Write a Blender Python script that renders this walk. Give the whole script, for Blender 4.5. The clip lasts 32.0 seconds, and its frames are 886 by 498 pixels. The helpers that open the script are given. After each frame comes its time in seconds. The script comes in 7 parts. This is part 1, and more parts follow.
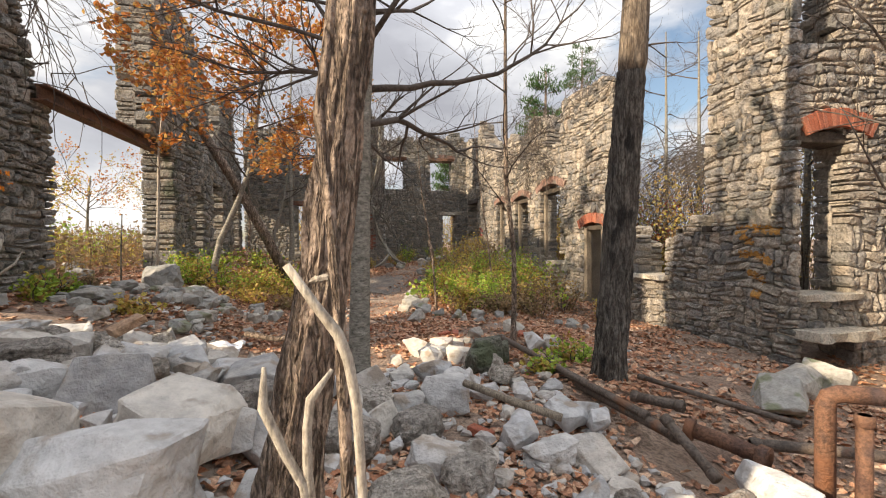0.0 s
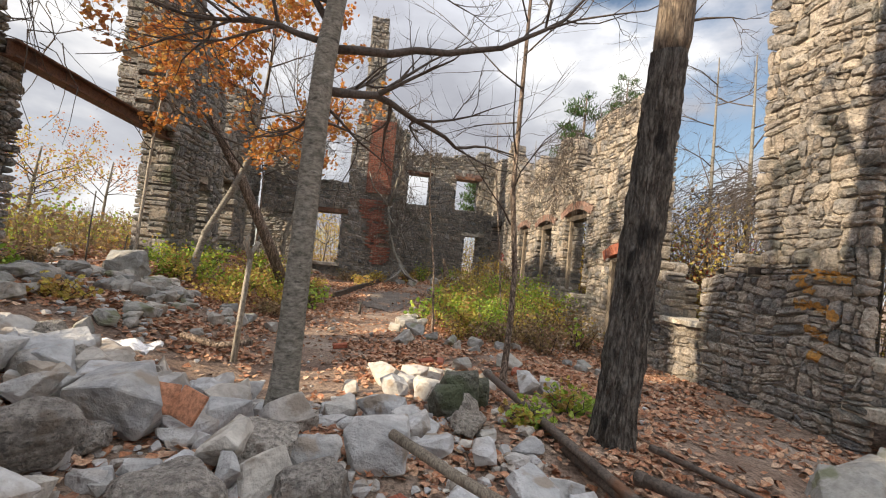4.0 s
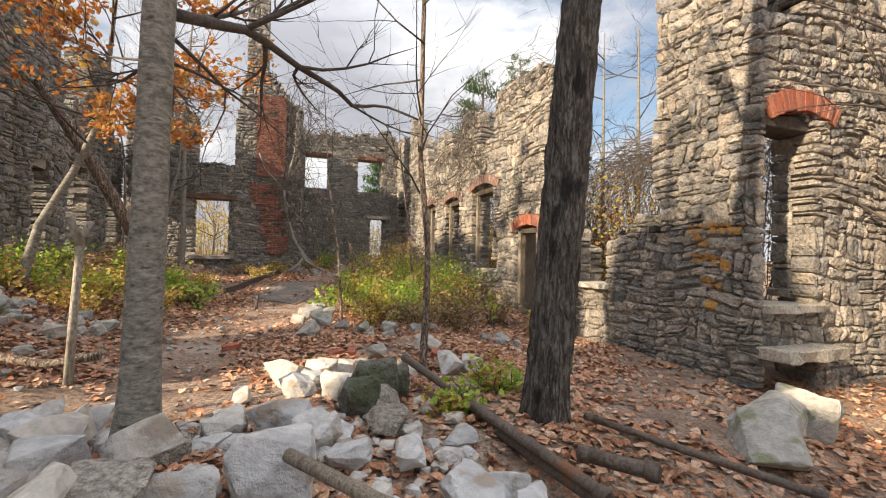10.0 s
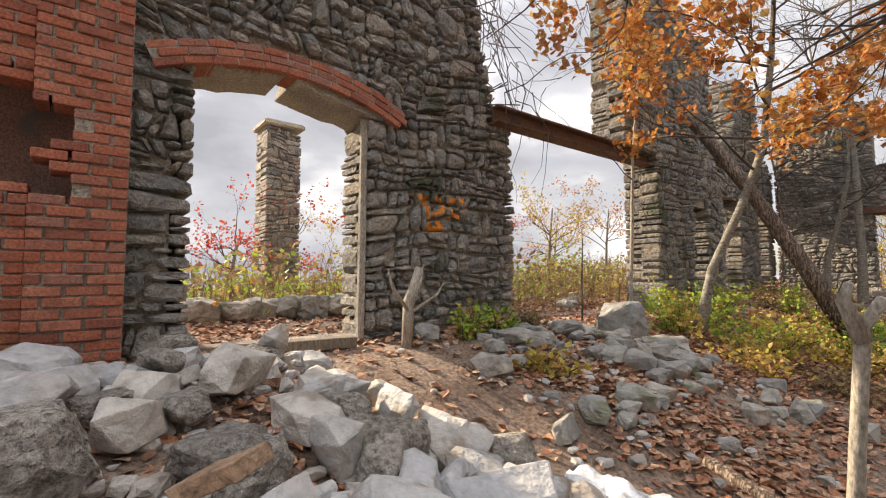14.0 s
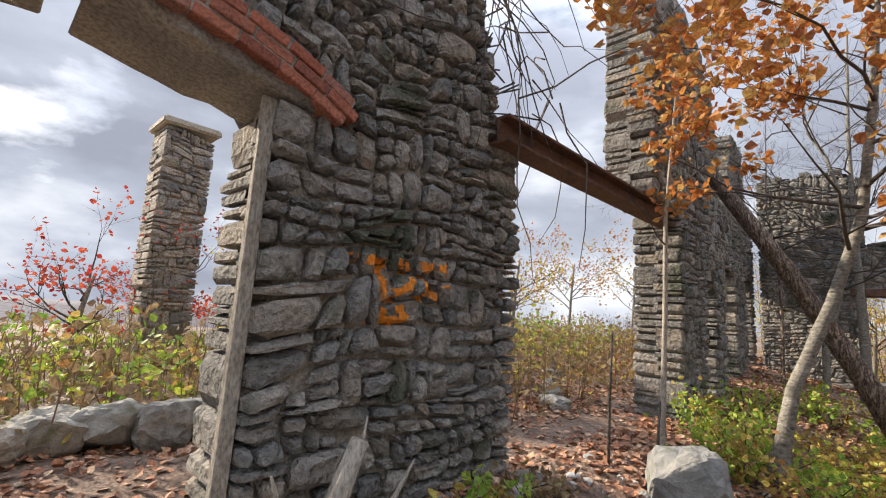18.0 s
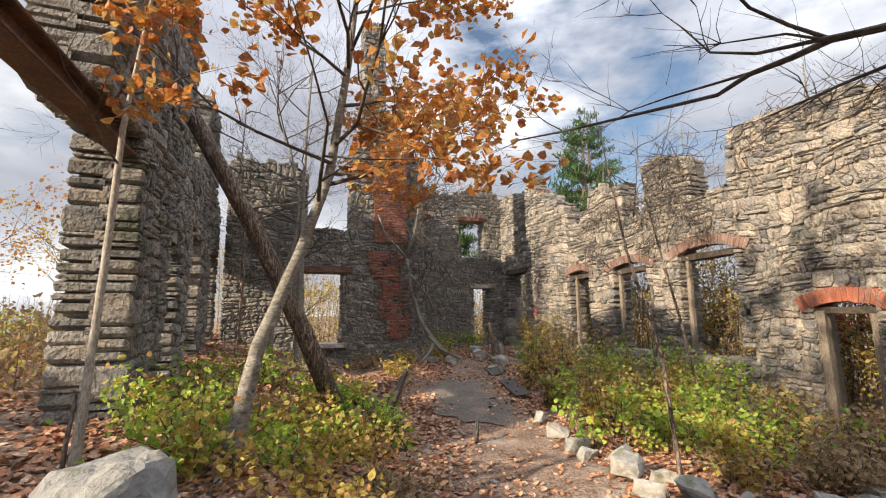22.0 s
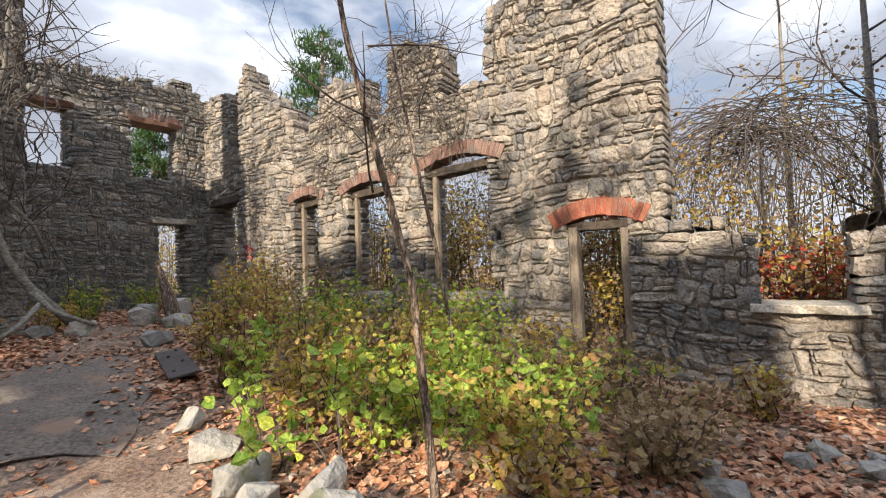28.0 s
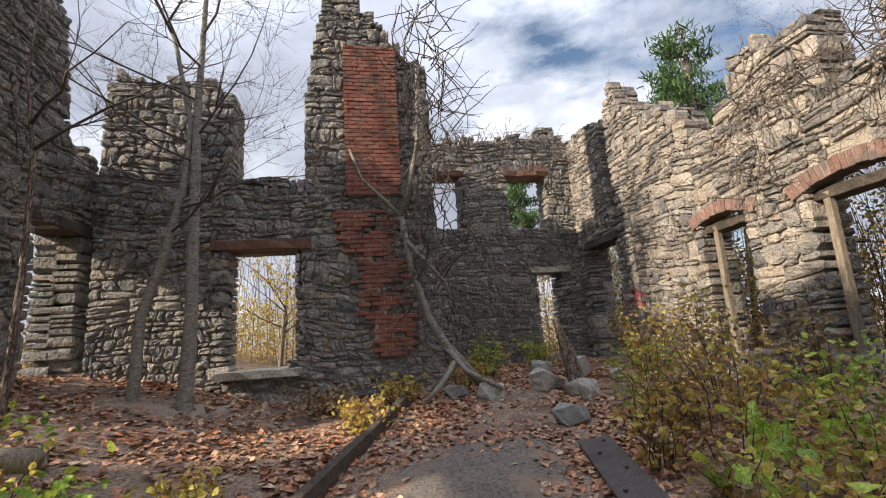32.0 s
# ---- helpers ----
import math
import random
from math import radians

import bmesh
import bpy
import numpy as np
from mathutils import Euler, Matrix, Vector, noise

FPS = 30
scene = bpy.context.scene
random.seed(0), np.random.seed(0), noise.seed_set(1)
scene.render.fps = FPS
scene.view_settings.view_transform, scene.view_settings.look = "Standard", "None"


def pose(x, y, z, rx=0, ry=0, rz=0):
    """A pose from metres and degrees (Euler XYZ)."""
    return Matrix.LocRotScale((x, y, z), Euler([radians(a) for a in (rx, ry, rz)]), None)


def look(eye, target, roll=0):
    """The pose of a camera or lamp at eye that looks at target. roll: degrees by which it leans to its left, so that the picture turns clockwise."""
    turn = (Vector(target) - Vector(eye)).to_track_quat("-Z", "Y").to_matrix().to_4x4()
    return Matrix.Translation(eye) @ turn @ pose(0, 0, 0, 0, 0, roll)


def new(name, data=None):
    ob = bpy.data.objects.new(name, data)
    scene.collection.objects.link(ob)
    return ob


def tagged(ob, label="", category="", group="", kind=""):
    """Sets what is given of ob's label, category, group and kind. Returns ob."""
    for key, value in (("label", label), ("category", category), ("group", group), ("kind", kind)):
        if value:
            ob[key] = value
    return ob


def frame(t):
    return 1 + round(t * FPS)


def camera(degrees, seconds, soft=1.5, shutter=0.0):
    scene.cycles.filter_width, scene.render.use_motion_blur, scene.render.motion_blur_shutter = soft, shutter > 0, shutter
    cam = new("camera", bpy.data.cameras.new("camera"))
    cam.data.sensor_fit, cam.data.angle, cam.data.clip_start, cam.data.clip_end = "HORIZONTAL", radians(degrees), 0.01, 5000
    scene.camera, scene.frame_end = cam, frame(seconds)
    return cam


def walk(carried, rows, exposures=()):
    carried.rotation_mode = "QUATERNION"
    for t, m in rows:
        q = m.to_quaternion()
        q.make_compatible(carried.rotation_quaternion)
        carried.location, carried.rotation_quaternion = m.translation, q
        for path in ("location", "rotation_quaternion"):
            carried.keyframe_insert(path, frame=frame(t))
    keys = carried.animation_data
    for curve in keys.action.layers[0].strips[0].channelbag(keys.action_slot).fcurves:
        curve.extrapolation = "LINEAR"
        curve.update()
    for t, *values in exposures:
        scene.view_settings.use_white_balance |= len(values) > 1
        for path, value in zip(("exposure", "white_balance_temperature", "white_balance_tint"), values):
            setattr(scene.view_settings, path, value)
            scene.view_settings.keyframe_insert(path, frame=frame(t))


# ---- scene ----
cam = camera(90.8, 32.0, 1.1)
PATH = [
    (0, (-0.743, 1.934, 1.537), (-0.286, 3.881, 1.505), -0.5),
    (0.5, (-0.616, 2.096, 1.512), (-0.133, 4.035, 1.601), -0.4),
    (1, (-0.547, 2.186, 1.546), (-0.225, 4.145, 1.790), -0.9),
    (1.5, (-0.434, 2.345, 1.550), (-0.137, 4.306, 1.804), -0.1),
    (2, (-0.362, 2.506, 1.515), (-0.059, 4.469, 1.752), 0.5),
    (2.5, (-0.300, 2.572, 1.482), (0.008, 4.539, 1.672), 0.6),
    (3, (-0.200, 2.619, 1.395), (0.121, 4.588, 1.535), 0.7),
    (3.5, (-0.065, 2.684, 1.395), (0.257, 4.656, 1.479), 5.4),
    (5.5, (0.040, 2.916, 1.373), (0.322, 4.895, 1.432), 3.7),
    (6, (0.056, 2.964, 1.327), (0.402, 4.933, 1.372), 2.8),
    (6.5, (0.087, 2.832, 1.390), (0.471, 4.794, 1.457), 3.7),
    (7, (0.059, 2.806, 1.407), (0.460, 4.760, 1.552), 3.4),
    (7.5, (0.047, 2.852, 1.431), (0.453, 4.805, 1.578), 3.5),
    (8, (0.047, 2.865, 1.432), (0.442, 4.819, 1.586), 3.8),
    (8.5, (0.053, 2.873, 1.435), (0.426, 4.832, 1.577), 3.9),
    (9, (0.088, 2.876, 1.423), (0.591, 4.810, 1.499), 3.0),
    (9.5, (0.126, 3.023, 1.302), (0.863, 4.882, 1.320), 6.0),
    (10, (0.124, 3.295, 1.271), (0.847, 5.159, 1.301), 1.1),
    (10.5, (0.058, 3.614, 1.447), (0.661, 5.510, 1.650), -1.7),
    (11, (0.115, 3.792, 1.451), (0.514, 5.742, 1.645), 0.8),
    (11.5, (0.203, 4.078, 1.451), (0.336, 6.064, 1.640), -0.2),
    (12, (0.181, 4.206, 1.456), (0.239, 6.199, 1.608), 0.2),
    (12.5, (-0.075, 4.316, 1.452), (-0.387, 6.290, 1.522), 0.5),
    (13, (-0.457, 4.604, 1.503), (-1.103, 6.495, 1.579), 1.5),
    (13.5, (-0.640, 4.689, 1.487), (-1.873, 6.259, 1.606), 2.3),
    (14, (-0.827, 4.838, 1.527), (-2.369, 6.107, 1.651), -0.2),
    (14.5, (-0.885, 4.923, 1.667), (-2.578, 5.980, 1.806), -0.9),
    (16.5, (-2.001, 5.688, 2.114), (-3.584, 6.883, 2.374), 3.8),
    (17, (-2.182, 5.902, 2.036), (-3.580, 7.301, 2.337), 3.5),
    (17.5, (-2.375, 6.016, 2.015), (-3.735, 7.450, 2.319), 4.0),
    (18, (-2.657, 6.113, 2.122), (-4.003, 7.566, 2.407), 3.3),
    (18.5, (-2.939, 6.324, 2.045), (-4.284, 7.774, 2.343), 4.6),
    (19, (-3.145, 6.557, 2.066), (-4.317, 8.134, 2.438), 2.5),
    (19.5, (-3.443, 6.828, 1.966), (-4.027, 8.708, 2.319), -1.8),
    (20, (-3.524, 7.020, 2.006), (-3.694, 8.986, 2.332), -0.4),
    (20.5, (-3.445, 7.171, 1.981), (-3.500, 9.140, 2.326), 0.4),
    (21, (-3.318, 7.323, 1.961), (-3.124, 9.288, 2.281), 1.0),
    (21.5, (-3.202, 7.453, 1.887), (-2.849, 9.398, 2.195), 1.3),
    (22, (-2.923, 7.449, 1.845), (-2.222, 9.299, 2.143), -0.5),
    (22.5, (-2.708, 7.454, 1.820), (-1.653, 9.142, 2.014), -0.7),
    (23, (-2.438, 7.479, 1.771), (-0.895, 8.744, 1.912), 1.4),
    (23.5, (-2.246, 7.568, 1.707), (-0.412, 8.360, 1.791), 3.3),
    (24, (-1.919, 7.775, 1.593), (0.036, 8.197, 1.607), 3.6),
    (24.5, (-1.509, 7.968, 1.426), (0.456, 8.337, 1.351), 1.9),
    (25, (-1.234, 8.209, 1.409), (0.682, 8.742, 1.198), 1.1),
    (25.5, (-1.008, 8.480, 1.417), (0.907, 9.012, 1.192), 1.0),
    (26, (-0.801, 8.697, 1.423), (1.056, 9.429, 1.299), 0.0),
    (26.5, (-0.570, 8.836, 1.329), (1.135, 9.881, 1.347), 0.4),
    (28.5, (-0.511, 10.155, 1.396), (1.065, 11.381, 1.501), -2.1),
    (29, (-0.477, 10.441, 1.393), (1.064, 11.707, 1.549), -1.4),
    (29.5, (-0.482, 10.773, 1.407), (1.050, 12.039, 1.630), -0.2),
    (30, (-0.392, 11.116, 1.382), (1.103, 12.422, 1.623), -0.7),
    (30.5, (-0.061, 11.470, 1.393), (1.120, 13.057, 1.690), -3.3),
    (31, (-0.067, 11.726, 1.415), (0.816, 13.492, 1.733), -2.5),
    (31.5, (-0.140, 11.993, 1.489), (0.493, 13.859, 1.833), -3.9),
    (32, (-0.197, 12.189, 1.535), (0.155, 14.123, 1.905), -3.7),
]
walk(cam, [(t, look(eye, target, roll)) for t, eye, target, roll in PATH], exposures=[(0, 0.50, 7150, 10), (2, 0.42, 6950, 10), (7, 0.46, 7150, 10), (10, 0.62, 7150, 10), (13, 0.56, 7200, 10), (14.5, 0.62, 7300, 12), (17, 0.34, 6400, 10), (19, 0.40, 6450, 10), (20, 0.80, 6700, 10), (21, 0.56, 6800, 10), (23, 0.38, 6800, 10), (25, 0.40, 6750, 10), (26.5, 0.50, 6600, 10), (29, 0.38, 6400, 10), (30.5, 0.34, 6400, 10), (32, 0.34, 6450, 10)])

# ---- light ----
SUN_AZ, SUN_EL = radians(254), radians(25.5)      # compass-like angle from +y towards +x, and height
sun_way = Vector((math.sin(SUN_AZ) * math.cos(SUN_EL), math.cos(SUN_AZ) * math.cos(SUN_EL), math.sin(SUN_EL)))
sun = new("sun", bpy.data.lights.new("sun", "SUN"))
sun.data.energy, sun.data.angle, sun.data.color = 6.2, radians(1.2), (1.0, 0.85, 0.66)
sun.matrix_world = look(sun_way * 50, (0, 0, 0))

world = bpy.data.worlds.new("sky")
scene.world = world
world.use_nodes = True


def build_sky():
    nt = world.node_tree
    nt.nodes.clear()
    N, L = nt.nodes.new, nt.links.new
    sky = N("ShaderNodeTexSky")
    sky.sky_type, sky.sun_disc, sky.sun_elevation, sky.sun_rotation = "NISHITA", False, SUN_EL, SUN_AZ
    tc, mp = N("ShaderNodeTexCoord"), N("ShaderNodeMapping")
    mp.inputs["Scale"].default_value = (1.0, 1.0, 2.4)
    big, fine = N("ShaderNodeTexNoise"), N("ShaderNodeTexNoise")
    big.inputs["Scale"].default_value, big.inputs["Detail"].default_value, big.inputs["Roughness"].default_value = 2.3, 8, 0.55
    fine.inputs["Scale"].default_value, fine.inputs["Detail"].default_value = 2.9, 8
    cover, tone = N("ShaderNodeValToRGB"), N("ShaderNodeValToRGB")
    cover.color_ramp.elements[0].position, cover.color_ramp.elements[1].position = 0.32, 0.44
    e = tone.color_ramp.elements
    e[0].position, e[0].color = 0.36, (2.9, 3.1, 3.7, 1)
    e[1].position, e[1].color = 0.68, (7.4, 7.6, 8.0, 1)
    m = e.new(0.53)
    m.color = (4.1, 4.4, 5.1, 1)
    mix = N("ShaderNodeMixRGB")
    split, rise, gain = N("ShaderNodeSeparateXYZ"), N("ShaderNodeMapRange"), N("ShaderNodeVectorMath")      # cloud gain rises towards the zenith, lifted out of view to fill shaded walls
    rise.interpolation_type = "SMOOTHSTEP"
    rise.inputs["From Min"].default_value, rise.inputs["From Max"].default_value = 0.25, 1.0
    rise.inputs["To Min"].default_value, rise.inputs["To Max"].default_value = 0.92, 2.3
    gain.operation = "SCALE"
    bg, out = N("ShaderNodeBackground"), N("ShaderNodeOutputWorld")
    bg.inputs["Strength"].default_value = 0.12
    L(tc.outputs["Generated"], mp.inputs["Vector"])
    L(mp.outputs["Vector"], big.inputs["Vector"])
    L(mp.outputs["Vector"], fine.inputs["Vector"])
    L(big.outputs["Fac"], cover.inputs["Fac"])
    L(fine.outputs["Fac"], tone.inputs["Fac"])
    L(cover.outputs["Color"], mix.inputs["Fac"])
    L(sky.outputs["Color"], mix.inputs["Color1"])
    L(tc.outputs["Generated"], split.inputs["Vector"])
    L(split.outputs["Z"], rise.inputs["Value"])
    L(tone.outputs["Color"], gain.inputs[0])
    L(rise.outputs["Result"], gain.inputs["Scale"])
    L(gain.outputs["Vector"], mix.inputs["Color2"])
    L(mix.outputs["Color"], bg.inputs["Color"])
    L(bg.outputs["Background"], out.inputs["Surface"])


build_sky()

# ---- materials ----


def material(name, stops, scale=3.0, grain=40.0, rough=0.85, bump=0.4, per_piece=0.0, stain=None, metal=0.0, translucent=0.0, stretch=(1, 1, 1), relief=None, contrast=0.7):
    """Colour stops over noise (or over each piece's own chance), with grain, stains and relief."""
    mat = bpy.data.materials.new(name)
    mat.use_nodes = True
    nt = mat.node_tree
    N, L = nt.nodes.new, nt.links.new
    bsdf = nt.nodes["Principled BSDF"]
    bsdf.inputs["Roughness"].default_value, bsdf.inputs["Metallic"].default_value = rough, metal
    geo = N("ShaderNodeNewGeometry")
    mp = N("ShaderNodeMapping")
    mp.inputs["Scale"].default_value = stretch
    L(geo.outputs["Position"], mp.inputs["Vector"])
    coarse, small = N("ShaderNodeTexNoise"), N("ShaderNodeTexNoise")
    coarse.inputs["Scale"].default_value, coarse.inputs["Detail"].default_value = scale, 5
    small.inputs["Scale"].default_value, small.inputs["Detail"].default_value, small.inputs["Roughness"].default_value = grain, 6, 0.65
    L(mp.outputs["Vector"], coarse.inputs["Vector"])
    L(mp.outputs["Vector"], small.inputs["Vector"])
    ramp = N("ShaderNodeValToRGB")
    els = ramp.color_ramp.elements
    lo, hi = (0.0, 1.0) if per_piece else (0.32, 0.68)
    els[0].position, els[0].color = lo, (*stops[0], 1)
    els[1].position, els[1].color = hi, (*stops[-1], 1)
    for i, c in enumerate(stops[1:-1]):
        els.new(lo + (hi - lo) * (i + 1) / (len(stops) - 1)).color = (*c, 1)
    if per_piece:
        info = N("ShaderNodeObjectInfo")
        add, fr, mixv = N("ShaderNodeMath"), N("ShaderNodeMath"), N("ShaderNodeMath")
        fr.operation = "FRACT"
        L(info.outputs["Random"], add.inputs[0])
        L(geo.outputs["Random Per Island"], add.inputs[1])
        L(add.outputs[0], fr.inputs[0])
        wob, sub = N("ShaderNodeMath"), N("ShaderNodeMath")
        sub.operation, sub.inputs[1].default_value = "SUBTRACT", 0.5
        wob.operation, wob.inputs[1].default_value = "MULTIPLY_ADD", 0.5
        L(coarse.outputs["Fac"], sub.inputs[0])
        L(sub.outputs[0], wob.inputs[0])
        L(fr.outputs[0], wob.inputs[2])
        L(wob.outputs[0], ramp.inputs["Fac"])
    else:
        L(coarse.outputs["Fac"], ramp.inputs["Fac"])
    dark = N("ShaderNodeMixRGB")
    dark.blend_type, dark.inputs["Fac"].default_value = "MULTIPLY", contrast
    gr = N("ShaderNodeValToRGB")
    gr.color_ramp.elements[0].position, gr.color_ramp.elements[0].color = 0.34, (0.3, 0.3, 0.3, 1)
    gr.color_ramp.elements[1].position, gr.color_ramp.elements[1].color = 0.6, (1.3, 1.3, 1.3, 1)
    L(small.outputs["Fac"], gr.inputs["Fac"])
    L(ramp.outputs["Color"], dark.inputs["Color1"])
    L(gr.outputs["Color"], dark.inputs["Color2"])
    colour = dark.outputs["Color"]
    if stain:
        st, sr, sm = N("ShaderNodeTexNoise"), N("ShaderNodeValToRGB"), N("ShaderNodeMixRGB")
        st.inputs["Scale"].default_value, st.inputs["Detail"].default_value = stain[1], 6
        sr.color_ramp.elements[0].position, sr.color_ramp.elements[1].position = stain[2], stain[2] + 0.08
        sm.inputs["Color2"].default_value = (*stain[0], 1)
        L(mp.outputs["Vector"], st.inputs["Vector"])
        L(st.outputs["Fac"], sr.inputs["Fac"])
        L(sr.outputs["Color"], sm.inputs["Fac"])
        L(colour, sm.inputs["Color1"])
        colour = sm.outputs["Color"]
    L(colour, bsdf.inputs["Base Color"])
    if bump:
        b = N("ShaderNodeBump")
        b.inputs["Strength"].default_value, b.inputs["Distance"].default_value = bump, 0.03
        L(small.outputs["Fac"], b.inputs["Height"])
        if relief:
            mid, b2 = N("ShaderNodeTexNoise"), N("ShaderNodeBump")
            mid.inputs["Scale"].default_value, mid.inputs["Detail"].default_value, mid.inputs["Roughness"].default_value = relief[0], 4, 0.6
            b2.inputs["Strength"].default_value, b2.inputs["Distance"].default_value = relief[1], relief[2]
            L(mp.outputs["Vector"], mid.inputs["Vector"])
            L(mid.outputs["Fac"], b2.inputs["Height"])
            L(b2.outputs["Normal"], b.inputs["Normal"])
        L(b.outputs["Normal"], bsdf.inputs["Normal"])
    if translucent:
        tr, ms = N("ShaderNodeBsdfTranslucent"), N("ShaderNodeMixShader")
        ms.inputs["Fac"].default_value = translucent
        L(colour, tr.inputs["Color"])
        L(bsdf.outputs["BSDF"], ms.inputs[1])
        L(tr.outputs["BSDF"], ms.inputs[2])
        L(ms.outputs["Shader"], nt.nodes["Material Output"].inputs["Surface"])
    return mat


M_STONE = material("tan_rubble_stone", [(0.20, 0.195, 0.185), (0.44, 0.385, 0.32), (0.30, 0.285, 0.265), (0.54, 0.475, 0.395), (0.36, 0.315, 0.265), (0.17, 0.17, 0.17), (0.48, 0.42, 0.35), (0.28, 0.27, 0.26), (0.42, 0.35, 0.28)],
                   scale=2.6, grain=26, bump=0.6, per_piece=1, contrast=0.5, stain=((0.15, 0.15, 0.135), 1.8, 0.60), relief=(13, 0.9, 0.08))
M_GREY = material("grey_rubble_stone", [(0.17, 0.17, 0.165), (0.34, 0.315, 0.28), (0.24, 0.24, 0.23), (0.42, 0.385, 0.34), (0.20, 0.195, 0.18), (0.31, 0.30, 0.285), (0.38, 0.33, 0.27), (0.18, 0.185, 0.18)],
                  scale=2.6, grain=26, bump=0.6, per_piece=1, contrast=0.5, stain=((0.12, 0.13, 0.095), 1.8, 0.60), relief=(13, 0.9, 0.08))
# moss tones, lowered further so the colour carries low_wall's shade
M_MOSS = material("mossy_rubble_stone", [(0.10, 0.11, 0.085), (0.16, 0.16, 0.125), (0.085, 0.10, 0.06), (0.19, 0.18, 0.155)], scale=2.5, grain=28, bump=0.8, per_piece=1, stain=((0.085, 0.10, 0.055), 2.2, 0.52), relief=(11, 1.0, 0.1))
M_MORTAR = material("lime_mortar", [(0.284, 0.257, 0.223), (0.419, 0.371, 0.304), (0.338, 0.304, 0.257)], scale=2, grain=50, bump=0.8)
M_BRICK = material("old_brick", [(0.34, 0.10, 0.055), (0.43, 0.14, 0.08), (0.26, 0.085, 0.055), (0.47, 0.18, 0.11), (0.38, 0.12, 0.07), (0.33, 0.16, 0.12)], scale=4, grain=60, bump=0.5, per_piece=1, stain=((0.15, 0.08, 0.06), 2.5, 0.62))
M_ROCK = material("broken_limestone", [(0.41, 0.415, 0.42), (0.55, 0.54, 0.525), (0.33, 0.33, 0.33), (0.57, 0.535, 0.48), (0.45, 0.41, 0.365), (0.50, 0.505, 0.515), (0.38, 0.33, 0.275)], scale=3, grain=11, bump=0.5, per_piece=1, contrast=0.32, stain=((0.31, 0.265, 0.22), 4.5, 0.575), relief=(9, 0.8, 0.05))
M_FLUE = material("sooty_flue_brick", [(0.24, 0.085, 0.055), (0.31, 0.115, 0.075), (0.19, 0.07, 0.05), (0.34, 0.145, 0.10)], scale=4, grain=60, bump=0.6, per_piece=1, stain=((0.11, 0.075, 0.06), 2.6, 0.56))
M_CONC = material("rubble_concrete", [(0.42, 0.38, 0.335), (0.32, 0.29, 0.26), (0.50, 0.455, 0.40), (0.37, 0.33, 0.28)], scale=5, grain=30, bump=1.0, per_piece=1, contrast=0.75, stain=((0.24, 0.20, 0.165), 7, 0.58), relief=(18, 1.0, 0.10))
M_FIELD = material("weathered_fieldstone", [(0.28, 0.28, 0.265), (0.39, 0.37, 0.33), (0.24, 0.245, 0.24), (0.44, 0.41, 0.36), (0.32, 0.32, 0.295)], scale=3, grain=12, bump=0.5, per_piece=1, contrast=0.4, stain=((0.19, 0.20, 0.13), 4.0, 0.57), relief=(9, 0.8, 0.05))
M_OLDBRICK = material("weathered_brick", [(0.20, 0.11, 0.085), (0.28, 0.165, 0.13), (0.17, 0.10, 0.085), (0.33, 0.22, 0.18), (0.24, 0.14, 0.115)], scale=4, grain=60, bump=0.7, per_piece=1, stain=((0.15, 0.125, 0.11), 3.0, 0.53))
M_EARTH = material("bare_earth", [(0.19, 0.125, 0.09), (0.33, 0.24, 0.18), (0.25, 0.17, 0.125), (0.16, 0.105, 0.078)], scale=1.6, grain=30, bump=1.0, contrast=0.85, stain=((0.36, 0.29, 0.235), 0.7, 0.58), relief=(9, 0.7, 0.08))
M_BARK = material("dark_furrowed_bark", [(0.21, 0.155, 0.12), (0.40, 0.31, 0.245), (0.28, 0.21, 0.165), (0.46, 0.37, 0.29)], scale=8, grain=34, bump=0.6, stretch=(2.0, 2.0, 1.2), relief=(11, 0.6, 0.1))
M_SANDSTONE = material("brown_sandstone", [(0.34, 0.21, 0.13), (0.42, 0.28, 0.18), (0.28, 0.18, 0.12)], scale=4, grain=30, bump=0.6, relief=(9, 0.7, 0.08))
M_BEECH = material("smooth_grey_bark", [(0.14, 0.135, 0.11), (0.27, 0.25, 0.215), (0.19, 0.18, 0.15), (0.34, 0.32, 0.28)], scale=5, grain=26, bump=0.4, stretch=(1, 1, 2.2), stain=((0.07, 0.064, 0.054), 10, 0.63), relief=(9, 0.4, 0.03))
M_BLACKBARK = material("dark_rough_bark", [(0.10, 0.09, 0.08), (0.20, 0.185, 0.165), (0.14, 0.125, 0.11), (0.24, 0.225, 0.20)], scale=5, grain=34, bump=0.8, stretch=(2, 2, 0.8), stain=((0.035, 0.032, 0.03), 3.2, 0.56), relief=(12, 0.8, 0.06))
M_OLDTRUNK = material("brown_weathered_trunk", [(0.20, 0.155, 0.115), (0.30, 0.24, 0.18), (0.15, 0.12, 0.095), (0.26, 0.205, 0.15)], scale=4, grain=30, bump=0.6, stretch=(3, 3, 0.7), stain=((0.10, 0.085, 0.07), 3.0, 0.58))
M_PALEBARK = material("pale_sapling_bark", [(0.30, 0.26, 0.21), (0.42, 0.38, 0.32), (0.34, 0.30, 0.25)], scale=8, grain=40, bump=0.4, stretch=(2, 2, 0.7))
M_TWIG = material("bare_twig", [(0.072, 0.058, 0.050), (0.122, 0.101, 0.086)], scale=8, grain=40, bump=0.2)
M_LITTER = material("fallen_leaf", [(0.40, 0.17, 0.085), (0.55, 0.30, 0.18), (0.22, 0.10, 0.06), (0.60, 0.38, 0.24), (0.44, 0.19, 0.095), (0.28, 0.13, 0.075), (0.64, 0.46, 0.32), (0.34, 0.14, 0.075)], scale=9, grain=60, bump=0.3, per_piece=1, rough=0.75)
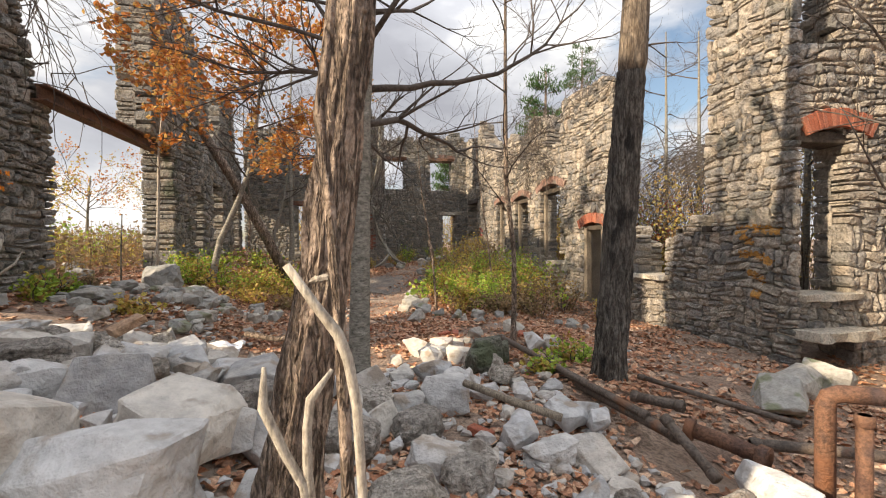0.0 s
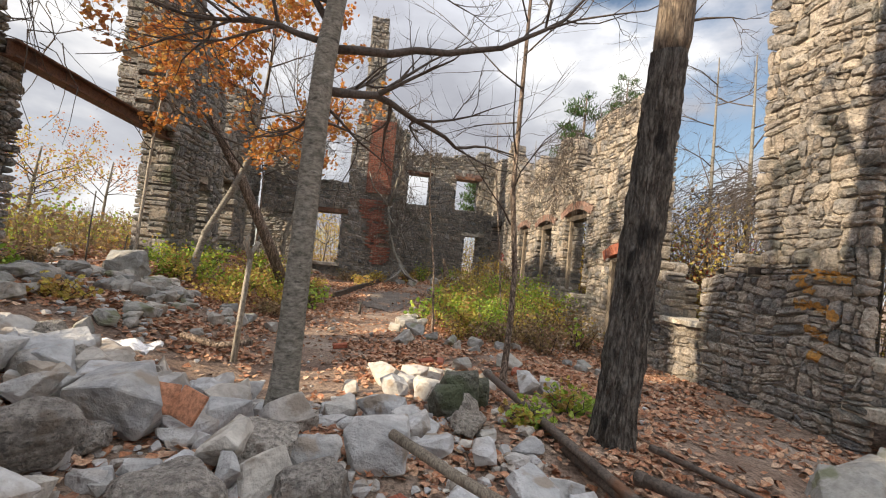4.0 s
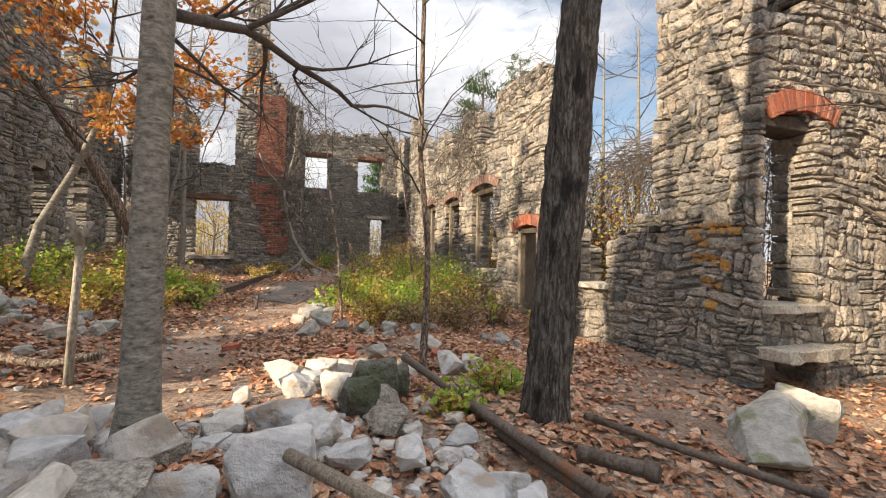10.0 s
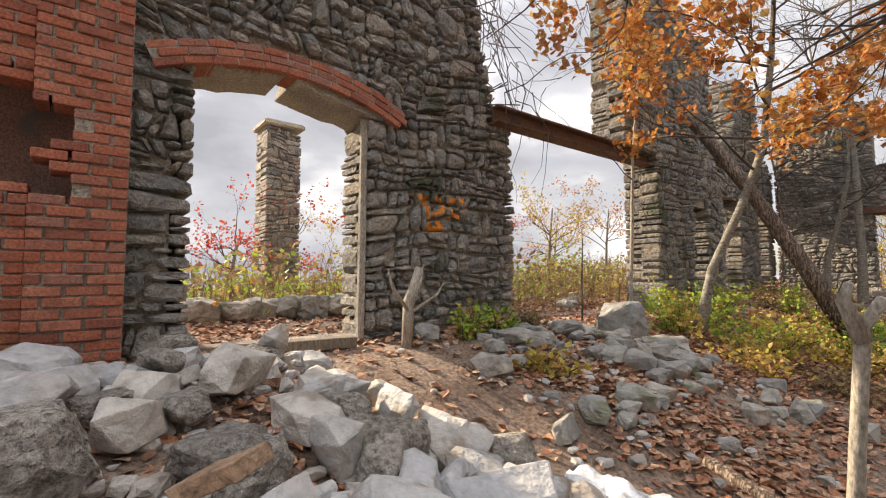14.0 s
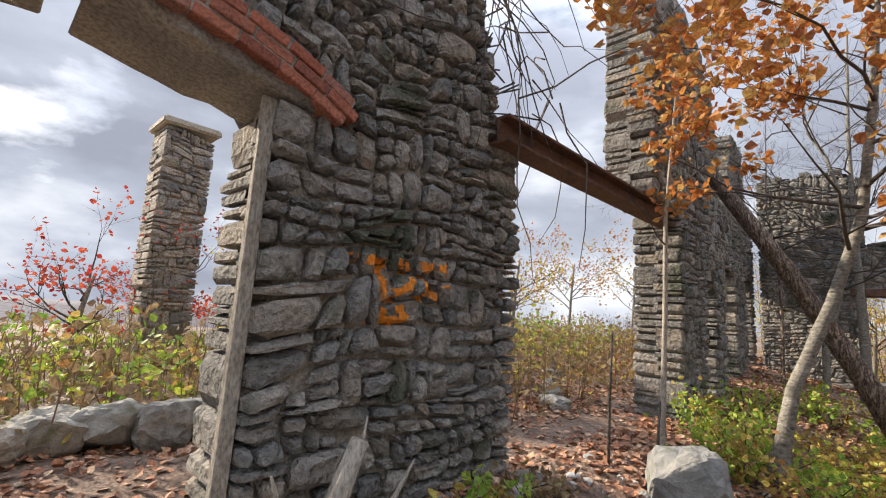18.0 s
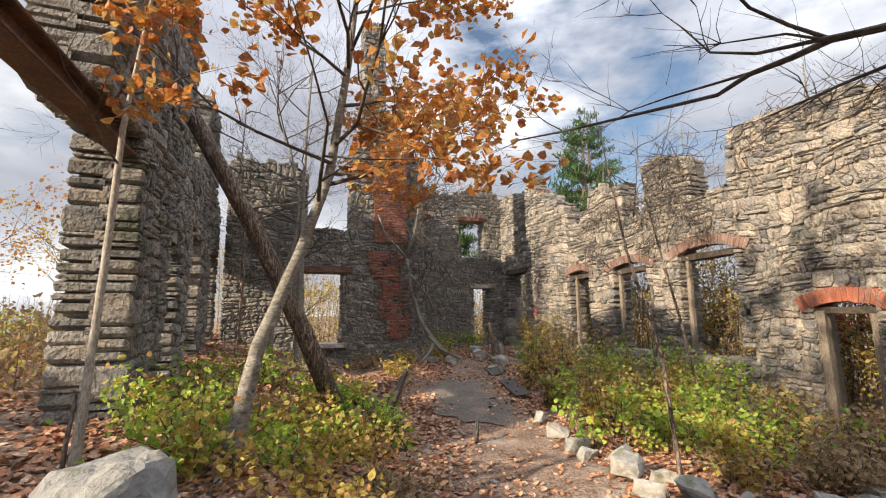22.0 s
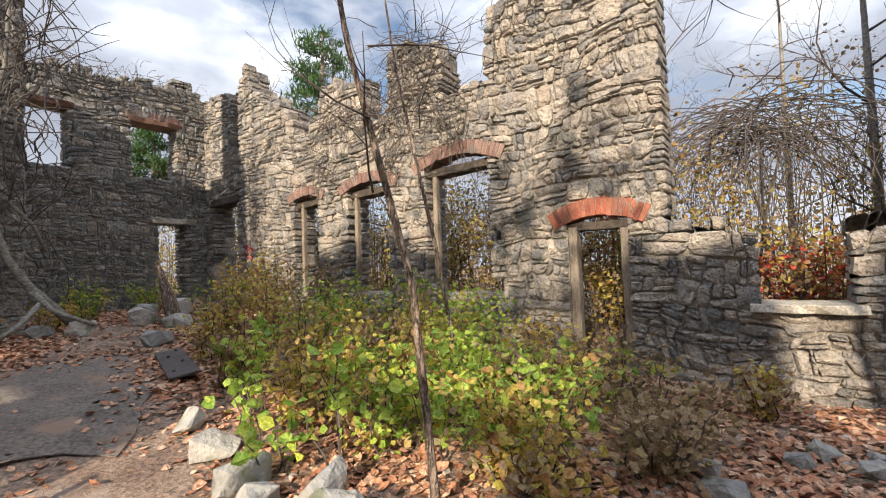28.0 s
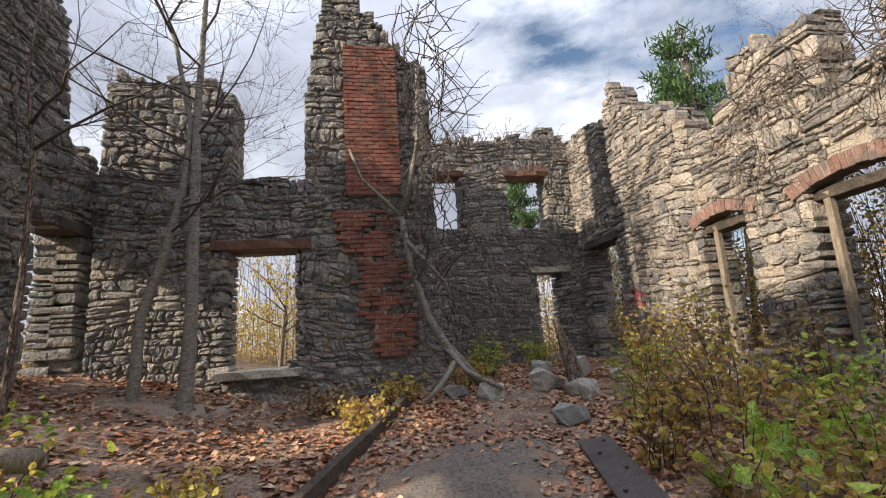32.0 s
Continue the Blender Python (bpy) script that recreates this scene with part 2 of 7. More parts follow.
M_OAK = material("orange_oak_leaf", [(0.60, 0.24, 0.05), (0.42, 0.15, 0.06), (0.66, 0.33, 0.08), (0.50, 0.17, 0.05), (0.62, 0.43, 0.14), (0.38, 0.16, 0.075)], scale=9, grain=60, bump=0.1, per_piece=1, translucent=0.4, rough=0.6)
M_GREEN = material("green_leaf", [(0.192, 0.348, 0.048), (0.348, 0.504, 0.072), (0.552, 0.624, 0.096), (0.240, 0.384, 0.060), (0.432, 0.552, 0.096)], scale=9, grain=60, bump=0.1, per_piece=1, translucent=0.4, rough=0.55)
M_YELLOW = material("yellowing_leaf", [(0.506, 0.440, 0.088), (0.616, 0.506, 0.121), (0.440, 0.308, 0.099), (0.506, 0.264, 0.099)], scale=9, grain=60, bump=0.1, per_piece=1, translucent=0.4, rough=0.6)
M_BRUSH = material("brown_brush", [(0.294, 0.199, 0.121), (0.397, 0.294, 0.164), (0.242, 0.164, 0.103), (0.362, 0.294, 0.130)], scale=6, grain=50, bump=0.1, per_piece=1, translucent=0.3)
M_RED = material("red_leaf", [(0.52, 0.06, 0.05), (0.60, 0.14, 0.06), (0.42, 0.05, 0.06)], scale=6, grain=50, bump=0.1, per_piece=1, translucent=0.4)
M_PINE = material("pine_needle", [(0.05, 0.11, 0.035), (0.09, 0.17, 0.05), (0.06, 0.13, 0.045)], scale=6, grain=50, bump=0.1, per_piece=1, translucent=0.2)
M_RUST = material("rusted_steel", [(0.10, 0.05, 0.035), (0.17, 0.085, 0.05), (0.075, 0.045, 0.038)], scale=5, grain=50, bump=0.5, rough=0.75, stain=((0.21, 0.09, 0.045), 3, 0.6))
M_PIPE = material("brown_iron_pipe", [(0.075, 0.06, 0.05), (0.13, 0.10, 0.08), (0.10, 0.075, 0.06)], scale=5, grain=50, bump=0.4, rough=0.7, stain=((0.18, 0.085, 0.045), 3, 0.60))
M_DARKSTEEL = material("dark_weathered_steel", [(0.055, 0.045, 0.045), (0.09, 0.075, 0.07), (0.07, 0.055, 0.05)], scale=4, grain=50, bump=0.3, rough=0.6)
M_WOOD = material("weathered_timber", [(0.197, 0.156, 0.115), (0.295, 0.246, 0.189), (0.238, 0.193, 0.148)], scale=5, grain=30, bump=0.6, stretch=(4, 4, 0.6))
M_DARKWOOD = material("charred_timber", [(0.04, 0.033, 0.028), (0.09, 0.07, 0.055), (0.06, 0.05, 0.04)], scale=5, grain=30, bump=0.7)
M_SILL = material("dressed_stone", [(0.42, 0.38, 0.31), (0.52, 0.47, 0.39), (0.36, 0.33, 0.28)], scale=3, grain=36, bump=0.4)
M_ORANGE = material("orange_spray_paint", [(0.72, 0.22, 0.02), (0.82, 0.30, 0.03)], scale=6, grain=30, bump=0.4)
M_OCHRE = material("faded_orange_paint", [(0.46, 0.21, 0.04), (0.40, 0.22, 0.07), (0.50, 0.25, 0.05)], scale=6, grain=30, bump=0.4)
M_PINK = material("pink_spray_paint", [(0.330, 0.060, 0.066), (0.372, 0.096, 0.096)], scale=6, grain=30, bump=0.4)
M_CLOTH = material("white_plastic_sheet", [(0.72, 0.72, 0.73), (0.82, 0.82, 0.83)], scale=3, grain=20, bump=0.2, rough=0.4)
M_TILE = material("terracotta", [(0.48, 0.20, 0.11), (0.56, 0.27, 0.16)], scale=4, grain=40, bump=0.3)
M_CONCRETE = material("grey_concrete", [(0.12, 0.10, 0.086), (0.18, 0.152, 0.128), (0.145, 0.122, 0.104)], scale=2, grain=30, bump=0.7, contrast=0.8, stain=((0.24, 0.17, 0.125), 2.4, 0.54))
M_HILL = material("far_wooded_hill", [(0.10, 0.10, 0.13), (0.15, 0.14, 0.16), (0.13, 0.11, 0.12)], scale=0.02, grain=0.3, bump=0.0)



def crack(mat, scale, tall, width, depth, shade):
    """Cuts long interlaced furrows into a bark, with shade multiplied into their colour: scale ridges to the metre,
    tall times as long as wide.
    """
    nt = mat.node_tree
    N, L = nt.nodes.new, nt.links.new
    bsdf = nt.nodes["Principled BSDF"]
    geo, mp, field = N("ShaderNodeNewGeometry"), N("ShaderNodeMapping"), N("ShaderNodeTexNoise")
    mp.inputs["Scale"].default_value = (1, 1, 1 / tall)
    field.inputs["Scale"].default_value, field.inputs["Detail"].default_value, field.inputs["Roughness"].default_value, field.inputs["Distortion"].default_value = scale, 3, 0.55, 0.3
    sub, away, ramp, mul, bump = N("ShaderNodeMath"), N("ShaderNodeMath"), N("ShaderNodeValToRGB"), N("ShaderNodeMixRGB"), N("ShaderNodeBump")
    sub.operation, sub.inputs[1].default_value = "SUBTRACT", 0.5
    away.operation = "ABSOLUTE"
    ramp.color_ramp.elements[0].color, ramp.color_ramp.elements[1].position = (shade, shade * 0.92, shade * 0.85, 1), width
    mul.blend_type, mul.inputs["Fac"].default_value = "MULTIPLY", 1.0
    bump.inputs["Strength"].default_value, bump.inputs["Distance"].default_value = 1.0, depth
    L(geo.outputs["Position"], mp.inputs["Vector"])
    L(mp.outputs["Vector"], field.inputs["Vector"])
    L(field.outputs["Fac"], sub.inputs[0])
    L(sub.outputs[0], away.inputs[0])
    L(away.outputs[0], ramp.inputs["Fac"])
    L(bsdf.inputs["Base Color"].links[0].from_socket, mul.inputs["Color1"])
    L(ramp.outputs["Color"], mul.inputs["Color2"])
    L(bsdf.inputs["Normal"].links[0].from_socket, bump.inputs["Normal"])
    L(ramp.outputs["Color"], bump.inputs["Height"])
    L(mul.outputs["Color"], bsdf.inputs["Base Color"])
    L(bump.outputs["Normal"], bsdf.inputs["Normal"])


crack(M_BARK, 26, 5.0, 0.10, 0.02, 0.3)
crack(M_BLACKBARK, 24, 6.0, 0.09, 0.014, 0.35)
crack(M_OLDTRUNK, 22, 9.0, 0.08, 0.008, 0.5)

# ---- small builders ----
MESHES = {}


def link(name, me, mat, parent=None, label=""):
    ob = new(name, me)
    if mat and not me.materials:
        me.materials.append(mat)
    if parent:
        ob.parent = parent
    if label:
        ob["label"] = label
    return ob


def part(name, bm, mat, parent=None, label="", smooth=False):
    me = bpy.data.meshes.new(name)
    bm.to_mesh(me)
    bm.free()
    if smooth:
        me.shade_smooth()
    return link(name, me, mat, parent, label)


def mesh_from(name, verts, faces, smooth=False):
    """A mesh from arrays: verts (n, 3), faces (m, k) of one size."""
    verts, faces = np.asarray(verts, np.float32), np.asarray(faces, np.int32)
    me = bpy.data.meshes.new(name)
    k = faces.shape[1]
    me.vertices.add(len(verts))
    me.vertices.foreach_set("co", verts.ravel())
    me.loops.add(faces.size)
    me.loops.foreach_set("vertex_index", faces.ravel())
    me.polygons.add(len(faces))
    me.polygons.foreach_set("loop_start", np.arange(len(faces), dtype=np.int32) * k)
    me.polygons.foreach_set("use_smooth", np.full(len(faces), smooth))
    me.update(calc_edges=True)
    return me


def empty(name, at=(0, 0, 0)):
    ob = new(name)
    ob.location = at
    return ob


def box_bm(x0, x1, y0, y1, z0, z1, bevel=0.0, bm=None):
    bm = bm or bmesh.new()
    made = bmesh.ops.create_cube(bm, size=1)["verts"]
    for v in made:
        v.co = Vector(((x0 + x1) / 2 + v.co.x * (x1 - x0), (y0 + y1) / 2 + v.co.y * (y1 - y0), (z0 + z1) / 2 + v.co.z * (z1 - z0)))
    if bevel:
        bmesh.ops.bevel(bm, geom=list({e for v in made for e in v.link_edges}), offset=bevel, segments=2, affect="EDGES")
    return bm


def tube(points, radii, sides=8, wob=0.0, seed=0):
    """Vertices and quads of a tube along points."""
    pts, rng = [Vector(p) for p in points], np.random.RandomState(seed)
    verts, faces, n = [], [], len(pts)
    side = Vector((1, 0, 0))
    for i, p in enumerate(pts):
        way = (pts[min(i + 1, n - 1)] - pts[max(i - 1, 0)]).normalized()
        side = (side - way * side.dot(way))
        side = side.normalized() if side.length > 1e-3 else way.orthogonal().normalized()
        up = way.cross(side)
        for k in range(sides):
            a = 2 * math.pi * k / sides
            r = radii[i] * (1 + wob * (rng.rand() - 0.5))
            verts.append(p + (side * math.cos(a) + up * math.sin(a)) * r)
    for i in range(n - 1):
        for k in range(sides):
            a, b = i * sides + k, i * sides + (k + 1) % sides
            faces.append((a, b, b + sides, a + sides))
    for base in (0, (n - 1) * sides):
        for k in range(sides // 2 - 1):
            quad = (base + k, base + k + 1, base + sides - 2 - k, base + sides - 1 - k)
            faces.append(quad if base else quad[::-1])
    return verts, faces


class Soup:
    """Quads gathered into one mesh."""

    def __init__(self):
        self.v, self.f, self.n = [], [], 0

    def add(self, verts, faces):
        self.v.append(np.array([tuple(p) for p in verts], np.float32).reshape(-1, 3))
        self.f.append(np.array(faces, np.int32).reshape(-1, 4) + self.n)
        self.n += len(verts)

    def mesh(self, name, smooth=False):
        return mesh_from(name, np.concatenate(self.v), np.concatenate(self.f), smooth)


def smoothstep(a, b, x):
    t = min(1.0, max(0.0, (x - a) / (b - a)))
    return t * t * (3 - 2 * t)


def lerp_table(table, x):
    return float(np.interp(x, [p[0] for p in table], [p[1] for p in table]))


# ---- stone walls ----


STONE_TRIS = np.array([(k, (k + 1) % 8, 8 + (k + 1) % 8) for k in range(8)] + [(k, 8 + (k + 1) % 8, 8 + k) for k in range(8)]
                      + [(8 + k, 8 + (k + 1) % 8, 16 + (k + 1) % 8) for k in range(8)] + [(8 + k, 16 + (k + 1) % 8, 16 + k) for k in range(8)] + [(16 + k, 16 + (k + 1) % 8, 24) for k in range(8)])


def stone_block(quad, depth, out, rng, joint=0.008, chip=0.02):
    """One rubble stone that fills a quad of the wall face (u, z corners, counter-clockwise): clipped corners, chipped rim, uneven bulging front."""
    q = np.asarray(quad, float)
    mid = q.mean(0)
    size = np.abs(q - mid).max(0)
    q = mid + (q - mid) * np.maximum(0.5, 1 - joint / np.maximum(size, 0.02))
    ring = np.zeros((8, 2))
    for i in range(4):
        c, before, after = q[i], q[i - 1], q[(i + 1) % 4]
        ring[2 * i] = c + (before - c) * rng.uniform(0.06, 0.34)
        ring[2 * i + 1] = c + (after - c) * rng.uniform(0.06, 0.34)
    small = min(size[0], size[1])
    ring += rng.uniform(-0.09, 0.09, (8, 2)) * small
    inner = mid + (ring - mid) * rng.uniform(0.52, 0.82, (8, 1)) + rng.uniform(-0.06, 0.06, 2) * size
    slope = rng.normal(0, 0.075, 2)
    v = np.zeros((25, 3))
    v[:8, [0, 2]], v[:8, 1] = ring, depth
    v[8:16, [0, 2]], v[8:16, 1] = ring, -out + chip * rng.uniform(0.7, 1.6, 8)
    v[16:24, [0, 2]], v[16:24, 1] = inner, -out + rng.uniform(-0.010, 0.010, 8)
    v[24, [0, 2]], v[24, 1] = mid + rng.uniform(-0.2, 0.2, 2) * size, -out + rng.uniform(-0.022, 0.010)
    v[8:, 1] += (v[8:, [0, 2]] - mid) @ slope
    return v


def cut_cell(quad, big, rng):
    """Breaks one cell of the wall face into one to four stones."""
    (a, b, c, d) = [np.asarray(p, float) for p in quad]
    h, w = (d - a)[1], (b - a)[0]
    if h < 0.10 * big or rng.rand() < 0.16 * (h < 0.24 * big):
        if w > 3.0 * h and rng.rand() < 0.7:
            t, k = rng.uniform(0.35, 0.65, 2)
            k = t + 0.25 * (k - 0.5)
            m, n = a + (b - a) * t, d + (c - d) * k
            return [(a, m, n, d), (m, b, c, n)]
        return [(a, b, c, d)]
    if h > 0.12 * big and rng.rand() < 0.62:
        t, k = rng.uniform(0.28, 0.72), 0
        k = min(0.85, max(0.15, t + rng.uniform(-0.22, 0.22)))
        m, n = a + (d - a) * t, b + (c - b) * k
        parts = [(a, b, n, m), (m, n, c, d)]
    else:
        t = rng.uniform(0.3, 0.7)
        k = t + rng.uniform(-0.18, 0.18)
        m, n = a + (b - a) * t, d + (c - d) * k
        parts = [(a, m, n, d), (m, b, c, n)]
        if w < 0.14 * big:
            return [(a, b, c, d)]
    return [x for p in parts for x in (cut_cell(p, big * 1.25, rng) if rng.rand() < 0.55 else [p])]


def spans(lo, hi, z, top, holes):
    """Runs of solid wall along u at height z."""
    us = np.arange(lo, hi + 1e-6, 0.05)
    ok = np.array([top(u) > z and not any(h[0] < u < h[1] and h[2](u) < z < h[3](u) for h in holes) for u in us])
    runs, start = [], None
    for u, o in zip(us, ok):
        if o and start is None:
            start = u
        if not o and start is not None:
            runs.append((start, u))
            start = None
    if start is not None:
        runs.append((start, hi))
    return [r for r in runs if r[1] - r[0] > 0.16]


def level(v):
    return v if callable(v) else (lambda u: v)


def wall(name, label, p0, p1, thick, base, top, holes=(), singles=None, seed=0, size=0.82, faces="io", mat=M_STONE, foot=0.6, rough=0.4):
    """A rubble wall. p0, p1: the visible face's line; its thickness lies to the right of p0 > p1. top: a function of the run.
    holes: (u0, u1, z0, z1). singles: the run (u0, u1, z1) whose stones are parts of their own. faces: i the visible face, o the other."""
    rng = np.random.RandomState(seed + 11)
    a, b = Vector((*p0, 0)), Vector((*p1, 0))
    along, length = (b - a).normalized(), (b - a).length
    inward = Vector((along.y, -along.x, 0))
    top = level(top)
    holes = [(h[0], h[1], level(h[2]), level(h[3])) for h in holes]
    turn = np.array([[along.x, inward.x, 0], [along.y, inward.y, 0], [0, 0, 1]])
    whole = tagged(empty(name, (a.x, a.y, base)), label, "wall", kind="structure")
    core, cells = [], []
    step = 0.15
    for u in np.arange(0.1, length - 0.1, step):
        mid = u + step / 2
        cuts = [(base - foot, min(top(max(0, mid - 0.14)), top(mid), top(min(length, mid + 0.14))) - 0.15)]
        for h in holes:
            if h[0] - 0.1 < mid < h[1] + 0.1:
                cuts = [c for lo, hi in cuts for c in ((lo, min(hi, h[2](mid))), (max(lo, h[3](mid)), hi)) if c[1] - c[0] > 0.02]
        for lo, hi in cuts:
            if hi - lo > 0.05:
                cells.append((u, min(u + step, length - 0.1), lo, hi))
    verts, quads = [], []
    for u0, u1, lo, hi in cells:
        k = len(verts)
        for u in (u0, u1):
            for d in (0.034 + 0.03 * rough, thick - 0.06):
                for z in (lo, hi):
                    p = a + along * u + inward * d
                    verts.append((p.x, p.y, z))
        quads += [(k, k + 1, k + 5, k + 4), (k + 2, k + 6, k + 7, k + 3), (k, k + 2, k + 3, k + 1), (k + 4, k + 5, k + 7, k + 6), (k + 1, k + 3, k + 7, k + 5)]
    me = mesh_from("mortar_core", verts, quads)
    ob = link("mortar_core", me, M_MORTAR, whole)
    ob.matrix_parent_inverse = Matrix.Translation(whole.location).inverted()
    sv, sf, n, single = [], [], 0, 0

    def inside(u, z):
        return top(min(length, max(0, u))) > z and not any(h[0] < u < h[1] and h[2](u) < z < h[3](u) for h in holes)

    for face in faces:
        z = base - min(0.25, foot)
        peak = max(top(u) for u in np.linspace(0, length, 60))
        knots = int(length / 0.3) + 3
        low = rng.uniform(-0.03, 0.03, knots)
        while z < peak:
            h = rng.uniform(0.17, 0.40) * size
            high = rng.uniform(-0.055, 0.055, knots) * size
            at = np.arange(knots) * 0.3

            def sway(u, zz):
                return 0.06 * math.sin(u * 1.3 + zz * 0.7 + seed) + 0.035 * math.sin(u * 3.1 + zz * 1.9 + seed)

            for lo, hi in spans(0, length, z + h * 0.35, top, holes):
                u, slant = lo, 0.0
                while u < hi - 0.03:
                    w = h * rng.uniform(0.55, 1.75)
                    if hi - u - w < 0.13:
                        w = hi - u
                    lean = 0.0 if u + w >= hi - 1e-6 else rng.uniform(-0.05, 0.05)
                    cell = ((u - slant, z + np.interp(u, at, low) + sway(u, z)), (u + w - lean, z + np.interp(u + w, at, low) + sway(u + w, z)),
                            (u + w + lean, z + h + np.interp(u + w, at, high) + sway(u + w, z + h)), (u + slant, z + h + np.interp(u, at, high) + sway(u, z + h)))
                    for quad in cut_cell(cell, size, rng):
                        quad = np.array(quad)
                        uc, zc = quad.mean(0)
                        if not inside(uc, zc):
                            continue
                        for hole in holes:
                            if hole[0] < uc < hole[1]:
                                if zc < hole[2](uc):
                                    quad[:, 1] = np.minimum(quad[:, 1], hole[2](uc) + 0.01)
                                if zc > hole[3](uc):
                                    quad[:, 1] = np.maximum(quad[:, 1], hole[3](uc) - 0.01)
                        if rng.rand() < 0.03 and np.ptp(quad[:, 0]) * np.ptp(quad[:, 1]) < 0.016:
                            continue
                        depth = thick / 2 + rng.uniform(0.0, 0.04)
                        block = stone_block(quad, depth, rng.uniform(-0.006, 0.03) * (0.45 + rough), rng, 0.004 + 0.008 * rough, 0.010 + 0.022 * rough)
                        if face == "o":
                            block = block * (1, -1, 1) + (0, thick, 0)
                        tris = STONE_TRIS[:, ::-1] if face == "o" else STONE_TRIS
                        if singles and face == "i" and single < 300 and singles[0] < uc < singles[1] and base - 0.1 < zc < singles[2]:
                            local = block - (uc, 0, zc)
                            me = mesh_from("stone", local @ turn.T, tris)
                            me.materials.append(mat)
                            st = new("stone", me)
                            st.parent = whole
                            st.location = Vector(turn @ np.array((uc, 0, zc)) + np.array([a.x, a.y, 0])) - whole.location
                            single += 1
                        else:
                            sv.append(block @ turn.T + np.array([a.x, a.y, 0]))
                            sf.append(tris + n)
                            n += 25
                    u, slant = u + w, lean
            z, low = z + h, high
    if sv:
        me = mesh_from("stonework", np.concatenate(sv), np.concatenate(sf))
        ob = link("stonework", me, mat, whole)
        ob.matrix_parent_inverse = Matrix.Translation(whole.location).inverted()
        ob["kind"] = "stuff"
    return whole


def brick_mesh(key, l, d, h, mat=M_BRICK):
    if ("brick", key) not in MESHES:
        bm = box_bm(-l / 2, l / 2, -d / 2, d / 2, -h / 2, h / 2)
        bmesh.ops.bevel(bm, geom=bm.edges[:], offset=0.006, segments=1, affect="EDGES")
        me = bpy.data.meshes.new("brick")
        bm.to_mesh(me)
        bm.free()
        me.materials.append(mat)
        MESHES["brick", key] = me
    return MESHES["brick", key]


def under(ob, parent):
    """Makes ob, which is laid out in the world, a part of parent."""
    bpy.context.view_layer.update()
    ob.parent = parent
    ob.matrix_parent_inverse = parent.matrix_world.inverted()
    return ob


def brick_arch(parent, p0, p1, spring, rise, height=0.24, depth=0.3, proud=0.03, label="segmental arch of red brick", mat=M_OLDBRICK, flat=False):
    """Bricks on edge over an opening from p0 to p1 (the visible face, thickness to the right)."""
    a, b = Vector((*p0, 0)), Vector((*p1, 0))
    along, span = (b - a).normalized(), (b - a).length
    inward = Vector((along.y, -along.x, 0))
    radius = (span * span / 4 + rise * rise) / (2 * rise)
    half = math.asin(span / 2 / radius)
    count = max(5, round(2 * half * (radius + height / 2) / 0.075))
    thing = tagged(empty("brick_arch", (a + b) / 2 + Vector((0, 0, spring))), label)
    thing.parent = parent
    thing.matrix_parent_inverse = Matrix.Translation(parent.location).inverted()
    rng = random.Random(round(span * 100))
    rows, high = (3, height / 3) if flat else (1, height)
    if flat:
        count = max(3, round(2 * half * radius / 0.21))
    me = brick_mesh(("arch", round(height, 2), round(depth, 2), flat, mat.name), 0.2 if flat else 0.068, depth, high - 0.008 if flat else high, mat)
    bm, ring = bmesh.new(), []
    for k in range(17):
        ang = -half + k * half / 8
        row = []
        for r, d in ((radius + 0.012, 0.012), (radius + height - 0.012, 0.012), (radius + height - 0.012, depth - 0.03), (radius + 0.012, depth - 0.03)):
            p = Vector((0, 0, rise - radius)) + (along * math.sin(ang) + Vector((0, 0, math.cos(ang)))) * r + inward * (d - proud)
            row.append(bm.verts.new(p))
        ring.append(row)
    for r0, r1 in zip(ring, ring[1:]):
        for i in range(4):
            bm.faces.new((r0[i], r0[(i + 1) % 4], r1[(i + 1) % 4], r1[i]))
    part("mortar", bm, M_MORTAR, thing)
    for k in range(count * rows):
        row, col = divmod(k, count)
        ang = -half + (col + 0.5 - 0.25 * (row % 2)) * 2 * half / count
        mid = (a + b) / 2 + Vector((0, 0, spring + rise - radius)) + (along * math.sin(ang) + Vector((0, 0, math.cos(ang)))) * (radius + high * (row + 0.5) + rng.uniform(-0.01, 0.01) * (not flat))
        mid += inward * (depth / 2 - proud + rng.uniform(-0.01, 0.01))
        x = along * math.cos(ang) - Vector((0, 0, math.sin(ang)))
        z = along * math.sin(ang) + Vector((0, 0, math.cos(ang)))
        m = Matrix((x, inward, z)).transposed().to_4x4()
        m.translation = mid
        ob = new("brick", me)
        ob.parent = thing
        ob.matrix_local = Matrix.Translation(-((a + b) / 2 + Vector((0, 0, spring)))) @ m
    return thing


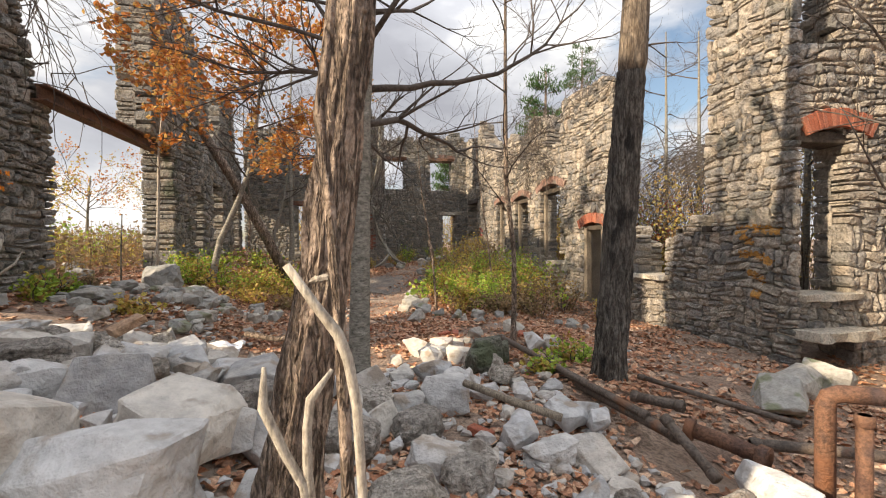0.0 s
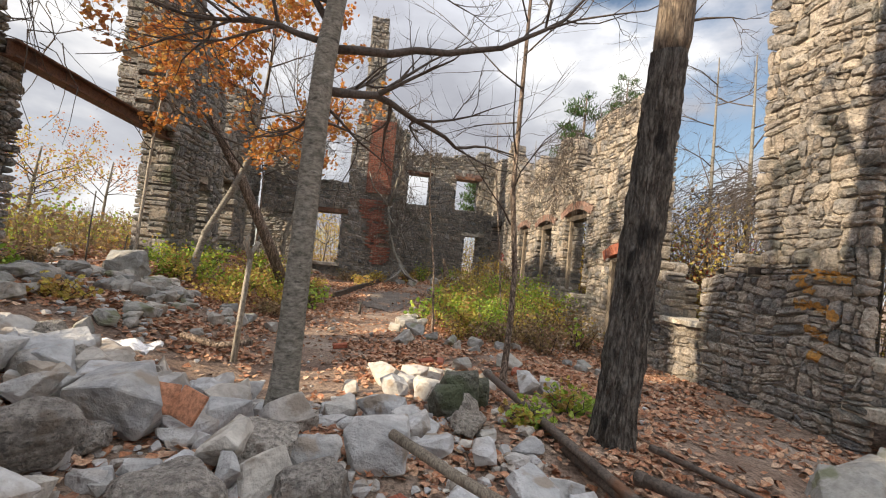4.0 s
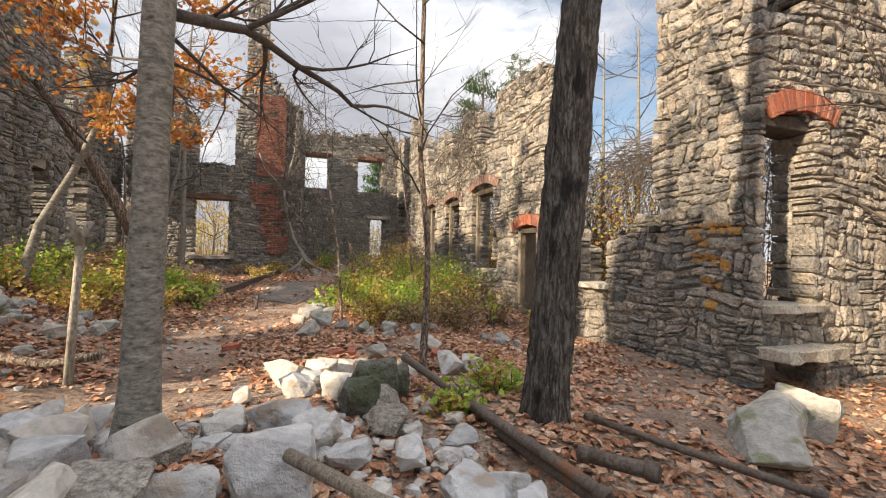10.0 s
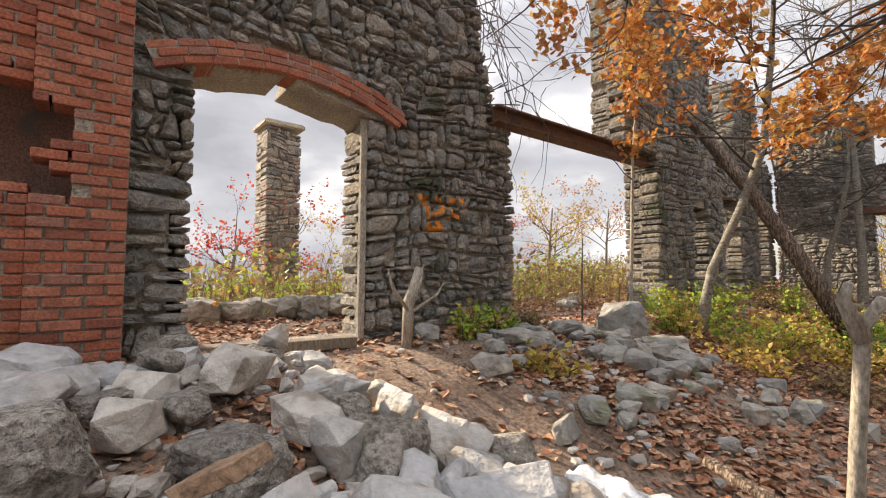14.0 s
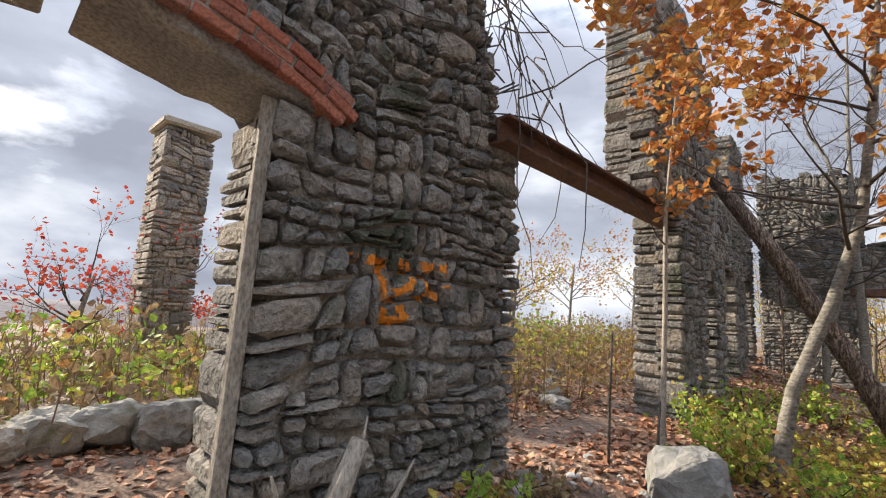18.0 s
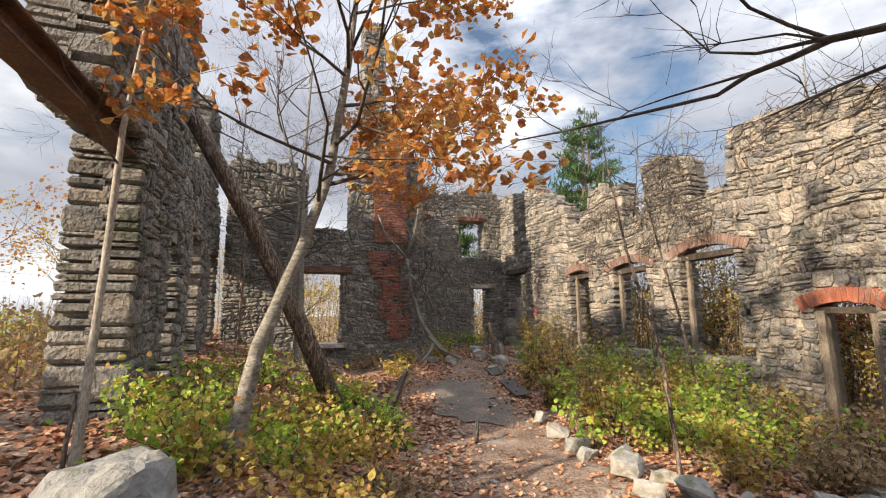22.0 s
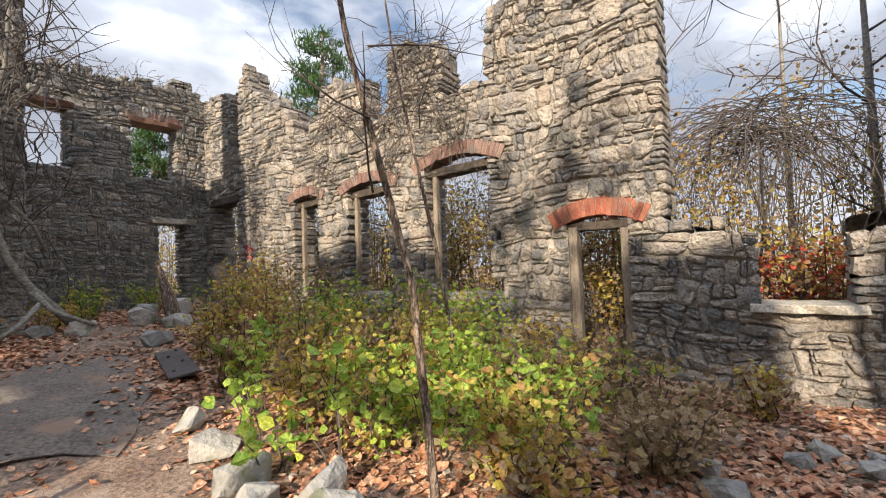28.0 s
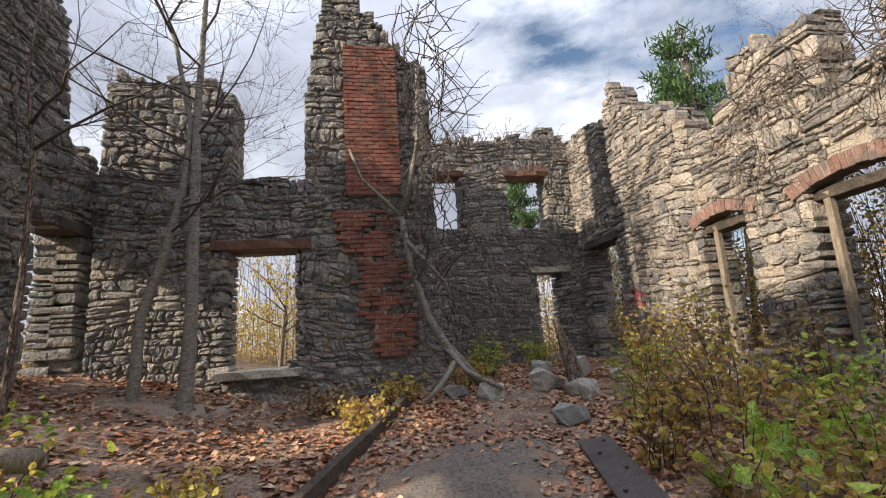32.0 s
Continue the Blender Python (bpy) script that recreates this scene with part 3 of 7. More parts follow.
def brick_face(parent, p0, p1, z0, z1, depth=0.1, keep=None, seed=0, label="", limit=300, name="brickwork", mat=M_BRICK):
    """Running bond over a strip of wall, mortar behind."""
    a, b = Vector((*p0, 0)), Vector((*p1, 0))
    along, length = (b - a).normalized(), (b - a).length
    inward = Vector((along.y, -along.x, 0))
    whole = empty(name, (a.x, a.y, z0))
    if label:
        whole["label"] = label
    whole.parent = parent
    whole.matrix_parent_inverse = Matrix.Translation(parent.location).inverted()
    rng = random.Random(seed)
    me = brick_mesh(("run", round(depth, 2), mat.name), 0.205, depth, 0.062, mat)
    soup, n, z, row = Soup(), 0, z0 + 0.036, 0
    rot = Matrix((along, inward, Vector((0, 0, 1)))).transposed().to_4x4()
    co = [v.co.copy() for v in me.vertices]
    polys = [tuple(p.vertices) for p in me.polygons]
    tri = bmesh.new()
    while z < z1:
        u, first = 0.0, bool(row % 2)
        while u < length - 0.05:
            w = min(0.095 if first else 0.205, length - u)
            if keep is None or keep(u + w / 2, z):
                m = rot.copy()
                p = a + along * (u + w / 2) + inward * (depth / 2 + rng.uniform(-0.012, 0.008))
                m.translation = Vector((p.x, p.y, z + rng.uniform(-0.003, 0.003)))
                m = m @ Matrix.Diagonal((w / 0.215, 1, 1, 1))
                if n < limit:
                    ob = new("brick", me)
                    ob.parent = whole
                    ob.matrix_local = Matrix.Translation((-a.x, -a.y, -z0)) @ m
                else:
                    vs = [tri.verts.new(m @ c) for c in co]
                    for f in polys:
                        tri.faces.new([vs[i] for i in f])
                n += 1
            u += 0.107 if first else 0.215
            first = False
        z += 0.073
        row += 1
    if len(tri.verts):
        ob = part("brick_rest", tri, mat, whole)
        ob.matrix_parent_inverse = Matrix.Translation((a.x, a.y, z0)).inverted()
        ob["kind"] = "stuff"
    else:
        tri.free()
    bm = bmesh.new()
    step = 0.1
    for u in np.arange(0, length - 0.02, step):
        for zz in np.arange(z0, z1 - 0.02, step):
            if keep is None or all(keep(u + step * f, zz + step * g) for f in (0, 1) for g in (0, 1)):
                p, q = a + along * u + inward * 0.018, a + along * min(u + step, length) + inward * 0.018
                vs = [bm.verts.new((p.x, p.y, zz)), bm.verts.new((q.x, q.y, zz)), bm.verts.new((q.x, q.y, min(zz + step, z1))), bm.verts.new((p.x, p.y, min(zz + step, z1)))]
                far = [bm.verts.new(v.co + inward * (depth - 0.02)) for v in vs]
                bm.faces.new(vs)
                for i in range(4):
                    bm.faces.new((vs[i], far[i], far[(i + 1) % 4], vs[(i + 1) % 4]))
    ob = part("mortar", bm, M_MORTAR, whole)
    ob.matrix_parent_inverse = Matrix.Translation((a.x, a.y, z0)).inverted()
    return whole


def ragged(table, seed, amp=0.22):
    """A broken wall top: a table of (run, height), stepped and uneven."""
    rng = np.random.RandomState(seed)
    off = rng.uniform(-1, 1, 400)
    return lambda u: lerp_table(table, u) + amp * (0.6 * off[int(u / 0.33) % 400] + 0.4 * off[int(u / 0.13 + 170) % 400])

# ---- the lie of the land ----
RX, LX, FY, BY = 5.37, -4.65, 22.8, 19.35      # right wall, left wall, far wall, back wall beside the chimney


def ground(x, y):
    left = 1 - smoothstep(-4.6, -0.9, x)
    z = 0.03 + 0.88 * left * smoothstep(-1.0, 5.0, y)
    z += (0.62 - 0.25 * left) * smoothstep(12.0, 20.5, y)
    z -= 0.20 * smoothstep(1.8, 4.6, x) * (1 - smoothstep(9.0, 14.0, y))
    z -= 0.45 * math.exp(-(((x - 2.6) / 1.1) ** 2 + ((y - 4.3) / 1.0) ** 2)) + 0.75 * math.exp(-(((x - 6.2) / 1.5) ** 2 + ((y - 4.9) / 1.3) ** 2))
    z += 0.30 * math.exp(-(((x + 2.0) / 1.5) ** 2 + ((y - 5.0) / 1.3) ** 2)) + 0.45 * math.exp(-(((x + 1.7) / 0.95) ** 2 + ((y - 3.7) / 0.9) ** 2))
    z += 0.16 * math.exp(-(((x + 3.0) / 0.9) ** 2 + ((y - 9.0) / 1.1) ** 2))
    z += 0.07 * noise.noise((x * 0.7, y * 0.7, 3)) + 0.03 * noise.noise((x * 2.3, y * 2.3, 9))
    out = max(0.0, -9.5 - x)
    z -= min(26.0, 0.02 * out * out)
    far = math.hypot(x - 0.5, y - 10)
    z += 0.25 * noise.noise((x * 0.12, y * 0.12, 1)) * smoothstep(16, 30, far)
    return z


def axis_steps(lo, hi, fine):
    steps, v = list(np.arange(lo, hi, fine)), hi
    grow = fine
    while v < 900:
        steps.append(v)
        grow *= 1.25
        v += grow
    v, grow = lo, fine
    while v > -900:
        grow *= 1.25
        v -= grow
        steps.insert(0, v)
    return steps


def build_ground():
    xs, ys = axis_steps(-8, 7.5, 0.16), axis_steps(-1.5, 24.5, 0.16)
    verts = [(x, y, ground(x, y)) for x in xs for y in ys]
    n = len(ys)
    quads = [(i * n + j, (i + 1) * n + j, (i + 1) * n + j + 1, i * n + j + 1) for i in range(len(xs) - 1) for j in range(n - 1)]
    ob = link("ground", mesh_from("ground", verts, quads, True), M_EARTH)
    tagged(ob, "trodden brown earth with worn gravelly path", "ground", kind="structure")


build_ground()

# ---- walls: right side ----
right_top = ragged([(0, 6.6), (1.45, 6.8), (1.55, 6.6), (1.62, 1.95), (2.5, 1.78), (4.05, 1.8), (4.18, 1.9), (4.2, 5.4), (6.6, 5.6), (6.75, 4.4), (7.5, 4.35), (7.6, 5.4), (8.8, 5.5), (8.9, 4.4), (9.5, 4.3), (9.6, 5.25), (10.8, 5.3), (10.9, 4.75), (11.8, 4.75), (12.4, 5.4), (13.6, 6.2), (13.9, 7.0), (14.2, 6.6), (14.3, 6.3), (16.2, 6.5)], 3, 0.16)


EY = 7.35      # where the thick part of the right wall begins


def right_hole(y0, y1, z0, z1):
    return (y0 - EY, y1 - EY, z0, z1)


def arc(y0, y1, spring, rise):
    mid, half = (y0 + y1) / 2 - EY, (y1 - y0) / 2
    return lambda u: spring + rise * (1 - ((u - mid) / half) ** 2)


wall_east = wall("wall_east", "tall ruined wall of tan and grey rubble stone with arched openings", (RX, EY), (RX, 22.8), 0.6, -0.3, lambda u: right_top(u + 0.75), [
    right_hole(9.18, 9.95, 0.80, 9), right_hole(11.27, 12.07, -0.3, arc(11.27, 12.07, 2.05, 0.16)),
    right_hole(13.30, 14.60, 0.95, arc(13.30, 14.60, 3.22, 0.25)), right_hole(15.50, 16.65, 0.95, arc(15.50, 16.65, 3.1, 0.22)),
    right_hole(17.60, 18.50, 0.95, arc(17.60, 18.50, 3.1, 0.18)), right_hole(21.0, 22.3, 0.4, 3.4), right_hole(20.85, 21.12, 3.95, 9),
    right_hole(8.08, 8.3, 1.62, 1.98)], singles=(0.0, 5.4, 3.2), seed=1)
brick_arch(wall_east, (RX, 11.1), (RX, 12.25), 1.84, 0.15, 0.24, mat=M_BRICK)
brick_arch(wall_east, (RX, 13.1), (RX, 14.8), 3.02, 0.22, 0.22)
brick_arch(wall_east, (RX, 15.3), (RX, 16.85), 2.92, 0.19, 0.2)
brick_arch(wall_east, (RX, 17.45), (RX, 18.65), 2.95, 0.15, 0.2)


def timber(name, label, p, q, w, h, mat=M_DARKWOOD, parent=None, seed=0, category="beam", kind=""):
    """A squared, worn length of timber, stone or steel from p to q."""
    p, q = Vector(p), Vector(q)
    way, rng = q - p, random.Random(seed)
    bm = bmesh.new()
    bmesh.ops.create_cube(bm, size=1)
    bmesh.ops.scale(bm, verts=bm.verts, vec=(w, way.length, h))
    bmesh.ops.subdivide_edges(bm, edges=[e for e in bm.edges if abs((e.verts[0].co - e.verts[1].co).y) > 0.01], cuts=6)
    for v in bm.verts:
        v.co += Vector((rng.uniform(-1, 1) * w * 0.06, 0, rng.uniform(-1, 1) * h * 0.06))
    bmesh.ops.bevel(bm, geom=bm.edges[:], offset=min(w, h) * 0.07, segments=1, affect="EDGES")
    y = way.normalized()
    x = y.cross(Vector((0, 0, 1)))
    x = x.normalized() if x.length > 0.05 else Vector((1, 0, 0))
    m = Matrix((x, y, x.cross(y))).transposed().to_4x4()
    m.translation = (p + q) / 2
    me = bpy.data.meshes.new(name)
    bm.to_mesh(me)
    bm.free()
    ob = link(name, me, mat)
    if parent:
        ob["label"] = label
        ob.parent = parent
        ob.matrix_local = Matrix.Translation(parent.location).inverted() @ m
    else:
        ob.matrix_world = m
        tagged(ob, label, category, kind=kind)
    return ob


timber("window_sill", "pale dressed stone sill", (RX - 0.04 + 0.25, 9.1, 0.80), (RX - 0.04 + 0.25, 10.05, 0.80), 0.62, 0.09, M_SILL, wall_east, 1)
timber("door_post", "pale weathered timber door post", (RX + 0.08, 12.02, 0.0), (RX + 0.08, 12.02, 1.86), 0.14, 0.12, M_WOOD, wall_east, 3)
timber("door_post", "pale weathered timber door post", (RX + 0.10, 11.34, -0.1), (RX + 0.10, 11.34, 1.86), 0.1, 0.12, M_WOOD, wall_east, 4)
timber("lintel", "charred timber lintel under the arch", (RX + 0.2, 11.2, 1.86), (RX + 0.2, 12.15, 1.86), 0.3, 0.1, M_DARKWOOD, wall_east, 5)
for y0, y1, z in ((13.2, 14.7, 3.06), (15.4, 16.75, 2.95), (17.55, 18.55, 2.95)):
    timber("lintel", "charred sagging timber lintel", (RX + 0.25, y0, z), (RX + 0.25, y1, z - 0.03), 0.3, 0.13, M_DARKWOOD, wall_east, 6)
    timber("window_post", "grey weathered window post", (RX + 0.15, y1 - 0.2, 0.8), (RX + 0.15, y1 - 0.22, z), 0.09, 0.09, M_WOOD, wall_east, 7)
timber("lintel", "dark timber lintel over the corner doorway", (RX + 0.2, 20.9, 3.42), (RX + 0.2, 22.4, 3.42), 0.5, 0.2, M_DARKWOOD, wall_east, 8)
timber("joist_end", "charred joist end in its socket", (RX - 0.05, 8.19, 1.72), (RX + 0.3, 8.19, 1.72), 0.12, 0.1, M_DARKWOOD, wall_east, 10)

# the wall turns east at the tower: a window above a hearth
SY = 6.68
tower_corner = wall("tower_corner", "broken end of the tall rubble wall beside the arched window", (RX, SY), (RX, EY + 0.1), 0.14, -0.5, right_top, [], singles=(0, 1, 4), seed=41, faces="i")
wall_south_east = wall("wall_south_east", "sunlit rubble wall with an arched window above an old hearth", (9.0, SY - 0.18), (5.41, SY), 0.5, -0.7, ragged([(0, 5.4), (2.9, 5.3), (3.05, 4.3), (3.6, 4.25)], 8, 0.1),
                       [(2.72, 3.54, 0.76, lambda u: 3.0 + 0.14 * (1 - ((u - 3.13) / 0.41) ** 2)), (2.65, 3.55, -0.85, 0.14)], singles=(0.6, 3.6, 4.2), seed=9)
brick_arch(wall_south_east, (6.62, SY - 0.06), (5.56, SY), 2.96, 0.14, 0.26, 0.3, 0.04, mat=M_BRICK)
timber("lintel", "charred timber under the brick arch", (6.6, SY + 0.2, 2.96), (5.42, SY + 0.2, 2.96), 0.34, 0.16, M_DARKWOOD, wall_south_east, 9)
timber("window_sill", "grey dressed stone sill", (6.4, SY + 0.12, 0.72), (5.42, SY + 0.14, 0.72), 0.5, 0.1, M_SILL, wall_south_east, 2)
timber("hearth_shelf", "thick grey stone shelf over the hearth", (6.4, SY - 0.05, 0.22), (5.38, SY - 0.03, 0.22), 0.6, 0.14, M_SILL, wall_south_east, 21)

# ---- far wall and corner ----
far_top = ragged([(0, 6.5), (0.6, 6.5), (1.0, 6.95), (1.5, 6.85), (1.7, 6.6), (5.0, 6.5)], 5, 0.1)


def far_hole(x0, x1, z0, z1):
    return (RX + 0.6 - x1, RX + 0.6 - x0, z0, z1)


wall_north = wall("wall_north", "grey rubble end wall with two upper windows open to the sky", (RX + 0.6, FY), (0.95, FY), 0.6, 0.4, far_top,
                  [far_hole(1.33, 2.28, 4.08, 5.48), far_hole(3.60, 4.62, 4.05, 5.48), far_hole(4.2, 4.8, 0.6, 2.85)], singles=(0.0, 5.0, 6.0), mat=M_GREY, seed=2)
for x0, x1, z in ((1.2, 2.4, 5.52), (3.5, 4.75, 5.52), (4.0, 5.1, 2.9)):
    timber("lintel", "rusty brown timber lintel", (x0, FY + 0.2, z + 0.03), (x1, FY + 0.2, z + 0.03), 0.5, 0.14, M_RUST if z > 5 else M_SILL, wall_north, 11)
brick_arch(wall_north, (4.8, FY), (3.45, FY), 5.56, 0.06, 0.18, label="flat arch of red brick")

# ---- back wall with the chimney ----
back_top = ragged([(0, 5.2), (0.1, 6.3), (0.4, 6.6), (1.1, 7.5), (1.16, 10.6), (1.8, 10.6), (1.85, 7.3), (1.95, 6.8), (2.1, 5.7), (2.15, 4.2), (3.2, 4.2), (3.25, 5.6), (3.4, 5.9), (5.2, 5.9)], 6, 0.12)
wall_back = wall("wall_back", "grey rubble wall with an open doorway below a broken upper window", (1.0, BY), (-4.2, BY), 0.62, 0.7, back_top,
                 [(2.30, 3.30, 1.05, 2.98)], singles=(0.0, 5.2, 5.6), mat=M_GREY, seed=3)
timber("lintel", "rust-red timber lintel over the doorway", (-2.55, BY + 0.14, 3.06), (-1.05, BY + 0.14, 3.06), 0.4, 0.16, M_RUST, wall_back, 12)
timber("door_sill", "stone sill of the doorway", (-2.4, BY + 0.2, 1.08), (-1.2, BY + 0.2, 1.08), 0.7, 0.12, M_SILL, wall_back, 13)
brick_face(wall_back, (0.44, BY - 0.10), (-0.48, BY - 0.10), 3.85, 6.6, 0.14, seed=1, label="smooth red brick flue face", name="flue", limit=300, mat=M_FLUE)


def patch_edge(u, z):
    """The broken brick below the flue slants down to the east."""
    x, low = 0.62 - u, (3.6 - z) / 2.4
    return -0.66 + 0.62 * low + 0.16 * noise.noise((x * 3, z * 4, 2)) < x < 0.34 + 0.2 * low + 0.14 * noise.noise((x * 3, z * 4, 7)) and noise.noise((x * 4.5, z * 4.5, 4)) < 0.30 and not (z > 3.45 and x > 0.1)


brick_face(wall_back, (0.62, BY - 0.06), (-0.70, BY - 0.06), 1.2, 3.6, 0.14, keep=patch_edge, seed=2, label="broken patch of red brick", name="brick_patch", mat=M_FLUE)
wall_return = wall("wall_return", "side of the chimney mass in grey rubble", (0.95, FY), (1.0, BY), 0.5, 0.6, ragged([(0, 6.3), (1.0, 6.2), (3.5, 6.4)], 12, 0.15), [], mat=M_GREY, seed=4, faces="i")

# ---- left wall ----


def left_hole(y0, y1, z0, z1):
    return (20.0 - y1, 20.0 - y0, z0, z1)


# the visible face looks east: it runs from north to south
north_part = ragged([(0, 4.6), (1.0, 4.6), (1.3, 6.4), (2.9, 6.5), (3.3, 4.9), (4.4, 4.6), (5.0, 6.6), (7.6, 6.9), (7.7, 6.9)], 7, 0.2)
wall_west_north = wall("wall_west_north", "dark mossy rubble wall with tall openings", (-4.40, 20.0), (-4.24, 12.45), 0.6, 0.6, north_part,
                       [(0.55, 1.5, 1.2, 3.3), (3.0, 4.2, 1.0, 3.3), (5.2, 5.9, 1.1, 2.9)], singles=(4.2, 7.7, 5.5), mat=M_GREY, seed=5)
timber("lintel", "dark timber lintel", (-4.62, 18.3, 3.38), (-4.60, 19.6, 3.38), 0.5, 0.16, M_DARKWOOD, wall_west_north, 14)
timber("lintel", "dark timber lintel", (-4.80, 15.6, 3.38), (-4.74, 17.2, 3.38), 0.5, 0.18, M_DARKWOOD, wall_west_north, 15)
pillar_upper = wall("pillar_upper", "upper part of the ruined pier carried on the steel beam", (-4.24, 12.47), (-4.24, 11.42), 0.6, 3.68, ragged([(0, 6.8), (1.1, 6.2)], 17, 0.15), [], singles=(0, 1.1, 7), mat=M_GREY, seed=15, foot=0.0)

south_part = ragged([(0, 3.55), (0.28, 3.7), (0.4, 4.0), (0.62, 5.2), (0.75, 6.5), (2.2, 6.7), (2.35, 4.5), (3.0, 4.4), (3.15, 6.7), (4.3, 6.9)], 9, 0.12)
wall_west = wall("wall_west", "dark grey rubble wall with a wide doorway and sprayed graffiti", (LX, 9.18), (LX, 4.95), 0.62, 0.5, south_part,
                 [(9.18 - 7.06, 9.18 - 5.48, 0.92, lambda u: 3.26 + 0.2 * (1 - ((u - 2.91) / 0.79) ** 2))], singles=(0.0, 2.4, 4.4), mat=M_GREY, seed=6, size=0.80, rough=1.0)
brick_arch(wall_west, (LX, 7.36), (LX, 5.2), 3.08, 0.24, 0.2, 0.32, 0.05, "long low arch of red-painted brick", M_BRICK, True)
timber("lintel", "broken concrete lintel under the arch", (LX - 0.30, 7.14, 3.20), (LX - 0.30, 6.28, 3.36), 0.56, 0.13, M_MORTAR, wall_west, 16)
timber("lintel", "broken concrete lintel under the arch", (LX - 0.30, 6.16, 3.37), (LX - 0.30, 5.40, 3.26), 0.56, 0.12, M_MORTAR, wall_west, 17)
timber("door_jamb", "splintered pale timber door jamb", (LX - 0.10, 6.99, 0.85), (LX - 0.10, 7.02, 3.14), 0.045, 0.07, M_PALEBARK, wall_west, 18)
timber("door_jamb", "dark timber behind the jamb", (LX - 0.17, 7.03, 0.85), (LX - 0.17, 7.05, 3.14), 0.06, 0.04, M_DARKWOOD, wall_west, 19)
timber("threshold", "weathered timber threshold on the doorway floor", (LX - 0.1, 5.5, 0.93), (LX + 0.15, 6.8, 0.93), 0.16, 0.1, M_WOOD, None, 20, "timber")

# brick pier and hearth south of the doorway
hearth = tagged(empty("brick_hearth", (LX, 4.0, 0.6)), "broken red brick hearth wall beside the doorway", "wall", kind="structure")
brick_face(hearth, (LX + 0.12, 5.06), (LX + 0.12, 4.55), 0.6, 4.6, 0.24, keep=lambda u, z: not (u > 0.36 + 0.06 * math.sin(17 * z) and 2.08 < z < 2.66), seed=4, label="red brick pier", name="pier", limit=300)
brick_face(hearth, (LX + 0.02, 4.55), (LX + 0.02, 2.4), 0.6, 4.6, 0.2, keep=lambda u, z: not (u < 1.6 and 2.02 + 0.1 * math.sin(11 * u) < z < 2.75 + 0.25 * u) and not (0.1 < u < 0.4 and 2.2 < z < 2.7), seed=5, label="crumbling brick back of the hearth", name="hearth_back", limit=300)
ob = part("hearth_core", box_bm(LX - 1.0, LX - 0.62, 2.2, 5.0, 0.2, 4.5), M_OLDBRICK, hearth)
ob.matrix_parent_inverse = Matrix.Translation(hearth.location).inverted()

# upper courses out of view, added for the shade they throw on wall_east
wall_hearth_upper = wall("wall_hearth_upper", "upper storey of grey rubble above the brick hearth", (LX - 0.02, 4.97), (LX - 0.02, 3.3), 0.6, 4.55, ragged([(0, 6.9), (1.2, 6.8), (1.7, 5.6)], 19, 0.15), [], mat=M_GREY, seed=25, foot=0.0)

# steel beam across the gap
bm = bmesh.new()
for x0, x1, z0, z1 in ((-0.11, 0.11, 0.19, 0.22), (-0.11, 0.11, 0.0, 0.03), (-0.015, 0.015, 0.03, 0.19)):
    box_bm(x0, x1, 8.75, 12.9, z0, z1, 0.006, bm)
ob = part("steel_beam", bm, M_RUST)
ob.location = (-4.58 - 8.75 * math.tan(radians(2.6)), 0, 3.44)
ob.rotation_euler = (0, 0, radians(-2.6))
tagged(ob, "rusted steel beam spanning the gap between the walls", "beam")

# free-standing stone pier outside the doorway
stone_pier = wall("stone_pier", "free-standing square stone pier with a flat cap beyond the doorway", (-11.9, 9.14), (-11.9, 8.26), 0.88, 0.2, lambda u: 5.35, [], singles=(-1, 1, 6), seed=21, size=1.0)
stone_pier_cap = part("cap", box_bm(-0.52, 0.52, -0.52, 0.52, -0.07, 0.07, 0.03), M_SILL, stone_pier, "flat cap stone")
stone_pier_cap.matrix_parent_inverse = Matrix.Translation(stone_pier.location).inverted()
stone_pier_cap.location = (-12.34, 8.7, 5.42)
outer_pier = wall("outer_pier", "distant ruined stone pier among the brush", (-7.3, 12.2), (-7.3, 11.6), 0.6, 0.5, lambda u: 2.6, [], seed=22)

# ---- ruin beyond the south-east corner ----
AX, AY, AU, AV = 7.905, 0.056, 0.2249, 0.9744


def annex_point(u, off=0.0):
    return (AX + AU * u - AV * off, AY + AV * u + AU * off)


# the darker M_GREY stands in for shade that does not fall here
annex = wall("annex_wall", "pale rubble wall of the annex with a brick flue and square openings", annex_point(0), annex_point(7.5), 0.5, -0.6,
             ragged([(0, 4.95), (2.15, 4.85), (2.25, 3.85), (3.0, 3.9), (3.4, 5.2), (3.55, 7.1), (4.32, 7.2), (4.4, 5.1), (5.5, 4.9), (5.75, 4.6), (5.85, 3.8), (7.5, 3.7)], 31, 0.12),
             [(0.85, 1.62, 0.95, 2.65), (2.05, 2.74, 0.93, 2.75), (5.50, 6.25, 1.62, lambda u: 2.78 + 0.15 * (1 - ((u - 5.875) / 0.375) ** 2))], mat=M_GREY, seed=31, size=0.85, faces="i")
brick_arch(annex, annex_point(5.42), annex_point(6.33), 2.72, 0.14, 0.2, 0.25, 0.03)
brick_face(annex, annex_point(3.85, 0.06), annex_point(4.50, 0.06), 0.9, 3.1, 0.14, seed=12, label="red brick flue with a square hole", name="flue", limit=300, keep=lambda u, z: not (0.25 < u < 0.42 and 2.3 < z < 2.45))
brick_face(annex, annex_point(3.78, 0.04), annex_point(4.25, 0.04), 3.1, 6.3, 0.12, seed=13, label="narrow upper flue of red brick", name="flue", limit=120)
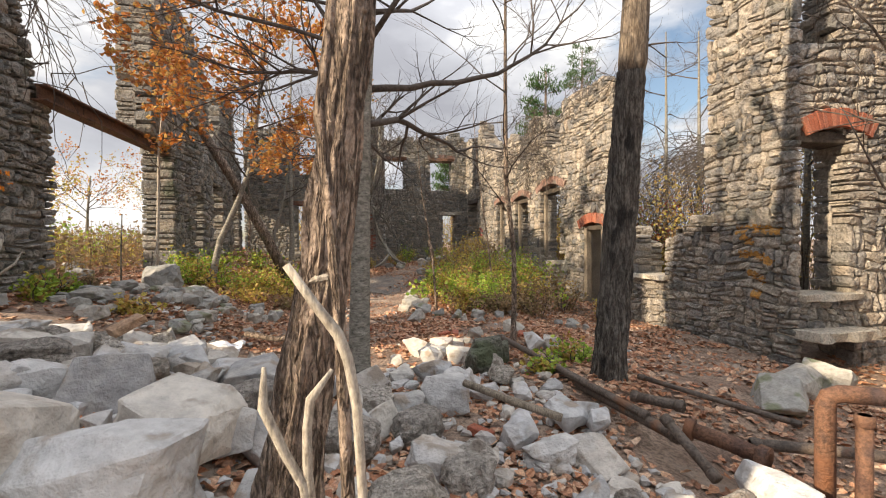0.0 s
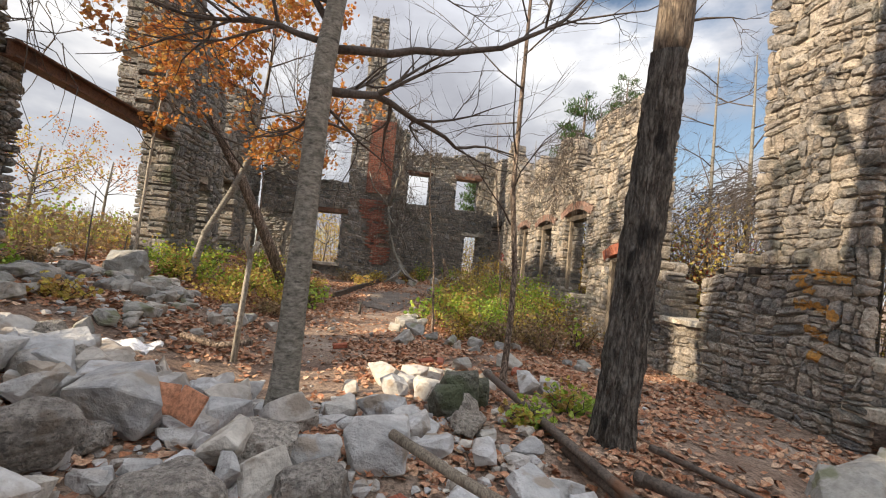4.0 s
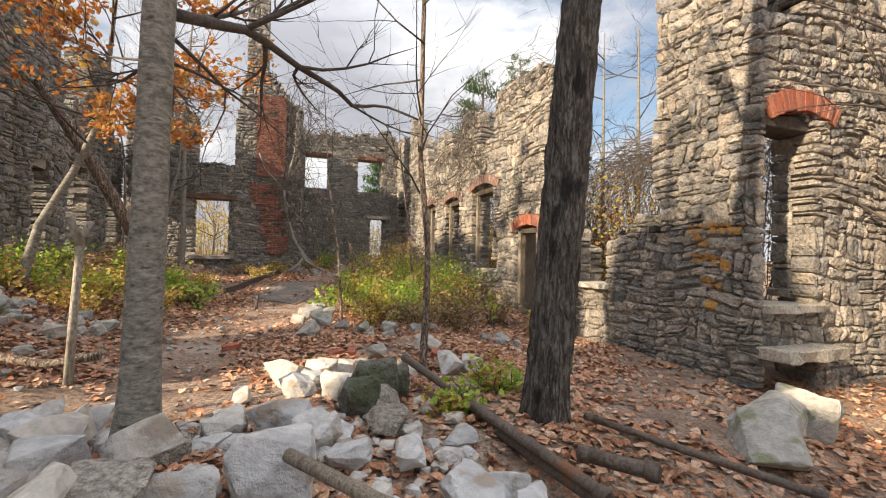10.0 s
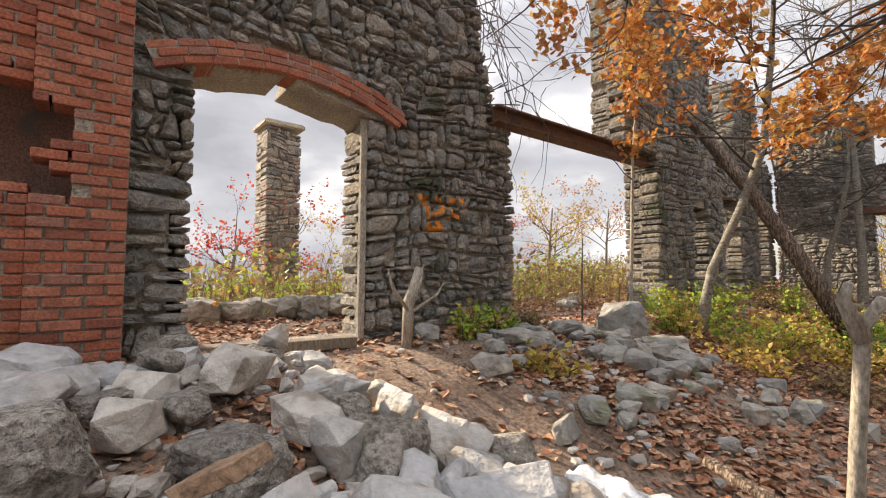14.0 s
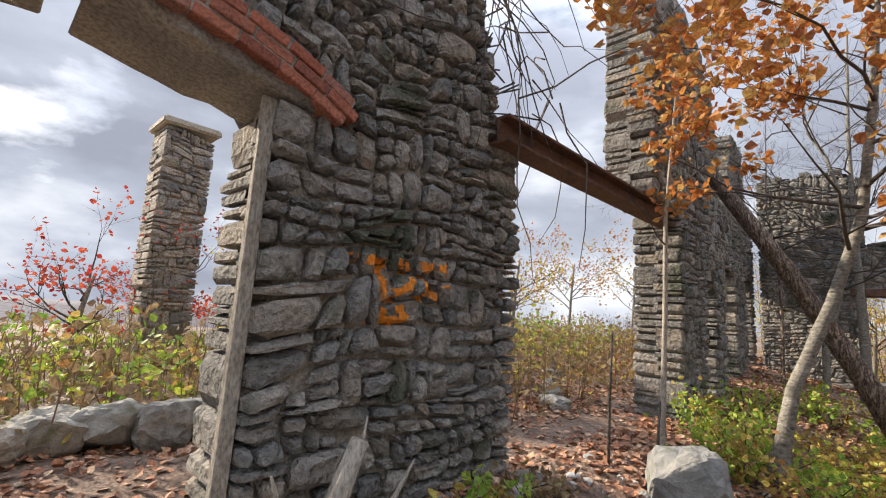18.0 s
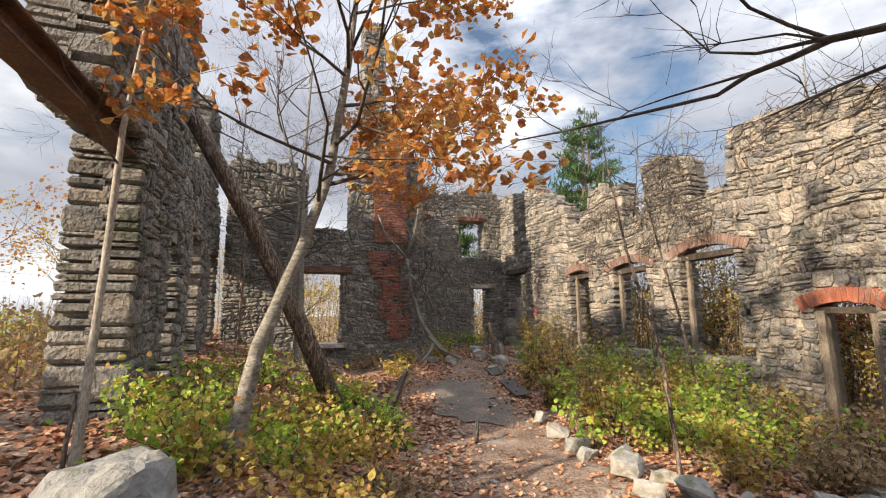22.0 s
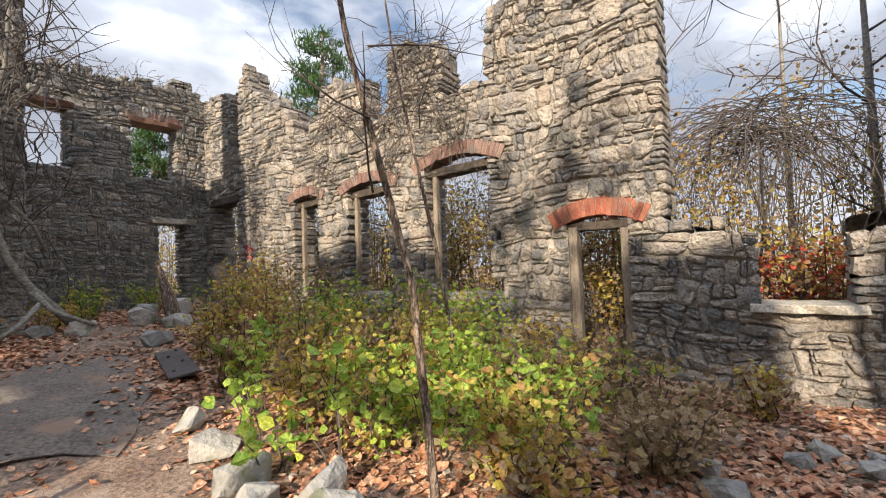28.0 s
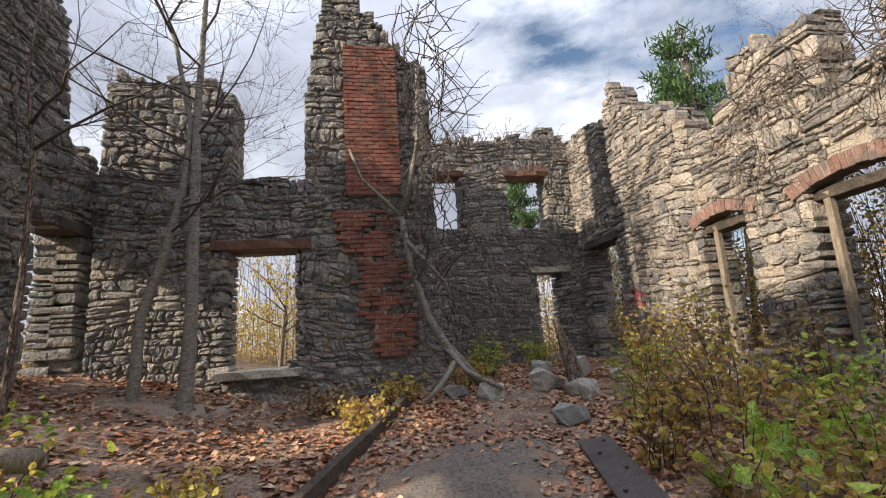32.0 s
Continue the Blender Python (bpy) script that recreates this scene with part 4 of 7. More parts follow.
timber("lintel", "grey stone lintel over the square openings", annex_point(0.7, -0.2) + (2.72,), annex_point(2.9, -0.2) + (2.82,), 0.4, 0.16, M_SILL, annex, 40)
# mossy stone, its shade put into the dark M_MOSS colours
low_wall = wall("low_wall", "low broken wall of dark mossy rubble", (5.1, 2.2), (6.1, 4.75), 0.6, -0.9, ragged([(0, -0.05), (1.2, 0.05), (1.5, 0.5), (2.75, 0.72)], 33, 0.16), [], seed=33, size=0.8, faces="i", mat=M_MOSS)

# ---- rocks ----


def rock_shapes():
    rng = random.Random(3)
    for k in range(14):
        rough = k >= 9
        bm, pts = bmesh.new(), []
        for _ in range(15 if not rough else 22):
            v = Vector((rng.gauss(0, 1), rng.gauss(0, 1), rng.gauss(0, 1))).normalized()
            v = Vector([math.copysign(abs(c) ** 0.68, c) for c in v])
            pts.append(bm.verts.new(v * rng.uniform(0.45, 0.58)))
        bmesh.ops.convex_hull(bm, input=pts)
        bmesh.ops.delete(bm, geom=[v for v in bm.verts if not v.link_faces], context="VERTS")
        bmesh.ops.dissolve_limit(bm, angle_limit=radians(11), verts=bm.verts[:], edges=bm.edges[:])
        bmesh.ops.bevel(bm, geom=bm.edges[:], offset=0.014 if not rough else 0.03, segments=1, affect="EDGES")
        bmesh.ops.triangulate(bm, faces=bm.faces[:])
        for _ in range(2):
            bmesh.ops.subdivide_edges(bm, edges=[e for e in bm.edges if e.calc_length() > (0.2 if not rough else 0.16)], cuts=1)
            bmesh.ops.triangulate(bm, faces=bm.faces[:])
        for v in bm.verts:
            p = v.co * 2.6 + Vector((k * 7, 0, 0))
            way = v.co.normalized()
            v.co += way * ((0.05 if rough else 0.035) * noise.noise(p) + (0.06 if rough else 0.022) * noise.noise(p * 3.1))
        bmesh.ops.triangulate(bm, faces=bm.faces[:])
        bmesh.ops.recalc_face_normals(bm, faces=bm.faces[:])
        me = bpy.data.meshes.new("rock")
        bm.to_mesh(me)
        bm.free()
        me.materials.append(M_CONC if rough else M_ROCK)
        MESHES["rock", k] = me
        MESHES["edge", k] = me.copy()
        MESHES["edge", k].materials[0] = M_FIELD


rock_shapes()
ROCK_LABELS = {"grey": "angular grey limestone block with broken faces", "rough": "rough lump of old mortar and concrete rubble", "pale": "pale sunlit broken stone on leaf litter", "edge": "weathered grey stone edging the overgrown bed"}


def rock(x, y, sx, sy, sz, turn=0.0, k=0, label="grey", group="rubble pile", lift=0.0, lean=0.0):
    ob = new("rock", MESHES["edge" if label == "edge" else "rock", k])
    z = ground(x, y) + sz * 0.34 + lift
    ob.matrix_world = pose(x, y, z, lean, lean * 0.6, turn) @ Matrix.Diagonal((sx, sy, sz, 1))
    return tagged(ob, ROCK_LABELS[label], "rock", group)


big = random.Random(21)
for x, y, s, k in ((0.16, 5.72, 0.50, 0), (-0.54, 5.50, 0.40, 9), (-0.45, 6.15, 0.32, 10), (-1.62, 6.05, 0.40, 1), (-1.05, 5.80, 0.34, 2), (-0.98, 6.75, 0.42, 3), (-0.15, 6.45, 0.36, 4),
                   (0.86, 6.70, 0.46, 11), (0.45, 6.2, 0.34, 5), (-0.2, 5.1, 0.36, 12), (-0.75, 4.75, 0.40, 13), (-1.35, 5.2, 0.24, 9), (-2.1, 5.4, 0.36, 10), (-1.9, 4.55, 0.55, 1),
                   (-2.75, 5.3, 0.4, 11), (-2.2, 6.3, 0.46, 6), (-1.45, 4.15, 0.5, 2), (-2.0, 3.6, 0.66, 7), (-2.9, 4.6, 0.5, 12), (-1.25, 3.2, 0.46, 8), (-0.45, 4.1, 0.34, 9), (0.1, 4.55, 0.34, 3),
                   (0.55, 5.0, 0.36, 4), (0.25, 3.75, 0.3, 13), (0.95, 4.6, 0.34, 5), (0.75, 3.3, 0.36, 0), (-1.75, 2.75, 0.52, 4), (-2.5, 3.0, 0.6, 10), (-3.3, 3.7, 0.7, 13), (-3.5, 5.1, 0.35, 6),
                   (1.95, 4.1, 0.55, 8), (0.5, 2.9, 0.28, 7), (-0.35, 3.3, 0.3, 11), (1.3, 5.3, 0.34, 1),
                   (-2.65, 5.35, 0.36, 12), (-2.25, 6.5, 0.36, 6), (-1.75, 5.6, 0.30, 3), (-2.3, 4.7, 0.34, 7), (-1.5, 3.65, 0.6, 8), (-1.85, 3.3, 0.5, 0), (-1.08, 3.7, 0.36, 5), (-1.35, 4.95, 0.22, 2), (0.0, 4.45, 0.42, 11), (-0.45, 5.2, 0.36, 1), (-1.38, 5.60, 0.60, 7)):
    rock(x, y, s * big.uniform(0.95, 1.25), s * big.uniform(0.75, 1.0), s * big.uniform(0.6, 0.8), big.uniform(0, 180), k, "rough" if k >= 9 else "grey", lean=big.uniform(-9, 9))
count = 0
while count < 150:
    x, y = big.uniform(-4.3, 1.3), big.uniform(2.6, 7.1)
    if (x > -0.3 and y > 6.4) or (x > 0.7 and y < 3.4) or (y > 6.0 + 0.35 * (x + 4.3) and x < -1.4) or (y > 6.75) or (x > -1.3 and big.random() < 0.45):
        continue
    s, k = 0.13 + 0.26 * big.random() ** 1.6, big.choice((0, 1, 2, 3, 4, 5, 6, 7, 8, 0, 2, 4, 6, 9, 11, 13))
    rock(x, y, s * big.uniform(0.9, 1.5), s * big.uniform(0.7, 1.0), s * big.uniform(0.5, 0.85), big.uniform(0, 180), k, "rough" if k >= 9 else "grey", lift=big.uniform(0, 0.08), lean=big.uniform(-18, 18))
    count += 1
for i in range(44):
    x, y = -2.75 + 1.9 * ((i * 0.618) % 1) + big.uniform(-0.1, 0.1), 5.75 + 1.0 * (i / 44) + big.uniform(-0.08, 0.08)
    s, k = big.uniform(0.22, 0.40), big.choice((0, 1, 2, 3, 4, 5, 6, 7, 8, 10, 12))
    rock(x, y, s * big.uniform(1.0, 1.35), s * big.uniform(0.75, 1.0), s * big.uniform(0.6, 0.85), big.uniform(0, 180), k, "rough" if k >= 9 else "grey", lift=big.uniform(0, 0.06), lean=big.uniform(-14, 14))
for x, y, s in ((0.20, 7.72, 0.27), (0.5, 7.55, 0.17), (0.62, 7.85, 0.25), (0.86, 7.95, 0.2), (1.15, 7.5, 0.22), (1.42, 7.65, 0.17), (0.35, 7.3, 0.2), (1.9, 7.75, 0.26), (2.2, 7.7, 0.22), (-0.1, 7.2, 0.14), (1.0, 7.2, 0.2), (0.7, 7.2, 0.24)):
    rock(x, y, s * 1.6, s * 1.2, s * 1.05, big.uniform(0, 180), big.randrange(9), "pale", "pale stones at the pile's edge", lean=big.uniform(-8, 8))
for x, y, s in ((1.16, 12.06, 0.34), (0.87, 10.8, 0.36), (0.78, 11.52, 0.38), (0.55, 11.0, 0.26), (0.94, 12.62, 0.32), (1.9, 10.17, 0.3), (1.52, 9.81, 0.26), (1.45, 10.2, 0.3), (1.15, 10.5, 0.24), (2.0, 8.6, 0.3),
                (3.63, 9.59, 0.2), (3.4, 9.75, 0.16), (3.75, 9.3, 0.15), (3.45, 9.35, 0.18), (0.6, 10.0, 0.36), (1.05, 13.2, 0.3), (1.1, 13.8, 0.26), (0.85, 12.3, 0.24), (0.95, 11.2, 0.24), (1.75, 9.7, 0.2), (2.3, 10.1, 0.22),
                (2.65, 10.25, 0.2), (-0.6, 10.9, 0.14), (0.1, 10.6, 0.11), (1.3, 8.5, 0.26), (1.55, 8.15, 0.2), (1.1, 8.2, 0.16), (2.4, 18.6, 0.5), (2.75, 18.2, 0.42), (1.5, 18.4, 0.36), (3.3, 19.4, 0.55), (1.1, 18.9, 0.3), (3.0, 20.2, 0.4), (3.7, 18.9, 0.3), (2.1, 17.2, 0.36)):
    rock(x, y, s * 1.2, s * 0.85, s * 0.75, big.uniform(0, 180), big.randrange(9), "edge", "stones along the bed", lean=big.uniform(-8, 8))
for x, y, sx, sz in ((0.9, 6.82, 0.42, 0.5), (0.75, 6.6, 0.34, 0.4), (1.1, 6.95, 0.3, 0.36)):
    ob = rock(x, y, sx, sx * 0.9, sz, 25 * x, 4, "edge", "mossy stones at the pile's edge")
    ob.data = ob.data.copy()
    ob.data.materials[0] = M_MOSS
    tagged(ob, "dark mossy green block at the edge of the pile", "rock", "mossy stones at the pile's edge")
rock(-3.6, 9.95, 0.62, 0.52, 0.50, 30, 12, "edge", "stones along the bed")


def strewn(name, label, rows):
    """Stones too many to count, in one mesh. rows: x, y, size, turn, shape."""
    sv, sf, n = [], [], 0
    for x, y, size, turn, k in rows:
        me = MESHES["edge", k]
        v = np.zeros(len(me.vertices) * 3)
        me.vertices.foreach_get("co", v)
        c, d = math.cos(turn), math.sin(turn)
        v = (v.reshape(-1, 3) * (size * 1.3, size * 0.95, size * 0.75)) @ np.array([[c, d, 0], [-d, c, 0], [0, 0, 1]])
        sv.append(v + (x, y, ground(x, y) + size * 0.22))
        sf.append(np.array([p.vertices[:] for p in me.polygons]) + n)
        n += len(v)
    tagged(link(name, mesh_from(name, np.concatenate(sv), np.concatenate(sf)), M_FIELD), label, "stones", kind="stuff")


bank = []
while len(bank) < 110:
    x, y = big.gauss(-3.1, 0.75), big.gauss(9.1, 0.8)
    if x > -4.45 and y < 10.6:
        bank.append((x, y, 0.09 + 0.2 * big.random() ** 1.5, big.uniform(0, 3.1), big.randrange(14)))
strewn("bank_stones", "grey stones strewn over the leafy bank by the wall", bank)
strewn("outer_stones", "low row of grey stones along the outer path", [(-5.6 - 0.16 * i, 11.6 + 0.3 * i + big.uniform(-0.2, 0.2), big.uniform(0.16, 0.34), big.uniform(0, 3.1), big.randrange(14)) for i in range(12)])
for i in range(15):
    s = big.uniform(0.38, 0.52)
    rock(-7.0 + 0.1 * math.sin(i * 2), 4.9 + i * 0.36, s * 0.9, s * 1.15, s * 0.85, big.uniform(-15, 15), big.randrange(9, 14), "edge", "low stone row outside the doorway")


def small_rubble():
    rng, sv, sf, n = np.random.RandomState(8), [], [], 0
    shapes = []
    for k in range(14):
        me = MESHES["rock", k]
        v = np.zeros(len(me.vertices) * 3)
        me.vertices.foreach_get("co", v)
        shapes.append((v.reshape(-1, 3), np.array([p.vertices[:] for p in me.polygons])))
    for i in range(2300):
        if i < 1960:
            x, y = rng.uniform(-4.4, 1.4), rng.uniform(2.2, 7.0)
            if (y > 6.2 and x < -1.2) or (y > 6.9 and x < 0) or (x > -0.4 and x < 0.9 and 1.6 < y < 3.0):
                continue
        elif i < 2120:
            x, y = rng.normal(-3.2, 0.8), rng.normal(8.8, 1.0)
        else:
            x, y = rng.uniform(-2.5, 4.8), rng.uniform(6.8, 13)
        if x < -4.45:
            continue
        s = (rng.uniform(0.08, 0.16) if i < 420 else rng.uniform(0.025, 0.085)) if i < 2120 else rng.uniform(0.02, 0.06)
        a = rng.uniform(0, 6.28)
        rot = np.array([[math.cos(a), -math.sin(a), 0], [math.sin(a), math.cos(a), 0], [0, 0, 1]])
        v, f = shapes[rng.randint(14)]
        sv.append((v * (s * 1.3, s, s * 0.8)) @ rot.T + (x, y, ground(x, y) + s * 0.25))
        sf.append(f + n)
        n += len(v)
    ob = link("small_rubble", mesh_from("small_rubble", np.concatenate(sv), np.concatenate(sf)), M_ROCK)
    tagged(ob, "small broken stones strewn over the ground", "rubble", kind="stuff")


small_rubble()

# ---- fallen leaves ----


def leaf_tris():
    q = [(0, 1, 3), (0, 3, 2), (1, 4, 3), (2, 3, 6), (2, 6, 5), (3, 4, 7), (3, 7, 6), (5, 6, 8), (6, 7, 8)]
    return np.array(q)


LEAF_F = leaf_tris()


def scatter_leaves(name, spots, size, mat, seed, flat=True, parent=None, bend=0.35):
    """Leaves at spots (n, 3) in one mesh."""
    rng = np.random.RandomState(seed)
    n = len(spots)
    s = rng.uniform(0.6, 1.25, n) * size
    base = np.array([(-0.02, 0, 0), (0.02, 0, 0), (-0.42, 0.35, 1), (0, 0.4, 0), (0.42, 0.35, 1), (-0.3, 0.72, 0.7), (0, 0.75, 0.3), (0.3, 0.72, 0.7), (0, 1, 0.5)])
    v = np.repeat(base[None], n, 0)
    v[:, :, 2] *= rng.uniform(-bend, bend, n)[:, None]
    v[:, :, 1] -= 0.4
    v *= s[:, None, None]
    az = rng.uniform(0, 2 * math.pi, n)
    tilt = rng.normal(0, 0.28, (n, 2)) if flat else np.stack([rng.normal(0.3, 0.7, n), rng.normal(0, 0.6, n)], 1)
    cx, sx, cy, sy, cz, sz = np.cos(tilt[:, 0]), np.sin(tilt[:, 0]), np.cos(tilt[:, 1]), np.sin(tilt[:, 1]), np.cos(az), np.sin(az)
    R = np.zeros((n, 3, 3))
    rx, ry, rz = np.tile(np.eye(3), (n, 1, 1)), np.tile(np.eye(3), (n, 1, 1)), np.tile(np.eye(3), (n, 1, 1))
    rx[:, 1, 1], rx[:, 1, 2], rx[:, 2, 1], rx[:, 2, 2] = cx, -sx, sx, cx
    ry[:, 0, 0], ry[:, 0, 2], ry[:, 2, 0], ry[:, 2, 2] = cy, sy, -sy, cy
    rz[:, 0, 0], rz[:, 0, 1], rz[:, 1, 0], rz[:, 1, 1] = cz, -sz, sz, cz
    R = rz @ ry @ rx
    v = np.einsum("nij,nkj->nki", R, v) + np.asarray(spots)[:, None, :]
    f = (LEAF_F[None] + (np.arange(n) * 9)[:, None, None]).reshape(-1, 3)
    return link(name, mesh_from(name, v.reshape(-1, 3), f), mat, parent)


PATH_LINE = [(-4.6, 6.1), (-2.6, 6.9), (-0.6, 7.6), (-0.9, 9.4), (-0.55, 11.5), (0.3, 14.2), (0.8, 16.2)]


def path_distance(x, y):
    best = 9.0
    for (ax, ay), (bx, by) in zip(PATH_LINE, PATH_LINE[1:]):
        dx, dy = bx - ax, by - ay
        t = min(1, max(0, ((x - ax) * dx + (y - ay) * dy) / (dx * dx + dy * dy)))
        best = min(best, math.hypot(x - ax - t * dx, y - ay - t * dy))
    return best


def litter():
    rng, spots = np.random.RandomState(4), []
    while len(spots) < 80000:
        x, y = rng.uniform(-8.5, 5.3), rng.uniform(1.5, 22.6)
        near = path_distance(x, y)
        chance = 0.14 + 0.86 * smoothstep(0.25, 1.0, near)
        if x > 0.6 and 6.5 < y < 11.5:
            chance = 0.95
        if -0.8 < x < 1.4 and 16.4 < y < 18.6:
            chance = 1.0
        if y < 6.9 and x < 1.2:
            chance *= 0.85
        if x < -4.6:
            chance *= 0.7
        if x > 2.5 and y < 7.6:
            chance *= 0.4
        if y > 13.5 and near < 0.9:
            chance += 0.15
        if y > 13:
            chance *= 0.6
        if rng.rand() < chance * (0.5 + 0.9 * noise.noise((x * 0.9, y * 0.9, 5)) + 0.4 * noise.noise((x * 2.7, y * 2.7, 8))):
            spots.append((x, y, ground(x, y) + rng.uniform(0.006, 0.03)))
    while len(spots) < 88000:
        x, y = rng.uniform(4.6, 9.0), rng.uniform(-0.5, 7.0)
        if x < 5.35 or y < 6.9:
            spots.append((x, y, ground(x, y) + rng.uniform(0.006, 0.03)))
    ob = scatter_leaves("fallen_leaves", np.array(spots), 0.078, M_LITTER, 6)
    tagged(ob, "russet and tan fallen leaves covering the ground", "leaves", kind="stuff")


litter()

# ---- plants ----


def shrub(x, y, height, radius, count, mat, label, seed, size=0.065, stem=0.006, stems=9, name="shrub", base=None, low=0.15, mat2=None):
    rng = np.random.RandomState(seed)
    count = int(count * 1.7) if size < 0.1 else count
    z0 = ground(x, y) if base is None else base
    thing = tagged(empty(name, (x, y, z0)), label, "plant", "undergrowth")
    soup, spots = Soup(), []
    for _ in range(stems):
        a, r = rng.uniform(0, 6.28), radius * math.sqrt(rng.rand())
        h = height * rng.uniform(0.6, 1.05) * (1 - 0.35 * r / radius)
        top = Vector((math.cos(a) * r, math.sin(a) * r, h))
        foot = Vector((math.cos(a) * r * 0.3, math.sin(a) * r * 0.3, -0.05))
        pts = [foot.lerp(top, t) + Vector((rng.normal(0, 0.03), rng.normal(0, 0.03), 0)) * (t > 0) + Vector((0, 0, 0.12 * h * math.sin(t * 3.14))) for t in np.linspace(0, 1, 5)]
        shape = tube(pts, [stem * 1.4, stem * 1.2, stem, stem * 0.8, stem * 0.4], 4)
        soup.add(*shape)
        if name == "knotweed":
            one = Soup()
            one.add(*shape)
            link("stem", one.mesh("stem"), M_TWIG, thing)
        for _ in range(max(3, count // stems)):
            t = rng.uniform(low, 1.0)
            p = foot.lerp(top, t) + Vector((0, 0, 0.12 * h * math.sin(t * 3.14)))
            spread = radius * 0.42 * (0.5 + 0.5 * t)
            spots.append((p.x + rng.normal(0, spread * 0.55), p.y + rng.normal(0, spread * 0.55), max(0.02, p.z + rng.normal(0, spread * 0.35))))
    if name != "knotweed":
        link("stem_growth", soup.mesh("stem_growth"), M_TWIG, thing)["kind"] = "stuff"
    spots = np.array(spots)
    if mat2:
        cut = len(spots) // 3
        scatter_leaves("yellow_foliage", spots[:cut], size, mat2, seed + 1, False, thing)
        spots = spots[cut:]
    scatter_leaves("foliage", spots, size, mat, seed, False, thing)
    return thing


pl = random.Random(77)
GREEN_L, YELLOW_L, BROWN_L = "leafy green shrub in the overgrown bed", "yellowing autumn shrub with thin stems", "brown dried brush with bare stems"
seed = 100
for x, y, h, r, n, m, lab in ((2.2, 11.3, 0.9, 0.6, 420, M_GREEN, GREEN_L), (1.9, 12.2, 1.0, 0.6, 420, M_GREEN, GREEN_L), (3.0, 11.4, 0.9, 0.7, 420, M_YELLOW, YELLOW_L), (2.6, 12.4, 1.0, 0.7, 460, M_GREEN, GREEN_L),
                              (3.6, 12.6, 1.1, 0.7, 460, M_GREEN, GREEN_L), (4.2, 13.4, 1.3, 0.8, 620, M_GREEN, GREEN_L), (4.4, 14.3, 1.25, 0.7, 600, M_GREEN, GREEN_L), (3.4, 13.6, 1.1, 0.7, 420, M_YELLOW, YELLOW_L),
                              (2.2, 13.3, 1.0, 0.6, 380, M_YELLOW, YELLOW_L), (1.7, 13.0, 0.9, 0.45, 320, M_YELLOW, YELLOW_L), (2.6, 14.3, 1.3, 0.6, 380, M_YELLOW, YELLOW_L), (3.2, 14.8, 1.2, 0.7, 420, M_GREEN, GREEN_L),
                              (3.9, 15.4, 1.3, 0.7, 400, M_GREEN, GREEN_L), (2.8, 15.6, 1.5, 0.5, 340, M_YELLOW, YELLOW_L), (3.6, 16.6, 1.6, 0.6, 360, M_YELLOW, YELLOW_L), (2.9, 16.8, 1.2, 0.5, 280, M_GREEN, GREEN_L),
                              (4.5, 16.2, 1.5, 0.6, 320, M_BRUSH, BROWN_L), (4.4, 17.6, 1.7, 0.6, 300, M_YELLOW, YELLOW_L), (3.7, 11.9, 0.8, 0.6, 340, M_BRUSH, BROWN_L), (4.3, 11.2, 0.8, 0.5, 260, M_BRUSH, BROWN_L),
                              (3.3, 10.5, 0.75, 0.6, 340, M_BRUSH, BROWN_L), (2.5, 10.5, 0.7, 0.55, 300, M_BRUSH, BROWN_L), (1.8, 11.0, 0.6, 0.45, 260, M_YELLOW, YELLOW_L), (4.5, 10.0, 0.6, 0.3, 200, M_YELLOW, YELLOW_L),
                              (4.6, 12.3, 1.0, 0.5, 260, M_YELLOW, YELLOW_L), (1.9, 14.6, 0.8, 0.35, 260, M_YELLOW, YELLOW_L), (2.2, 15.8, 1.0, 0.35, 240, M_YELLOW, YELLOW_L)):
    shrub(x, y, h, r, n, m, lab, seed, mat2=M_YELLOW if m is M_GREEN else M_BRUSH)
    seed += 3
